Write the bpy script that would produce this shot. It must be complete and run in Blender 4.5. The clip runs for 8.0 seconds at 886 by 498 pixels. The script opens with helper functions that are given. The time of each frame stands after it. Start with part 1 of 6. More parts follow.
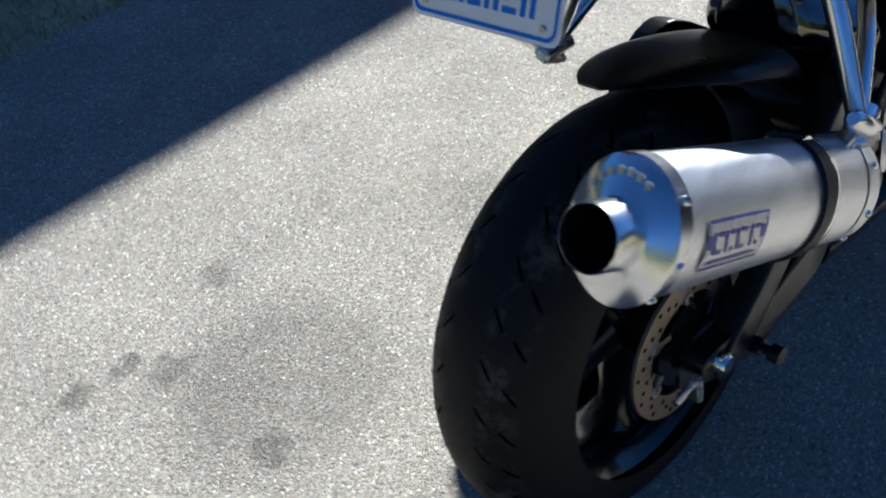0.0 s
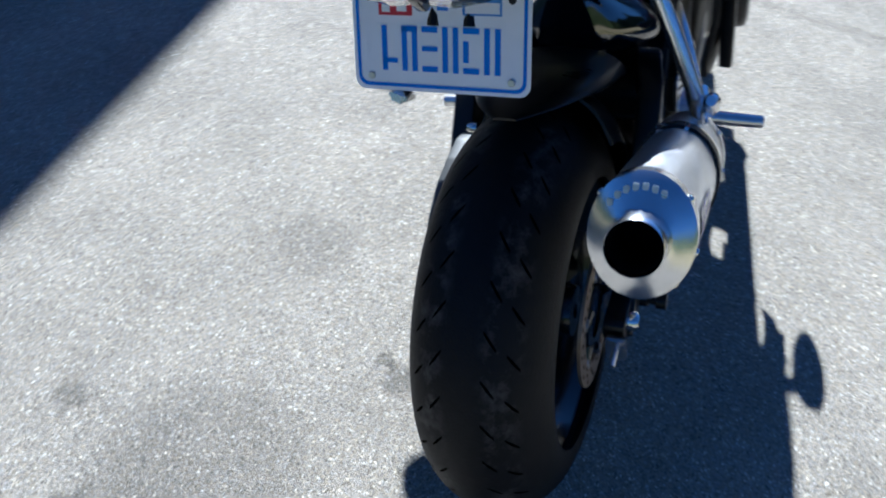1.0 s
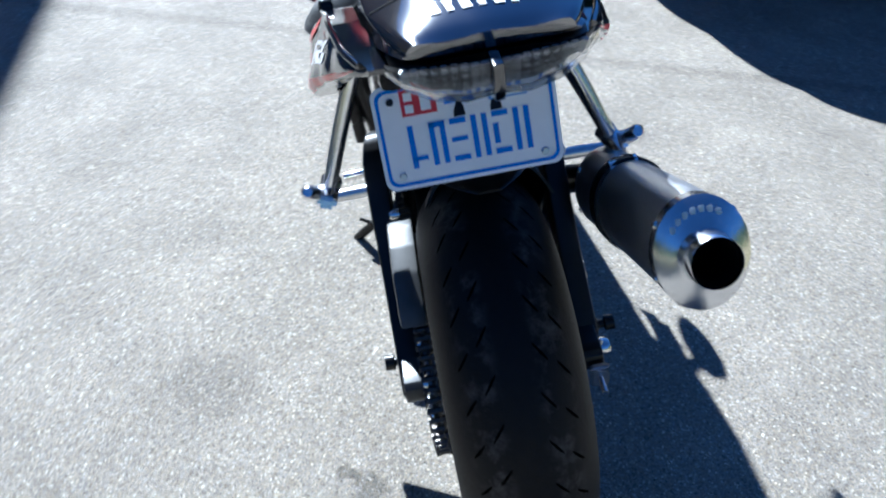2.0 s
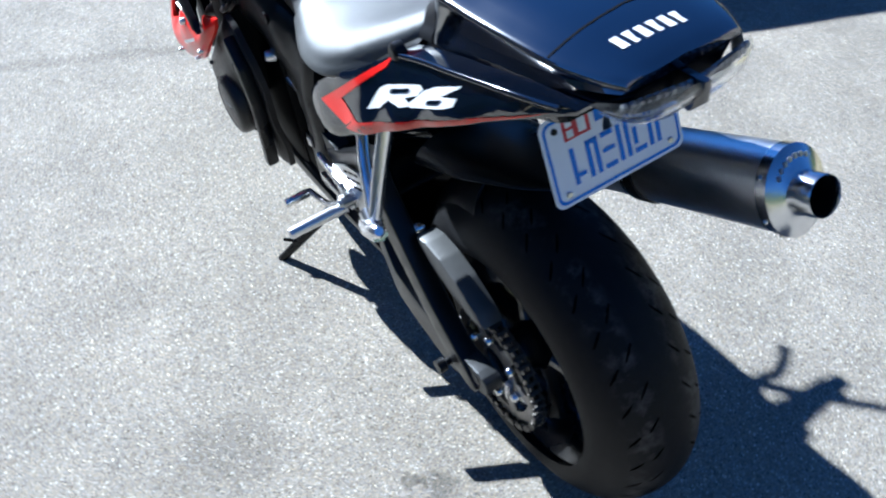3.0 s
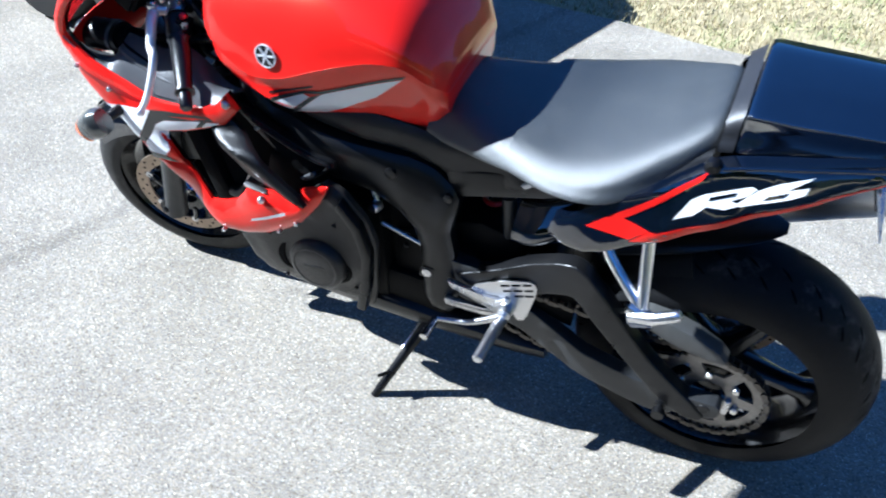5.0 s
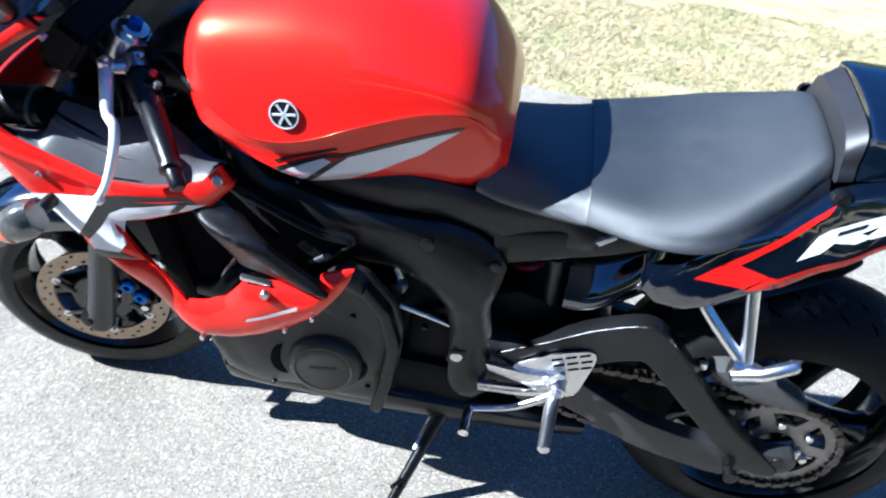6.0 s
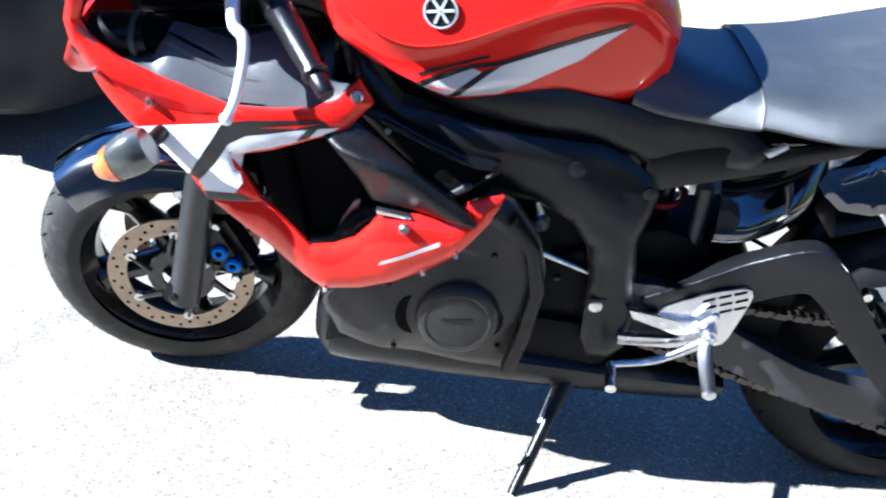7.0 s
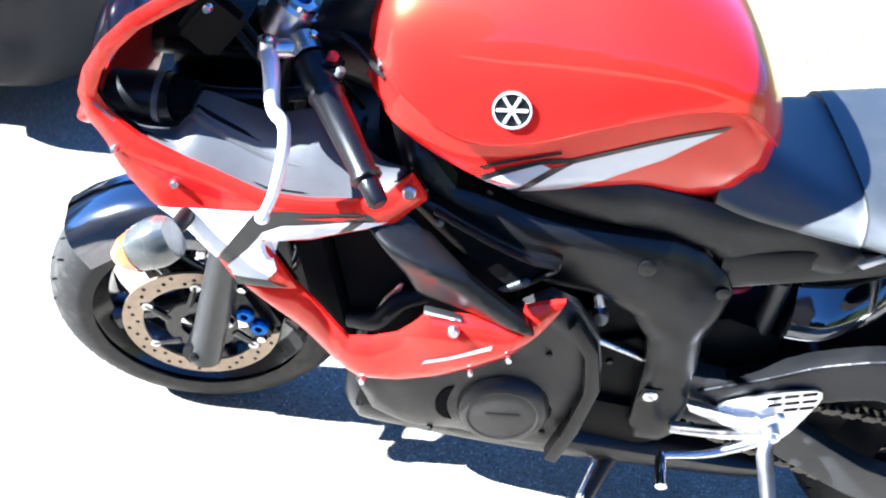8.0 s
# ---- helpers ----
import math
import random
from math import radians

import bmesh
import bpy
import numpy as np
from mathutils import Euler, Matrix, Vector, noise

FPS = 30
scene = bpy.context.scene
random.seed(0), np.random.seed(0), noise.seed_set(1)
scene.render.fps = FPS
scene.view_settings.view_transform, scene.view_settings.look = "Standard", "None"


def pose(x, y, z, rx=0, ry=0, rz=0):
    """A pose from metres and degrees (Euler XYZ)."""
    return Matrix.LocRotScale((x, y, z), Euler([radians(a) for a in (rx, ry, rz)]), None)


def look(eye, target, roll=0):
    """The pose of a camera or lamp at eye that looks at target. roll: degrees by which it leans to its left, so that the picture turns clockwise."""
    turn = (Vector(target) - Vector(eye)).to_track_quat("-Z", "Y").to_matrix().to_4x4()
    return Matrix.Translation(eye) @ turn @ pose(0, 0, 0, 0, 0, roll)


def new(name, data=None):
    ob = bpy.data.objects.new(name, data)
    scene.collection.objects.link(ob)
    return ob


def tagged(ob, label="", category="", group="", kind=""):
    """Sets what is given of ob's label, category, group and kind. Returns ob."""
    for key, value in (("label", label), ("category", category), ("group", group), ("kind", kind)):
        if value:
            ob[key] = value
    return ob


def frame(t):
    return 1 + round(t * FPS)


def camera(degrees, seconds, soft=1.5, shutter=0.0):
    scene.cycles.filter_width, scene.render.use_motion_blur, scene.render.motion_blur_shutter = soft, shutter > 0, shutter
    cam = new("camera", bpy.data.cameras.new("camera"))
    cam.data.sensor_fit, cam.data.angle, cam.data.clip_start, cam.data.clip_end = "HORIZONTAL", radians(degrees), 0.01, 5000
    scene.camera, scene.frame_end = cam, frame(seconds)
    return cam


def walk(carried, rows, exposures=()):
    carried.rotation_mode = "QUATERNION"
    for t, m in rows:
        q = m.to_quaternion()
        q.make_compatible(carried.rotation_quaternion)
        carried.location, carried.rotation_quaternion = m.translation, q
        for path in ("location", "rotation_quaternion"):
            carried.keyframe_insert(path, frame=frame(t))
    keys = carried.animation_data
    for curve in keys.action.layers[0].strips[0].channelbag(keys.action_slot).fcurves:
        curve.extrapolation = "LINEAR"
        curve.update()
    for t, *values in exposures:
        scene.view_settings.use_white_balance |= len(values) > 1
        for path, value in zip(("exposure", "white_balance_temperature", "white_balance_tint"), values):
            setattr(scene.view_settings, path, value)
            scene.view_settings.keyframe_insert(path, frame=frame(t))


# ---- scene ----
from mathutils.bvhtree import BVHTree

cam = camera(53.8, 8.0, soft=2.0, shutter=0.4)
PATH = [
    (0, (-0.632, -0.527, 1.221), (0.309, 0.501, -0.213), -4.9),
    (0.5, (-0.732, -0.402, 1.309), (0.315, 0.42, -0.183), -5.8),
    (1, (-0.822, -0.254, 1.313), (0.506, 0.151, -0.125), 1.4),
    (1.5, (-0.946, -0.049, 1.318), (0.499, 0.022, -0.063), 2.6),
    (1.7, (-0.927, 0.024, 1.311), (0.572, -0.026, -0.012), 2.7),
    (2.8, (-0.674, 0.52, 1.373), (0.562, -0.274, 0.015), 4.7),
    (3, (-0.658, 0.642, 1.398), (0.532, -0.24, 0.054), 4.2),
    (3.5, (-0.533, 0.823, 1.439), (0.531, -0.222, 0.107), 3.2),
    (4, (-0.3, 0.99, 1.481), (0.556, -0.217, 0.135), 4.3),
    (4.5, (-0.05, 1.212, 1.52), (0.601, -0.223, 0.289), 4.8),
    (5, (0.179, 1.374, 1.511), (0.687, -0.143, 0.311), 6.7),
    (5.2, (0.271, 1.386, 1.501), (0.74, -0.149, 0.308), 7.4),
    (6.3, (0.794, 1.252, 1.193), (0.694, -0.492, 0.22), 8.2),
    (6.5, (0.825, 1.274, 1.099), (0.724, -0.469, 0.124), 6.1),
    (7, (0.969, 1.286, 1.007), (0.907, -0.533, 0.177), 8.5),
    (7.5, (1.041, 1.212, 1.073), (0.959, -0.604, 0.239), 9.3),
    (8, (1.075, 1.055, 1.175), (0.981, -0.661, 0.151), 11.6),
]
EXPOSURES = [(0.0, 1.48, 5180, 8), (0.6, 1.46, 4980, 8), (1.0, 1.52, 4850, 8), (1.5, 1.59, 4780, 8), (3.0, 1.62, 4760, 8), (4.0, 1.70, 4780, 8), (5.0, 1.92, 4800, 8), (6.5, 2.22, 4830, 10), (7.2, 2.75, 4880, 10), (8.0, 3.4, 5000, 10)]
walk(cam, [(t, look(eye, target, roll)) for t, eye, target, roll in PATH], EXPOSURES)

# ---- light: low clear sun from ahead and a little left of the machine ----
SHADOW = Vector((-1.52, -0.40, -1.0))
world = bpy.data.worlds.new("sky")
scene.world = world
world.use_nodes = True
wn = world.node_tree.nodes
sky = wn.new("ShaderNodeTexSky")
sky.sky_type = "NISHITA"
sky.sun_disc = False
sky.sun_elevation = math.atan2(1.0, math.hypot(SHADOW.x, SHADOW.y))
sky.sun_rotation = math.atan2(-SHADOW.x, -SHADOW.y)
sky.altitude, sky.air_density, sky.dust_density, sky.ozone_density = 200, 0.85, 0.02, 9.0
wn["Background"].inputs["Strength"].default_value = 0.038
world.node_tree.links.new(sky.outputs[0], wn["Background"].inputs["Color"])
sun = new("sun", bpy.data.lights.new("sun", "SUN"))
sun.data.energy = 5.0
sun.data.angle = radians(0.53)
sun.data.color = (1.0, 0.91, 0.765)
sun.matrix_world = look((30, 6, 20), Vector((30, 6, 20)) + SHADOW)


# ---- materials ----
def mat(name, base, rough=0.5, metal=0.0, coat=0.0, spec=0.5, vary=0.25, scale=60.0, bump=0.0, bump_scale=400.0, dirt=0.0, stretch=None):
    """A surface with colour variation at two scales, uneven gloss and fine relief."""
    m = bpy.data.materials.new(name)
    m.use_nodes = True
    n, l = m.node_tree.nodes, m.node_tree.links
    b = n["Principled BSDF"]
    tc = n.new("ShaderNodeTexCoord")
    vec = tc.outputs["Object"]
    if stretch:
        mp = n.new("ShaderNodeMapping")
        mp.inputs["Scale"].default_value = stretch
        l.new(vec, mp.inputs["Vector"])
        vec = mp.outputs[0]
    fine, broad = n.new("ShaderNodeTexNoise"), n.new("ShaderNodeTexNoise")
    fine.inputs["Scale"].default_value, fine.inputs["Detail"].default_value = scale, 6
    broad.inputs["Scale"].default_value, broad.inputs["Detail"].default_value = scale / 9, 4
    for t in (fine, broad):
        l.new(vec, t.inputs["Vector"])
    add = n.new("ShaderNodeMath")
    add.operation = "ADD"
    l.new(fine.outputs[0], add.inputs[0])
    l.new(broad.outputs[0], add.inputs[1])
    rng = n.new("ShaderNodeMapRange")
    rng.inputs["From Min"].default_value, rng.inputs["From Max"].default_value = 0.6, 1.4
    rng.inputs["To Min"].default_value, rng.inputs["To Max"].default_value = 1 - vary, 1 + vary
    l.new(add.outputs[0], rng.inputs["Value"])
    mul = n.new("ShaderNodeMix")
    mul.data_type, mul.blend_type = "RGBA", "MULTIPLY"
    mul.inputs["Factor"].default_value = 1
    mul.inputs[6].default_value = (*base, 1)
    l.new(rng.outputs[0], mul.inputs[7])
    colour = mul.outputs[2]
    if dirt:
        d = n.new("ShaderNodeMix")
        d.data_type = "RGBA"
        d.inputs[7].default_value = (0.22, 0.2, 0.17, 1)
        dn = n.new("ShaderNodeTexNoise")
        dn.inputs["Scale"].default_value, dn.inputs["Detail"].default_value = 22, 8
        l.new(tc.outputs["Object"], dn.inputs["Vector"])
        dr = n.new("ShaderNodeMapRange")
        dr.inputs["From Min"].default_value, dr.inputs["From Max"].default_value = 0.48, 0.75
        dr.inputs["To Max"].default_value = dirt
        l.new(dn.outputs[0], dr.inputs["Value"])
        l.new(dr.outputs[0], d.inputs["Factor"])
        l.new(colour, d.inputs[6])
        colour = d.outputs[2]
    l.new(colour, b.inputs["Base Color"])
    rr = n.new("ShaderNodeMapRange")
    rr.inputs["To Min"].default_value, rr.inputs["To Max"].default_value = max(rough - 0.08, 0.02), min(rough + 0.08, 1)
    l.new(broad.outputs[0], rr.inputs["Value"])
    l.new(rr.outputs[0], b.inputs["Roughness"])
    b.inputs["Metallic"].default_value = metal
    b.inputs["Coat Weight"].default_value = coat
    b.inputs["Coat Roughness"].default_value = 0.04
    b.inputs["Specular IOR Level"].default_value = spec
    if bump:
        bt, bn = n.new("ShaderNodeBump"), n.new("ShaderNodeTexNoise")
        bn.inputs["Scale"].default_value, bn.inputs["Detail"].default_value = bump_scale, 4
        l.new(vec, bn.inputs["Vector"])
        bt.inputs["Strength"].default_value, bt.inputs["Distance"].default_value = bump, 0.002
        l.new(bn.outputs[0], bt.inputs["Height"])
        l.new(bt.outputs[0], b.inputs["Normal"])
    return m


RED = mat("red_paint", (0.70, 0.009, 0.005), 0.33, 0.0, 0.60, spec=0.42, vary=0.05, scale=30)
RED.node_tree.nodes["Principled BSDF"].inputs["Specular Tint"].default_value = (1.0, 0.50, 0.17, 1)
GLOSS = mat("black_paint", (0.0015, 0.0028, 0.007), 0.06, 0.0, 0.0, spec=0.7, vary=0.2, scale=30)
GLOSS.node_tree.nodes["Principled BSDF"].inputs["IOR"].default_value = 1.85
PLASTIC = mat("black_plastic", (0.0035, 0.0035, 0.004), 0.30, spec=0.30, vary=0.3, bump=0.12, bump_scale=900, dirt=0.006)
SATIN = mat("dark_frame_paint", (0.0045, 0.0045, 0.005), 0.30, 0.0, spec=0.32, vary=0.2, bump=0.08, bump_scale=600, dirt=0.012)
MAGNESIUM = mat("dark_cover", (0.018, 0.0165, 0.015), 0.38, 0.0, spec=0.34, vary=0.35, bump=0.3, bump_scale=700, dirt=0.03)
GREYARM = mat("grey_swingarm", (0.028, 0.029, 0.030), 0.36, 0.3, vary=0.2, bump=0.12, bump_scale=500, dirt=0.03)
GUARD = mat("grey_guard", (0.075, 0.075, 0.072), 0.42, 0.2, vary=0.12, bump=0.1)
COWL = mat("cowl_paint", (0.0015, 0.0028, 0.007), 0.07, 0.0, 0.0, spec=0.8, vary=0.2, scale=30)
COWL.node_tree.nodes["Principled BSDF"].inputs["IOR"].default_value = 2.3
FENDER = mat("fender_paint", (0.002, 0.003, 0.006), 0.08, 0.0, 0.6, spec=0.8, vary=0.2, scale=30)
FENDER.node_tree.nodes["Principled BSDF"].inputs["IOR"].default_value = 1.9
BOWL = mat("lamp_bowl", (0.16, 0.165, 0.17), 0.35, 0.5, vary=0.5, scale=180)
STRIP = mat("dark_grey_strip", (0.018, 0.018, 0.020), 0.45, vary=0.12, bump=0.2, bump_scale=900)
TRIM = mat("grey_trim", (0.075, 0.076, 0.080), 0.36, vary=0.12, bump=0.2, bump_scale=900)
ALU = mat("aluminium", (0.62, 0.62, 0.63), 0.28, 1.0, vary=0.12, scale=80, bump=0.08)
LEVER = mat("satin_lever", (0.85, 0.85, 0.85), 0.4, 0.5, vary=0.06, scale=80)
GRIP = mat("grip_rubber", (0.004, 0.004, 0.005), 0.28, spec=0.4, vary=0.2, bump=0.2, bump_scale=700)
STRUT = mat("bright_casting", (0.80, 0.80, 0.81), 0.24, 1.0, vary=0.08, scale=60)
POLISH = mat("polished_steel", (0.72, 0.71, 0.69), 0.09, 1.0, vary=0.08)
CAN = mat("brushed_silencer", (0.78, 0.79, 0.81), 0.32, 1.0, vary=0.08, scale=40, stretch=(1, 14, 14), bump=0.12, bump_scale=120)
ENDCAP = mat("satin_steel", (0.66, 0.67, 0.69), 0.2, 1.0, vary=0.1, scale=50, bump=0.05)
DISC = mat("disc_steel", (0.33, 0.265, 0.20), 0.42, 0.85, vary=0.2, scale=90)
# near black: the deep shade between frame and covers is in this colour
ENGINE = mat("engine_shade_black", (0.002, 0.002, 0.002), 0.55, spec=0.12, vary=0.3)
REFLECT = mat("lamp_facets", (0.34, 0.35, 0.36), 0.3, 0.7, vary=0.5, scale=200)
CUT_SHADE = mat("tread_cut_shade", (0.0006, 0.0006, 0.0006), 0.9, spec=0.02)
# matt black for soot and joints, and for shade painted into holes and recesses
SOOT_SHADE = mat("soot_and_shade_black", (0.004, 0.004, 0.004), 0.9, spec=0.1)
VINYL = mat("seat_vinyl", (0.020, 0.023, 0.024), 0.43, spec=0.50, coat=0.0, vary=0.18, bump=0.4, bump_scale=1100, dirt=0.03)
VINYL.node_tree.nodes["Principled BSDF"].inputs["IOR"].default_value = 1.9
RUBBER = mat("hose_rubber", (0.004, 0.004, 0.004), 0.5, spec=0.3)
WHEEL = mat("wheel_paint", (0.003, 0.003, 0.0035), 0.25, 0.1, 0.4, dirt=0.02)
SILVER = mat("silver_decal", (0.62, 0.63, 0.64), 0.3, 0.2, 0.8, vary=0.04)
WHITE = mat("white_decal", (0.82, 0.82, 0.81), 0.35, 0.0, 0.6, vary=0.04)
BLACKD = mat("black_decal", (0.008, 0.008, 0.008), 0.3, 0.0, 0.25, vary=0.1)
PLATE = mat("plate_sheet", (0.80, 0.82, 0.84), 0.4, vary=0.05, scale=40)
BLUE = mat("plate_blue", (0.008, 0.17, 0.66), 0.4, vary=0.06)
STICKR = mat("sticker_red", (0.5, 0.015, 0.03), 0.4, vary=0.06)
STICKB = mat("sticker_blue", (0.08, 0.25, 0.6), 0.4, vary=0.06)
BLUEBOLT = mat("blue_anodised", (0.0, 0.10, 0.45), 0.25, 0.6, vary=0.1)
AMBER = mat("amber_lens", (0.75, 0.14, 0.02), 0.2, 0.0, 0.6, vary=0.1)
SMOKE = mat("smoked_lens", (0.10, 0.105, 0.10), 0.26, 0.55, 0.6, vary=0.2)
# darker copy of the red paint, for shade painted along the fairing groove
GROOVE_SHADE = mat("red_groove_shade", (0.30, 0.003, 0.003), 0.3, 0.0, 0.5, spec=0.2, vary=0.05)
SPRING = mat("red_spring", (0.35, 0.01, 0.01), 0.4, 0.0, 0.3)
SPROCKET = mat("sprocket_steel", (0.22, 0.21, 0.20), 0.38, 0.9, vary=0.3, scale=90)
CHAINM = mat("chain_steel", (0.085, 0.078, 0.070), 0.38, 0.85, vary=0.4, scale=120)
LABEL = mat("badge_metal", (0.5, 0.5, 0.52), 0.3, 0.8, vary=0.1)
NAVY = mat("badge_blue", (0.01, 0.02, 0.30), 0.35, vary=0.1)
CARPAINT = mat("car_paint", (0.004, 0.005, 0.008), 0.08, 0.0, 0.0, spec=0.7, vary=0.1, scale=8)
CARPLAST = mat("car_bumper", (0.026, 0.025, 0.024), 0.5, spec=0.25, vary=0.15, bump=0.1)
CARRED = mat("car_reflector", (0.5, 0.02, 0.02), 0.2, 0.0, 0.8)
SIDING = mat("house_siding", (0.28, 0.22, 0.18), 0.8, vary=0.15, scale=4)
WOODS = mat("far_trees", (0.035, 0.05, 0.02), 0.9, spec=0.1, vary=0.6, scale=1.2, bump=1.0, bump_scale=3)
ROOFM = mat("roof_shingle", (0.07, 0.065, 0.06), 0.9, vary=0.3, scale=20)


def lens_glass(name, tint, rough):
    m = bpy.data.materials.new(name)
    m.use_nodes = True
    b = m.node_tree.nodes["Principled BSDF"]
    b.inputs["Base Color"].default_value = (*tint, 1)
    b.inputs["Roughness"].default_value = rough
    b.inputs["Transmission Weight"].default_value = 1.0
    b.inputs["IOR"].default_value = 1.12
    return m


CLEAR = lens_glass("clear_lens", (0.93, 0.95, 0.96), 0.03)


def tyre_material(name, base, spec, dust):
    """Rubber with greyed, scuffed bands on the shoulders; y runs across the tread."""
    m = mat(name, base, 0.6, spec=spec, vary=0.35, scale=70, bump=0.4, bump_scale=350)
    n, l = m.node_tree.nodes, m.node_tree.links
    b = n["Principled BSDF"]
    old = b.inputs["Base Color"].links[0].from_socket
    tc, sep = n.new("ShaderNodeTexCoord"), n.new("ShaderNodeSeparateXYZ")
    l.new(tc.outputs["Object"], sep.inputs[0])
    ab = n.new("ShaderNodeMath")
    ab.operation = "ABSOLUTE"
    l.new(sep.outputs["Y"], ab.inputs[0])
    ramp = n.new("ShaderNodeValToRGB")
    ramp.color_ramp.elements[0].position, ramp.color_ramp.elements[0].color = 0.018, (0, 0, 0, 1)
    ramp.color_ramp.elements[1].position, ramp.color_ramp.elements[1].color = 0.04, (1, 1, 1, 1)
    e = ramp.color_ramp.elements.new(0.058)
    e.color = (0.7, 0.7, 0.7, 1)
    e = ramp.color_ramp.elements.new(0.075)
    e.color = (0, 0, 0, 1)
    l.new(ab.outputs[0], ramp.inputs[0])
    nz = n.new("ShaderNodeTexNoise")
    nz.inputs["Scale"].default_value, nz.inputs["Detail"].default_value, nz.inputs["Roughness"].default_value = 26, 9, 0.7
    l.new(tc.outputs["Object"], nz.inputs["Vector"])
    r = n.new("ShaderNodeMapRange")
    r.inputs["From Min"].default_value, r.inputs["From Max"].default_value, r.inputs["To Max"].default_value = 0.49, 0.76, dust
    l.new(nz.outputs[0], r.inputs["Value"])
    mu = n.new("ShaderNodeMath")
    mu.operation = "MULTIPLY"
    l.new(ramp.outputs[0], mu.inputs[0])
    l.new(r.outputs[0], mu.inputs[1])
    mx = n.new("ShaderNodeMix")
    mx.data_type = "RGBA"
    mx.inputs[7].default_value = (0.12, 0.105, 0.09, 1)
    l.new(mu.outputs[0], mx.inputs["Factor"])
    l.new(old, mx.inputs[6])
    l.new(mx.outputs[2], b.inputs["Base Color"])
    return m


TYRE = tyre_material("tyre_rubber", (0.0050, 0.0050, 0.0054), 0.20, 1.0)
# lighter base than the rear: sunlight on the front tyre put into the colour
FRONT_TYRE = tyre_material("sunlit_dusty_tyre_rubber", (0.016, 0.0155, 0.014), 0.3, 0.8)


def asphalt_material():
    """Weathered driveway asphalt: pale worn stone chips in dark binder, stains and a tar seam."""
    m = bpy.data.materials.new("worn_asphalt")
    m.use_nodes = True
    n, l = m.node_tree.nodes, m.node_tree.links
    b = n["Principled BSDF"]
    tc = n.new("ShaderNodeTexCoord")
    vec = tc.outputs["Object"]

    def math_node(op, a, c):
        k = n.new("ShaderNodeMath")
        k.operation = op
        for i, v in enumerate((a, c)):
            if isinstance(v, (int, float)):
                k.inputs[i].default_value = v
            else:
                l.new(v, k.inputs[i])
        return k.outputs[0]

    warp = n.new("ShaderNodeTexNoise")
    warp.inputs["Scale"].default_value, warp.inputs["Detail"].default_value = 90, 3
    l.new(vec, warp.inputs["Vector"])
    off = n.new("ShaderNodeVectorMath")
    off.operation = "MULTIPLY_ADD"
    off.inputs[1].default_value = (0.012, 0.012, 0.012)
    l.new(warp.outputs["Color"], off.inputs[0])
    l.new(vec, off.inputs[2])
    chips = n.new("ShaderNodeTexVoronoi")
    chips.inputs["Scale"].default_value = 300
    l.new(off.outputs[0], chips.inputs["Vector"])
    tone = n.new("ShaderNodeSeparateColor")
    l.new(chips.outputs["Color"], tone.inputs[0])
    ramp = n.new("ShaderNodeValToRGB")
    el = ramp.color_ramp.elements
    el[0].position, el[0].color = 0.0, (0.140, 0.132, 0.116, 1)
    el[1].position, el[1].color = 1.0, (0.80, 0.77, 0.70, 1)
    for p, c in ((0.10, (0.252, 0.236, 0.209, 1)), (0.5, (0.338, 0.316, 0.281, 1)), (0.86, (0.396, 0.371, 0.330, 1)), (0.95, (0.51, 0.48, 0.43, 1))):
        el.new(p).color = c
    l.new(tone.outputs[0], ramp.inputs[0])
    gap = n.new("ShaderNodeTexVoronoi")
    gap.feature = "DISTANCE_TO_EDGE"
    gap.inputs["Scale"].default_value = 300
    l.new(off.outputs[0], gap.inputs["Vector"])
    binder = n.new("ShaderNodeMapRange")
    binder.inputs["From Max"].default_value, binder.inputs["To Min"].default_value = 0.12, 0.62
    l.new(gap.outputs["Distance"], binder.inputs["Value"])
    col = n.new("ShaderNodeMix")
    col.data_type, col.blend_type = "RGBA", "MULTIPLY"
    col.inputs["Factor"].default_value = 1
    l.new(ramp.outputs[0], col.inputs[6])
    l.new(binder.outputs[0], col.inputs[7])
    # some stones are tan
    tan = n.new("ShaderNodeMix")
    tan.data_type, tan.blend_type = "RGBA", "MULTIPLY"
    tan.inputs[7].default_value = (1.10, 0.99, 0.80, 1)
    l.new(tone.outputs[2], tan.inputs["Factor"])
    l.new(col.outputs[2], tan.inputs[6])
    col = tan
    # broad unevenness
    broad = n.new("ShaderNodeTexNoise")
    broad.inputs["Scale"].default_value, broad.inputs["Detail"].default_value = 3.5, 7
    l.new(vec, broad.inputs["Vector"])
    br = n.new("ShaderNodeMapRange")
    br.inputs["From Min"].default_value, br.inputs["From Max"].default_value = 0.3, 0.7
    br.inputs["To Min"].default_value, br.inputs["To Max"].default_value = 0.84, 1.12
    l.new(broad.outputs[0], br.inputs["Value"])
    shade = br.outputs[0]
    # oil spots: place, size, depth
    sep = n.new("ShaderNodeSeparateXYZ")
    soft = n.new("ShaderNodeTexNoise")
    soft.inputs["Scale"].default_value, soft.inputs["Detail"].default_value = 30, 5
    l.new(vec, soft.inputs["Vector"])
    l.new(vec, sep.inputs[0])
    rag = math_node("MULTIPLY", math_node("SUBTRACT", soft.outputs[0], 0.5), 0.07)
    for x, y, size, depth in SPOTS:
        dx, dy = math_node("SUBTRACT", sep.outputs["X"], x), math_node("SUBTRACT", sep.outputs["Y"], y)
        d = math_node("SQRT", math_node("ADD", math_node("MULTIPLY", dx, dx), math_node("MULTIPLY", dy, dy)), 0)
        k = n.new("ShaderNodeMapRange")
        k.interpolation_type = "SMOOTHSTEP"
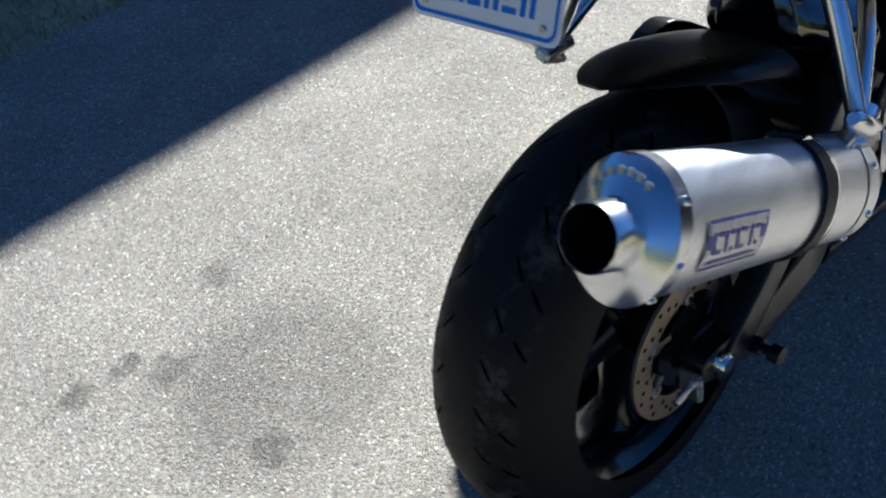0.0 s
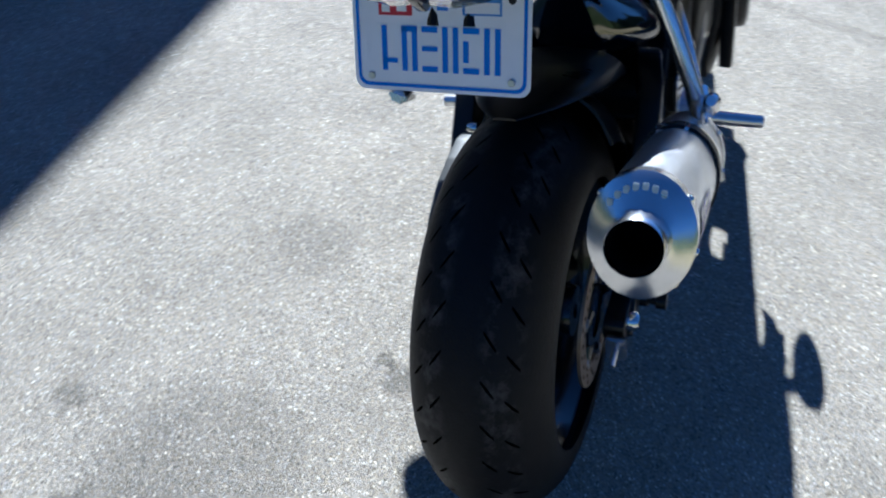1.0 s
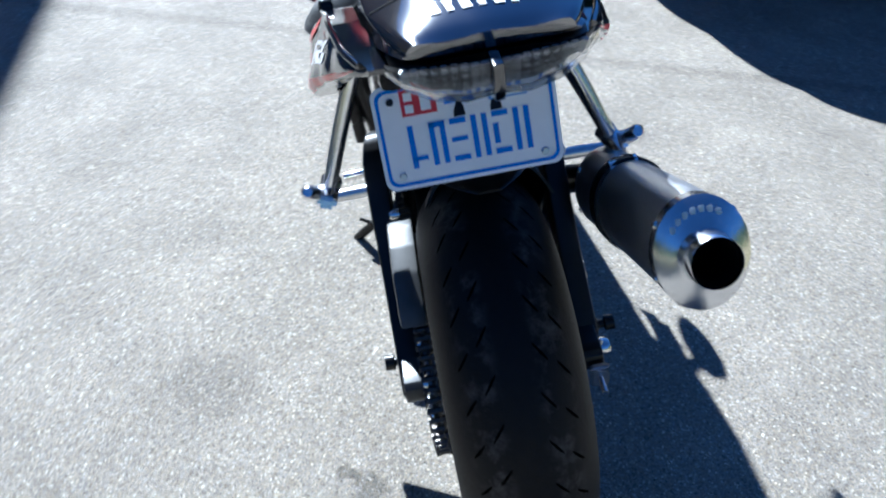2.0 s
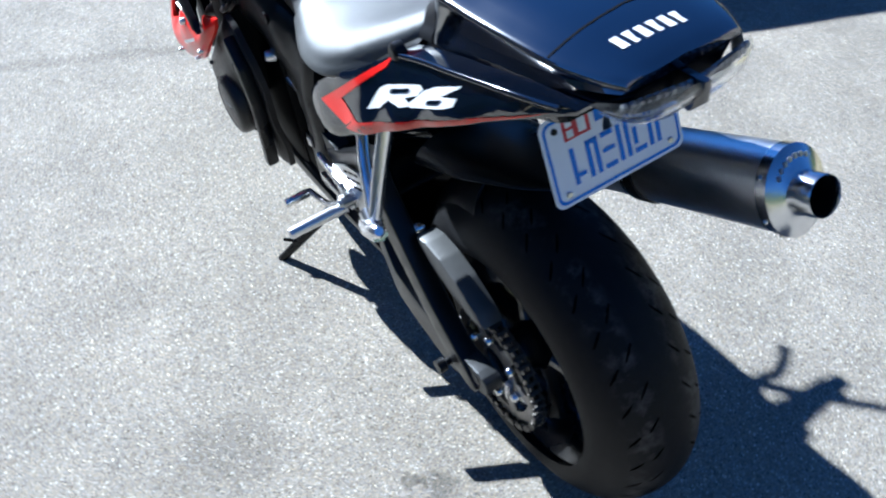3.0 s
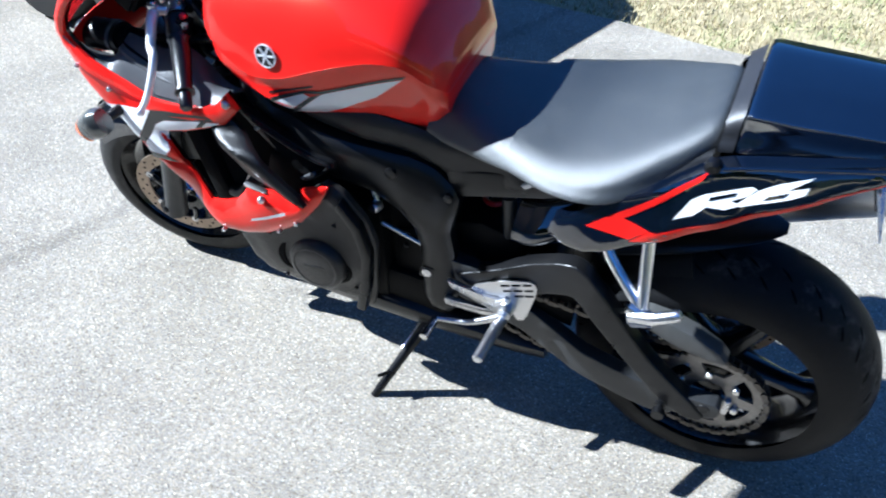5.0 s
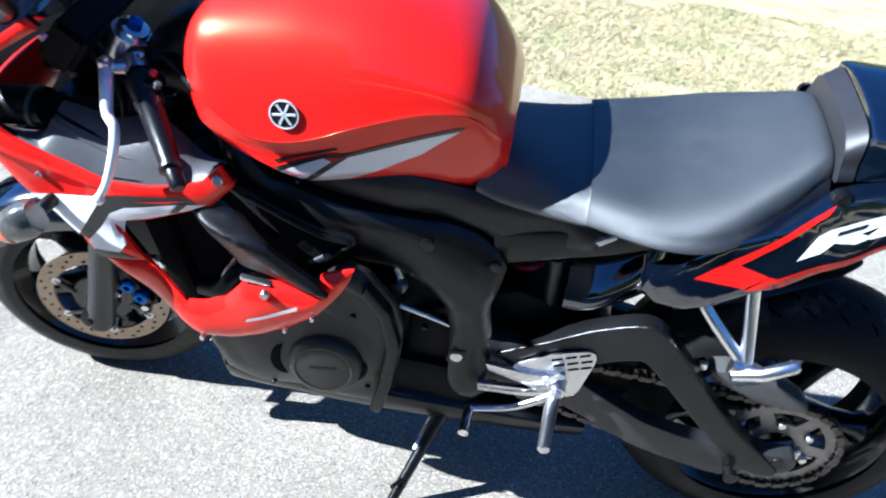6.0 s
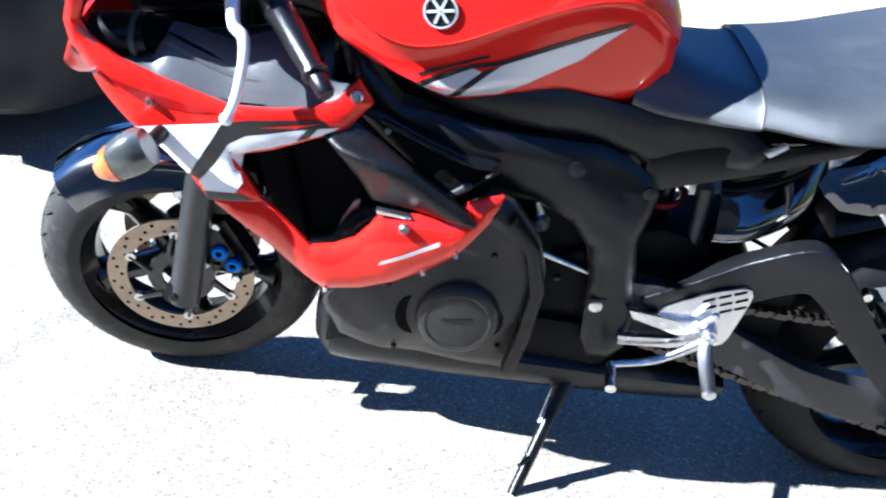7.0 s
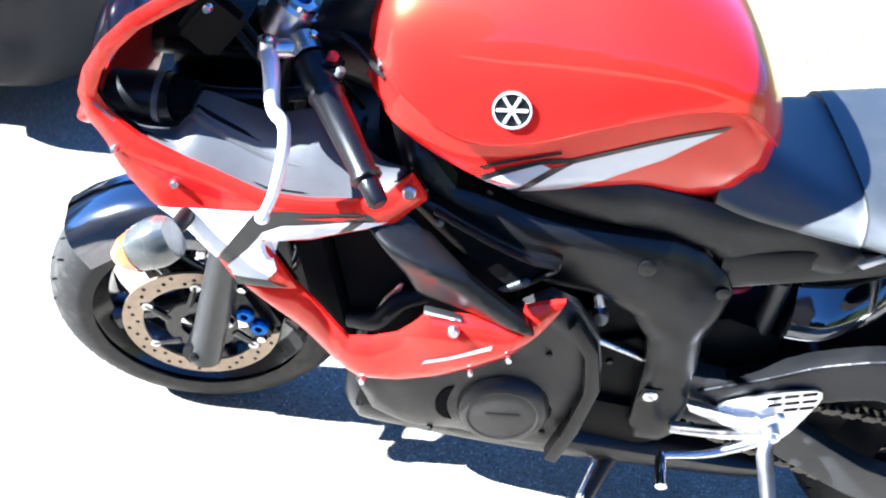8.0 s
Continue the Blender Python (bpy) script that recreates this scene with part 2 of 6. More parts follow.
        k.inputs["From Min"].default_value, k.inputs["From Max"].default_value = size * 0.6, size * 1.25
        k.inputs["To Min"].default_value, k.inputs["To Max"].default_value = 1 - depth, 1
        l.new(math_node("ADD", d, rag), k.inputs["Value"])
        shade = math_node("MULTIPLY", shade, k.outputs[0])
    # seam across the drive
    (ax, ay), (bx, by) = SEAM
    ln = math.hypot(bx - ax, by - ay)
    nx, ny = -(by - ay) / ln, (bx - ax) / ln
    d = math_node("ADD", math_node("MULTIPLY", math_node("SUBTRACT", sep.outputs["X"], ax), nx), math_node("MULTIPLY", math_node("SUBTRACT", sep.outputs["Y"], ay), ny))
    d = math_node("ABSOLUTE", math_node("ADD", d, math_node("MULTIPLY", rag, 1.5)), 0)
    k = n.new("ShaderNodeMapRange")
    k.interpolation_type = "SMOOTHSTEP"
    k.inputs["From Max"].default_value, k.inputs["To Min"].default_value = 0.05, 0.78
    l.new(d, k.inputs["Value"])
    shade = math_node("MULTIPLY", shade, k.outputs[0])
    out = n.new("ShaderNodeMix")
    out.data_type, out.blend_type = "RGBA", "MULTIPLY"
    out.inputs["Factor"].default_value = 1
    l.new(col.outputs[2], out.inputs[6])
    l.new(shade, out.inputs[7])
    l.new(out.outputs[2], b.inputs["Base Color"])
    b.inputs["Roughness"].default_value = 0.8
    b.inputs["Specular IOR Level"].default_value = 0.35
    bump = n.new("ShaderNodeBump")
    bump.inputs["Strength"].default_value, bump.inputs["Distance"].default_value = 0.8, 0.004
    grit = n.new("ShaderNodeTexNoise")
    grit.inputs["Scale"].default_value, grit.inputs["Detail"].default_value = 260, 4
    l.new(vec, grit.inputs["Vector"])
    h = math_node("ADD", math_node("MULTIPLY", binder.outputs[0], 0.6), math_node("ADD", math_node("MULTIPLY", tone.outputs[1], 0.5), grit.outputs[0]))
    l.new(h, bump.inputs["Height"])
    l.new(bump.outputs[0], b.inputs["Normal"])
    return m


SPOTS = ((-0.172, 0.635, 0.034, 0.32), (-0.41, 0.573, 0.030, 0.42), (-0.357, 0.506, 0.034, 0.36), (-0.50, 0.585, 0.028, 0.42), (-0.332, 0.246, 0.036, 0.36),
         (0.046, 0.091, 0.032, 0.38), (0.087, 0.134, 0.016, 0.38), (-0.25, 0.34, 0.20, 0.26), (0.10, 0.64, 0.030, 0.14), (0.312, 0.368, 0.09, 0.16))
SEAM = ((1.89, 0.40), (1.42, -1.20))
ASPHALT = asphalt_material()
LAWN = mat("dry_lawn", (0.40, 0.33, 0.19), 0.9, spec=0.2, vary=0.45, scale=40, bump=0.8, bump_scale=120)


def blade_material():
    m = bpy.data.materials.new("grass_blades")
    m.use_nodes = True
    n, l = m.node_tree.nodes, m.node_tree.links
    g = n.new("ShaderNodeNewGeometry")
    r = n.new("ShaderNodeValToRGB")
    r.color_ramp.elements[0].color = (0.55, 0.46, 0.27, 1)
    r.color_ramp.elements[1].color = (0.17, 0.19, 0.06, 1)
    r.color_ramp.elements.new(0.6).color = (0.42, 0.36, 0.19, 1)
    l.new(g.outputs["Random Per Island"], r.inputs[0])
    patch = n.new("ShaderNodeTexNoise")
    patch.inputs["Scale"].default_value, patch.inputs["Detail"].default_value = 2.2, 4
    l.new(g.outputs["Position"], patch.inputs["Vector"])
    k = n.new("ShaderNodeMapRange")
    k.inputs["From Min"].default_value, k.inputs["From Max"].default_value, k.inputs["To Max"].default_value = 0.5, 0.62, 0.75
    l.new(patch.outputs[0], k.inputs["Value"])
    mix = n.new("ShaderNodeMix")
    mix.data_type = "RGBA"
    mix.inputs[7].default_value = (0.22, 0.25, 0.09, 1)
    l.new(k.outputs[0], mix.inputs["Factor"])
    l.new(r.outputs[0], mix.inputs[6])
    l.new(mix.outputs[2], n["Principled BSDF"].inputs["Base Color"])
    n["Principled BSDF"].inputs["Roughness"].default_value = 0.7
    return m


BLADES = blade_material()


# ---- mesh helpers ----
WARP = Matrix()  # how the group of parts that is being built sits on the machine


def part(name, bm, material, parent, label="", sharp=38, second=None, raw=False):
    """Links a bmesh as one mesh object under a thing or a part."""
    if not raw:
        bm.transform(WARP)
    bmesh.ops.recalc_face_normals(bm, faces=bm.faces)
    me = bpy.data.meshes.new(name)
    bm.to_mesh(me)
    bm.free()
    me.materials.append(material)
    if second:
        me.materials.append(second)
    me.shade_smooth()
    me.set_sharp_from_angle(angle=radians(sharp))
    ob = new(name, me)
    ob.parent = parent
    if label:
        tagged(ob, label)
    return ob


def mirrored(bm):
    """A copy of a bmesh on the other side of the machine."""
    other = bm.copy()
    bmesh.ops.scale(other, vec=(1, -1, 1), verts=other.verts)
    bmesh.ops.reverse_faces(other, faces=other.faces)
    return other


def spline(points, steps):
    """A smooth line through points of any dimension."""
    p = [np.array(q, float) for q in points]
    p = [2 * p[0] - p[1], *p, 2 * p[-1] - p[-2]]
    out = []
    for i in range(1, len(p) - 2):
        a, b, c, d = p[i - 1 : i + 3]
        for k in range(steps):
            t = k / steps
            out.append(0.5 * (2 * b + (c - a) * t + (2 * a - 5 * b + 4 * c - d) * t * t + (3 * b - a - 3 * c + d) * t**3))
    return out + [p[-2]]


def tube(points, r, seg=12, steps=0, caps=True, bm=None):
    """A round bar along points; r is one radius or one per point."""
    bm = bm or bmesh.new()
    if steps:
        rs = r if isinstance(r, (list, tuple)) else [r] * len(points)
        pts = spline([(*p, q) for p, q in zip(points, rs)], steps)
    else:
        pts = [(*p, (r[i] if isinstance(r, (list, tuple)) else r)) for i, p in enumerate(points)]
    pos, rad = [Vector(p[:3]) for p in pts], [float(p[3]) for p in pts]
    side, rings = None, []
    for i, p in enumerate(pos):
        way = (pos[min(i + 1, len(pos) - 1)] - pos[max(i - 1, 0)]).normalized()
        if side is None:
            side = way.orthogonal().normalized()
        side = (side - way * side.dot(way)).normalized()
        up = way.cross(side)
        rings.append([bm.verts.new(p + rad[i] * (math.cos(a) * side + math.sin(a) * up)) for a in np.linspace(0, 2 * math.pi, seg, endpoint=False)])
    for a, b in zip(rings, rings[1:]):
        for k in range(seg):
            bm.faces.new((a[k], a[(k + 1) % seg], b[(k + 1) % seg], b[k]))
    if caps:
        bm.faces.new(rings[0])
        bm.faces.new(rings[-1])
    return bm


def lathe(profile, seg=48, closed=True, bm=None, m=None):
    """A ring turned about the y axis from (radius, y) pairs."""
    bm = bm or bmesh.new()
    rings = []
    for a in np.linspace(0, 2 * math.pi, seg, endpoint=False):
        ring = []
        for r, y in profile:
            v = Vector((r * math.cos(a), y, r * math.sin(a)))
            ring.append(bm.verts.new(m @ v if m else v))
        rings.append(ring)
    n = len(profile)
    for i in range(seg):
        a, b = rings[i], rings[(i + 1) % seg]
        for k in range(n if closed else n - 1):
            bm.faces.new((a[k], a[(k + 1) % n], b[(k + 1) % n], b[k]))
    return bm


def slab(outline, y0, y1, bevel=0.003, bm=None, fun=None, segments=2):
    """A plate cut to an outline of (x, z), from y0 to y1; fun bends it sideways."""
    own = bmesh.new()
    a = [own.verts.new((x, y0, z)) for x, z in outline]
    f = own.faces.new(a)
    top = bmesh.ops.extrude_face_region(own, geom=[f])["geom"]
    bmesh.ops.translate(own, vec=(0, y1 - y0, 0), verts=[g for g in top if isinstance(g, bmesh.types.BMVert)])
    bmesh.ops.recalc_face_normals(own, faces=own.faces)
    if bevel:
        bmesh.ops.bevel(own, geom=own.edges[:], offset=bevel, segments=segments, affect="EDGES", profile=0.6, clamp_overlap=True)
    if fun:
        grid_cut(own, 0.03)
        for v in own.verts:
            v.co.y += fun(v.co.x, v.co.z)
    if bm:
        me = bpy.data.meshes.new("t")
        own.to_mesh(me)
        bm.from_mesh(me)
        bpy.data.meshes.remove(me)
        own.free()
        return bm
    return own


def grid_cut(bm, step, axes=(0, 2)):
    """Cuts a mesh along even planes so that it can bend."""
    for ax in axes:
        lo, hi = min(v.co[ax] for v in bm.verts), max(v.co[ax] for v in bm.verts)
        no = Vector((ax == 0, ax == 1, ax == 2))
        x = lo + step
        while x < hi - step * 0.3:
            bmesh.ops.bisect_plane(bm, geom=bm.verts[:] + bm.edges[:] + bm.faces[:], plane_co=no * x, plane_no=no, dist=1e-5)
            x += step


def panel(outline, fun, thick=0.006, step=0.025, round_out=0, roll=0.0, width=0.02):
    """A thin moulded skin: an outline of (x, z), bent to y = fun(x, z), with thickness and a rim that rolls inwards."""
    bm = bmesh.new()
    pts = outline
    if round_out:
        pts = [tuple(q) for q in spline([*outline, outline[0]], round_out)[:-1]]
    bm.faces.new([bm.verts.new((x, 0, z)) for x, z in pts])
    bmesh.ops.recalc_face_normals(bm, faces=bm.faces)
    bmesh.ops.triangulate(bm, faces=bm.faces[:])
    grid_cut(bm, step)
    edge = np.array(pts, float)
    way = np.roll(edge, -1, 0) - edge
    size = (way**2).sum(1) + 1e-12
    for v in bm.verts:
        v.co.y = fun(v.co.x, v.co.z)
        if roll:
            off = np.array((v.co.x, v.co.z)) - edge
            along = np.clip((off * way).sum(1) / size, 0, 1)
            d = math.sqrt(((off - along[:, None] * way) ** 2).sum(1).min())
            v.co.y -= roll * (1 - min(d / width, 1)) ** 2
    f = bm.faces[:]
    ret = bmesh.ops.extrude_face_region(bm, geom=f)
    for g in ret["geom"]:
        if isinstance(g, bmesh.types.BMVert):
            g.co.y -= thick
    bmesh.ops.recalc_face_normals(bm, faces=bm.faces)
    rim = [e for e in bm.edges if len(e.link_faces) == 2 and e.calc_face_angle(0) > 1.2]
    bmesh.ops.bevel(bm, geom=rim, offset=thick * 0.3, segments=2, affect="EDGES", clamp_overlap=True)
    return bm


def skin(sections, across=4, along=5, mirror=True, caps=True):
    """A closed smooth body through cross-sections: x and half an outline of (y, z) from top middle to bottom middle."""
    rows = []
    for x, half in sections:
        rows.append([(x, y, z) for y, z in half])
    rows = [spline(r, across) for r in rows]
    cols = [spline([r[k] for r in rows], along) for k in range(len(rows[0]))]
    bm = bmesh.new()
    rings = []
    for i in range(len(cols[0])):
        half = [c[i] for c in cols]
        ring = [bm.verts.new(p) for p in half]
        if mirror:
            ring += [bm.verts.new((p[0], -p[1], p[2])) for p in half[-2:0:-1]]
        rings.append(ring)
    n = len(rings[0])
    for a, b in zip(rings, rings[1:]):
        for k in range(n if mirror else n - 1):
            bm.faces.new((a[k], a[(k + 1) % n], b[(k + 1) % n], b[k]))
    if caps and mirror:
        bm.faces.new(rings[0])
        bm.faces.new(rings[-1])
    bmesh.ops.remove_doubles(bm, verts=bm.verts, dist=1e-5)
    return bm


def tree_of(ob):
    bm = bmesh.new()
    bm.from_mesh(ob.data)
    t = BVHTree.FromBMesh(bm)
    bm.free()
    return t


def decal(name, outline, target, parent, material, label="", axis=1, side=1, lift=0.0012, step=0.012):
    """Thin film laid on a part: an outline seen along y (axis 1) or z (axis 2), dropped onto the part's surface."""
    bm = bmesh.new()
    flat = (lambda a, b: (a, 0, b)) if axis == 1 else (lambda a, b: (a, b, 0))
    bm.faces.new([bm.verts.new(WARP @ Vector(flat(*p))) for p in outline])
    bmesh.ops.triangulate(bm, faces=bm.faces[:])
    grid_cut(bm, step, (0, 2) if axis == 1 else (0, 1))
    t = tree_of(target)
    ray = Vector((0, -side, 0)) if axis == 1 else Vector((0, 0, -side))
    for v in bm.verts:
        o = v.co - ray * 3
        hit, no, _, _ = t.ray_cast(o, ray)
        if hit is None:
            hit, no, _, _ = t.find_nearest(v.co - ray * 0.2)
        if no.dot(ray) > 0:
            no = -no
        v.co = hit + no * lift
    return part(name, bm, material, parent, label, raw=True)


def box(cx, cy, cz, sx, sy, sz, bevel=0.002, m=None, bm=None):
    own = bmesh.new()
    bmesh.ops.create_cube(own, size=1, matrix=Matrix.Diagonal((sx, sy, sz, 1)))
    if bevel:
        bmesh.ops.bevel(own, geom=own.edges[:], offset=bevel, segments=2, affect="EDGES", clamp_overlap=True)
    own.transform(Matrix.Translation((cx, cy, cz)) @ (m or Matrix()))
    if bm is None:
        return own
    me = bpy.data.meshes.new("t")
    own.to_mesh(me)
    own.free()
    bm.from_mesh(me)
    bpy.data.meshes.remove(me)
    return bm


def bolt(p, way, r=0.007, h=0.006, bm=None):
    """A domed socket-head screw."""
    p, way = Vector(p), Vector(way).normalized()
    bm = tube([p - way * 0.004, p + way * h * 0.6, p + way * h, p + way * h], [r, r, r * 0.75, r * 0.45], 10, bm=bm)
    return tube([p + way * (h + 0.0002), p + way * (h - 0.002)], [r * 0.4, r * 0.4], 6, bm=bm)


def merge(*many):
    bm = bmesh.new()
    for own in many:
        me = bpy.data.meshes.new("t")
        own.to_mesh(me)
        own.free()
        bm.from_mesh(me)
        bpy.data.meshes.remove(me)
    return bm


def blend(table):
    """A smooth y over (x, z) from a few known places."""
    P = np.array([t[:2] for t in table], float)
    Y = np.array([t[2] for t in table], float)

    def fun(x, z):
        w = 1 / (((P - (x, z)) ** 2).sum(1) + 2e-3) ** 1.5
        return float((w * Y).sum() / w.sum())

    return fun


# ---- setting ----
def sheet(name, x0, x1, y0, y1, z, material, label, depth=0.0, wobble=0.0):
    bm = bmesh.new()
    n = 160 if wobble else 1
    low = [bm.verts.new((x0 + (x1 - x0) * i / n, y0 + wobble * noise.noise(((x0 + (x1 - x0) * i / n) * 1.7, 5, 0)) * 1.0, z)) for i in range(n + 1)]
    top = [bm.verts.new((x0 + (x1 - x0) * i / n, y1 + wobble * noise.noise(((x0 + (x1 - x0) * i / n) * 1.7, 9, 0)) * 1.0, z)) for i in range(n + 1)]
    for i in range(n):
        bm.faces.new((low[i], low[i + 1], top[i + 1], top[i]))
    if depth:
        r = bmesh.ops.extrude_face_region(bm, geom=bm.faces[:])
        bmesh.ops.translate(bm, vec=(0, 0, -depth), verts=[g for g in r["geom"] if isinstance(g, bmesh.types.BMVert)])
    ob = part(name, bm, material, None)
    return tagged(ob, label, "ground", kind="structure")


sheet("ground", -600, 600, -600, 600, -0.035, LAWN, "dry straw-coloured lawn with green patches", 0)
road = sheet("road", -14, 16, -2.55, 1.69, 0.0, ASPHALT, "weathered pale grey asphalt driveway with oil spots", 0.06, 0.07)
tagged(road, category="driveway")


def grass(name, x0, x1, y0, y1, count, seed):
    rnd = random.Random(seed)
    v, f = [], []
    for _ in range(count):
        x, y = rnd.uniform(x0, x1), rnd.uniform(y0, y1)
        if noise.noise((x * 2.2, y * 2.2, seed)) < -0.25 and rnd.random() < 0.7:
            continue
        a, h, w = rnd.uniform(0, 6.283), rnd.uniform(0.015, 0.05), rnd.uniform(0.0015, 0.003)
        lean = rnd.uniform(0.2, 1.6) * h
        dx, dy = math.cos(a), math.sin(a)
        b = len(v)
        for s, k in ((0, 1), (0.5, 0.8)):
            px, py = x + dx * lean * s * s, y + dy * lean * s * s
            v += [(px - dy * w * k, py + dx * w * k, -0.036 + h * s), (px + dy * w * k, py - dx * w * k, -0.036 + h * s)]
        v.append((x + dx * lean, y + dy * lean, -0.036 + h * 0.85))
        f += [(b, b + 1, b + 3, b + 2), (b + 2, b + 3, b + 4)]
    me = bpy.data.meshes.new(name)
    me.from_pydata(v, [], f)
    me.materials.append(BLADES)
    return tagged(new(name, me), "short dry grass, straw and green blades beside the drive", "grass", kind="stuff")


grass("grass", -2.5, 2.2, -4.9, -2.52, 42000, 3)
grass("grass", -1.6, 1.8, 1.66, 2.9, 16000, 4)


def house():
    """Plain house out of view, whose corner throws the long shade along the drive."""
    h = tagged(new("house"), "plain pale house wall with a dark roof beside the drive", "house")
    x0, x1, y0, y1, z = 4.6, 13.0, HOUSE_Y, HOUSE_Y + 8, 5.2
    part("wall", box((x0 + x1) / 2, (y0 + y1) / 2, z / 2 - 0.03, x1 - x0, y1 - y0, z, 0.01), SIDING, h)
    bm = bmesh.new()
    pts = [(x0 - 0.0, y0 - 0.0, z - 0.03), (x0, y1 + 0.3, z - 0.03), (x0, (y0 + y1) / 2, z + 2.2)]
    a = [bm.verts.new(p) for p in pts]
    b = [bm.verts.new((x1, p[1], p[2])) for p in pts]
    bm.faces.new(a), bm.faces.new(b)
    for k in range(3):
        bm.faces.new((a[k], a[(k + 1) % 3], b[(k + 1) % 3], b[k]))
    part("roof", bm, ROOFM, h)


def added_tree_belt():
    """A plain dark belt of trees, unseen, added round the place to darken the horizon in reflections."""
    bm = bmesh.new()
    n = 140
    low, top, back = [], [], []
    for i in range(n):
        a = 2 * math.pi * i / n
        r = 27 + 4 * noise.noise((math.cos(a) * 3, math.sin(a) * 3, 2))
        h = 6.5 + 2.5 * noise.noise((math.cos(a) * 6, math.sin(a) * 6, 7)) + 1.2 * noise.noise((math.cos(a) * 23, math.sin(a) * 23, 1))
        low.append(bm.verts.new((r * math.cos(a), r * math.sin(a), -0.04)))
        top.append(bm.verts.new(((r + 1.5) * math.cos(a), (r + 1.5) * math.sin(a), h)))
        back.append(bm.verts.new(((r + 4) * math.cos(a), (r + 4) * math.sin(a), -0.04)))
    for i in range(n):
        k = (i + 1) % n
        bm.faces.new((low[i], low[k], top[k], top[i]))
        bm.faces.new((top[i], top[k], back[k], back[i]))
    ob = part("backdrop", bm, WOODS, None)
    tagged(ob, "unseen dark green belt of trees added to darken the horizon", "trees", kind="structure")


added_tree_belt()
HOUSE_Y = 3.075
house()


# ---- the motorcycle ----
LEAN_LEFT, HEADING = 10.0, -1.0
bike = tagged(new("motorcycle"), "red and black sport motorcycle leaning on its side stand", "motorcycle")
bike.matrix_world = Matrix.Translation((0.064, -0.194, 0.001)) @ pose(0, 0, 0, -LEAN_LEFT, 0, HEADING)

RAKE, STEER = 24.0, 9.5
AXIS = Vector((-math.sin(radians(RAKE)), 0, math.cos(radians(RAKE))))
HEAD = Vector((1.395, 0, 0))
TURNED = Matrix.Translation(HEAD) @ Matrix.Rotation(radians(STEER), 4, AXIS) @ Matrix.Translation(-HEAD)


def turned(bm):
    bm.transform(TURNED)
    return bm


def tyre_profile(R, half, rim):
    """A round sport tyre in section: radius and y."""
    crown = [(R - half * 0.94 * (1 - math.cos(a)) - 0.012 * (abs(a) / 1.35) ** 3, half * math.sin(a) / math.sin(1.35)) for a in np.linspace(-1.35, 1.35, 25)]
    lo, hi = crown[0], crown[-1]
    inner = [(lo[0] - 0.02, lo[1] * 0.98), (rim + 0.006, lo[1] * 0.80), (rim, lo[1] * 0.70), (rim - 0.012, lo[1] * 0.6), (rim - 0.012, hi[1] * 0.6), (rim, hi[1] * 0.70), (rim + 0.006, hi[1] * 0.80), (hi[0] - 0.02, hi[1] * 0.98)]
    return crown + inner[::-1]


def tread_cuts(R, half, n, m, seed):
    """Short slanted cuts of the tread: strips laid on the crown, their inner shade painted near black."""
    bm = bmesh.new()

    def place(ang, y, lift):
        a = math.asin(max(-1, min(1, y * math.sin(1.35) / half)))
        r = R - half * 0.94 * (1 - math.cos(a)) - 0.012 * (abs(a) / 1.35) ** 3 + lift
        return m @ Vector((r * math.cos(ang), y, r * math.sin(ang)))

    for i in range(n):
        for s in (-1, 1):
            base = 2 * math.pi * (i + (0.5 if s > 0 else 0)) / n
            for y0, y1, sweep, w in ((0.024, 0.039, 0.055, 0.0032), (0.050, 0.064, 0.050, 0.0032)):
                shift = 0 if y0 == 0.024 else math.pi / n * 0.9
                rows = []
                for k in range(6):
                    t = k / 5
                    y = s * (y0 + (y1 - y0) * t) * half / 0.09
                    ang = base + shift + sweep * 1.35 * t
                    ww = w / R * math.sin(math.pi * min(max(t, 0.12), 0.88)) ** 0.5
                    rows.append((bm.verts.new(place(ang - ww, y, 0.0007)), bm.verts.new(place(ang + ww, y, 0.0007))))
                for a, b in zip(rows, rows[1:]):
                    bm.faces.new((a[0], a[1], b[1], b[0]))
    return bm


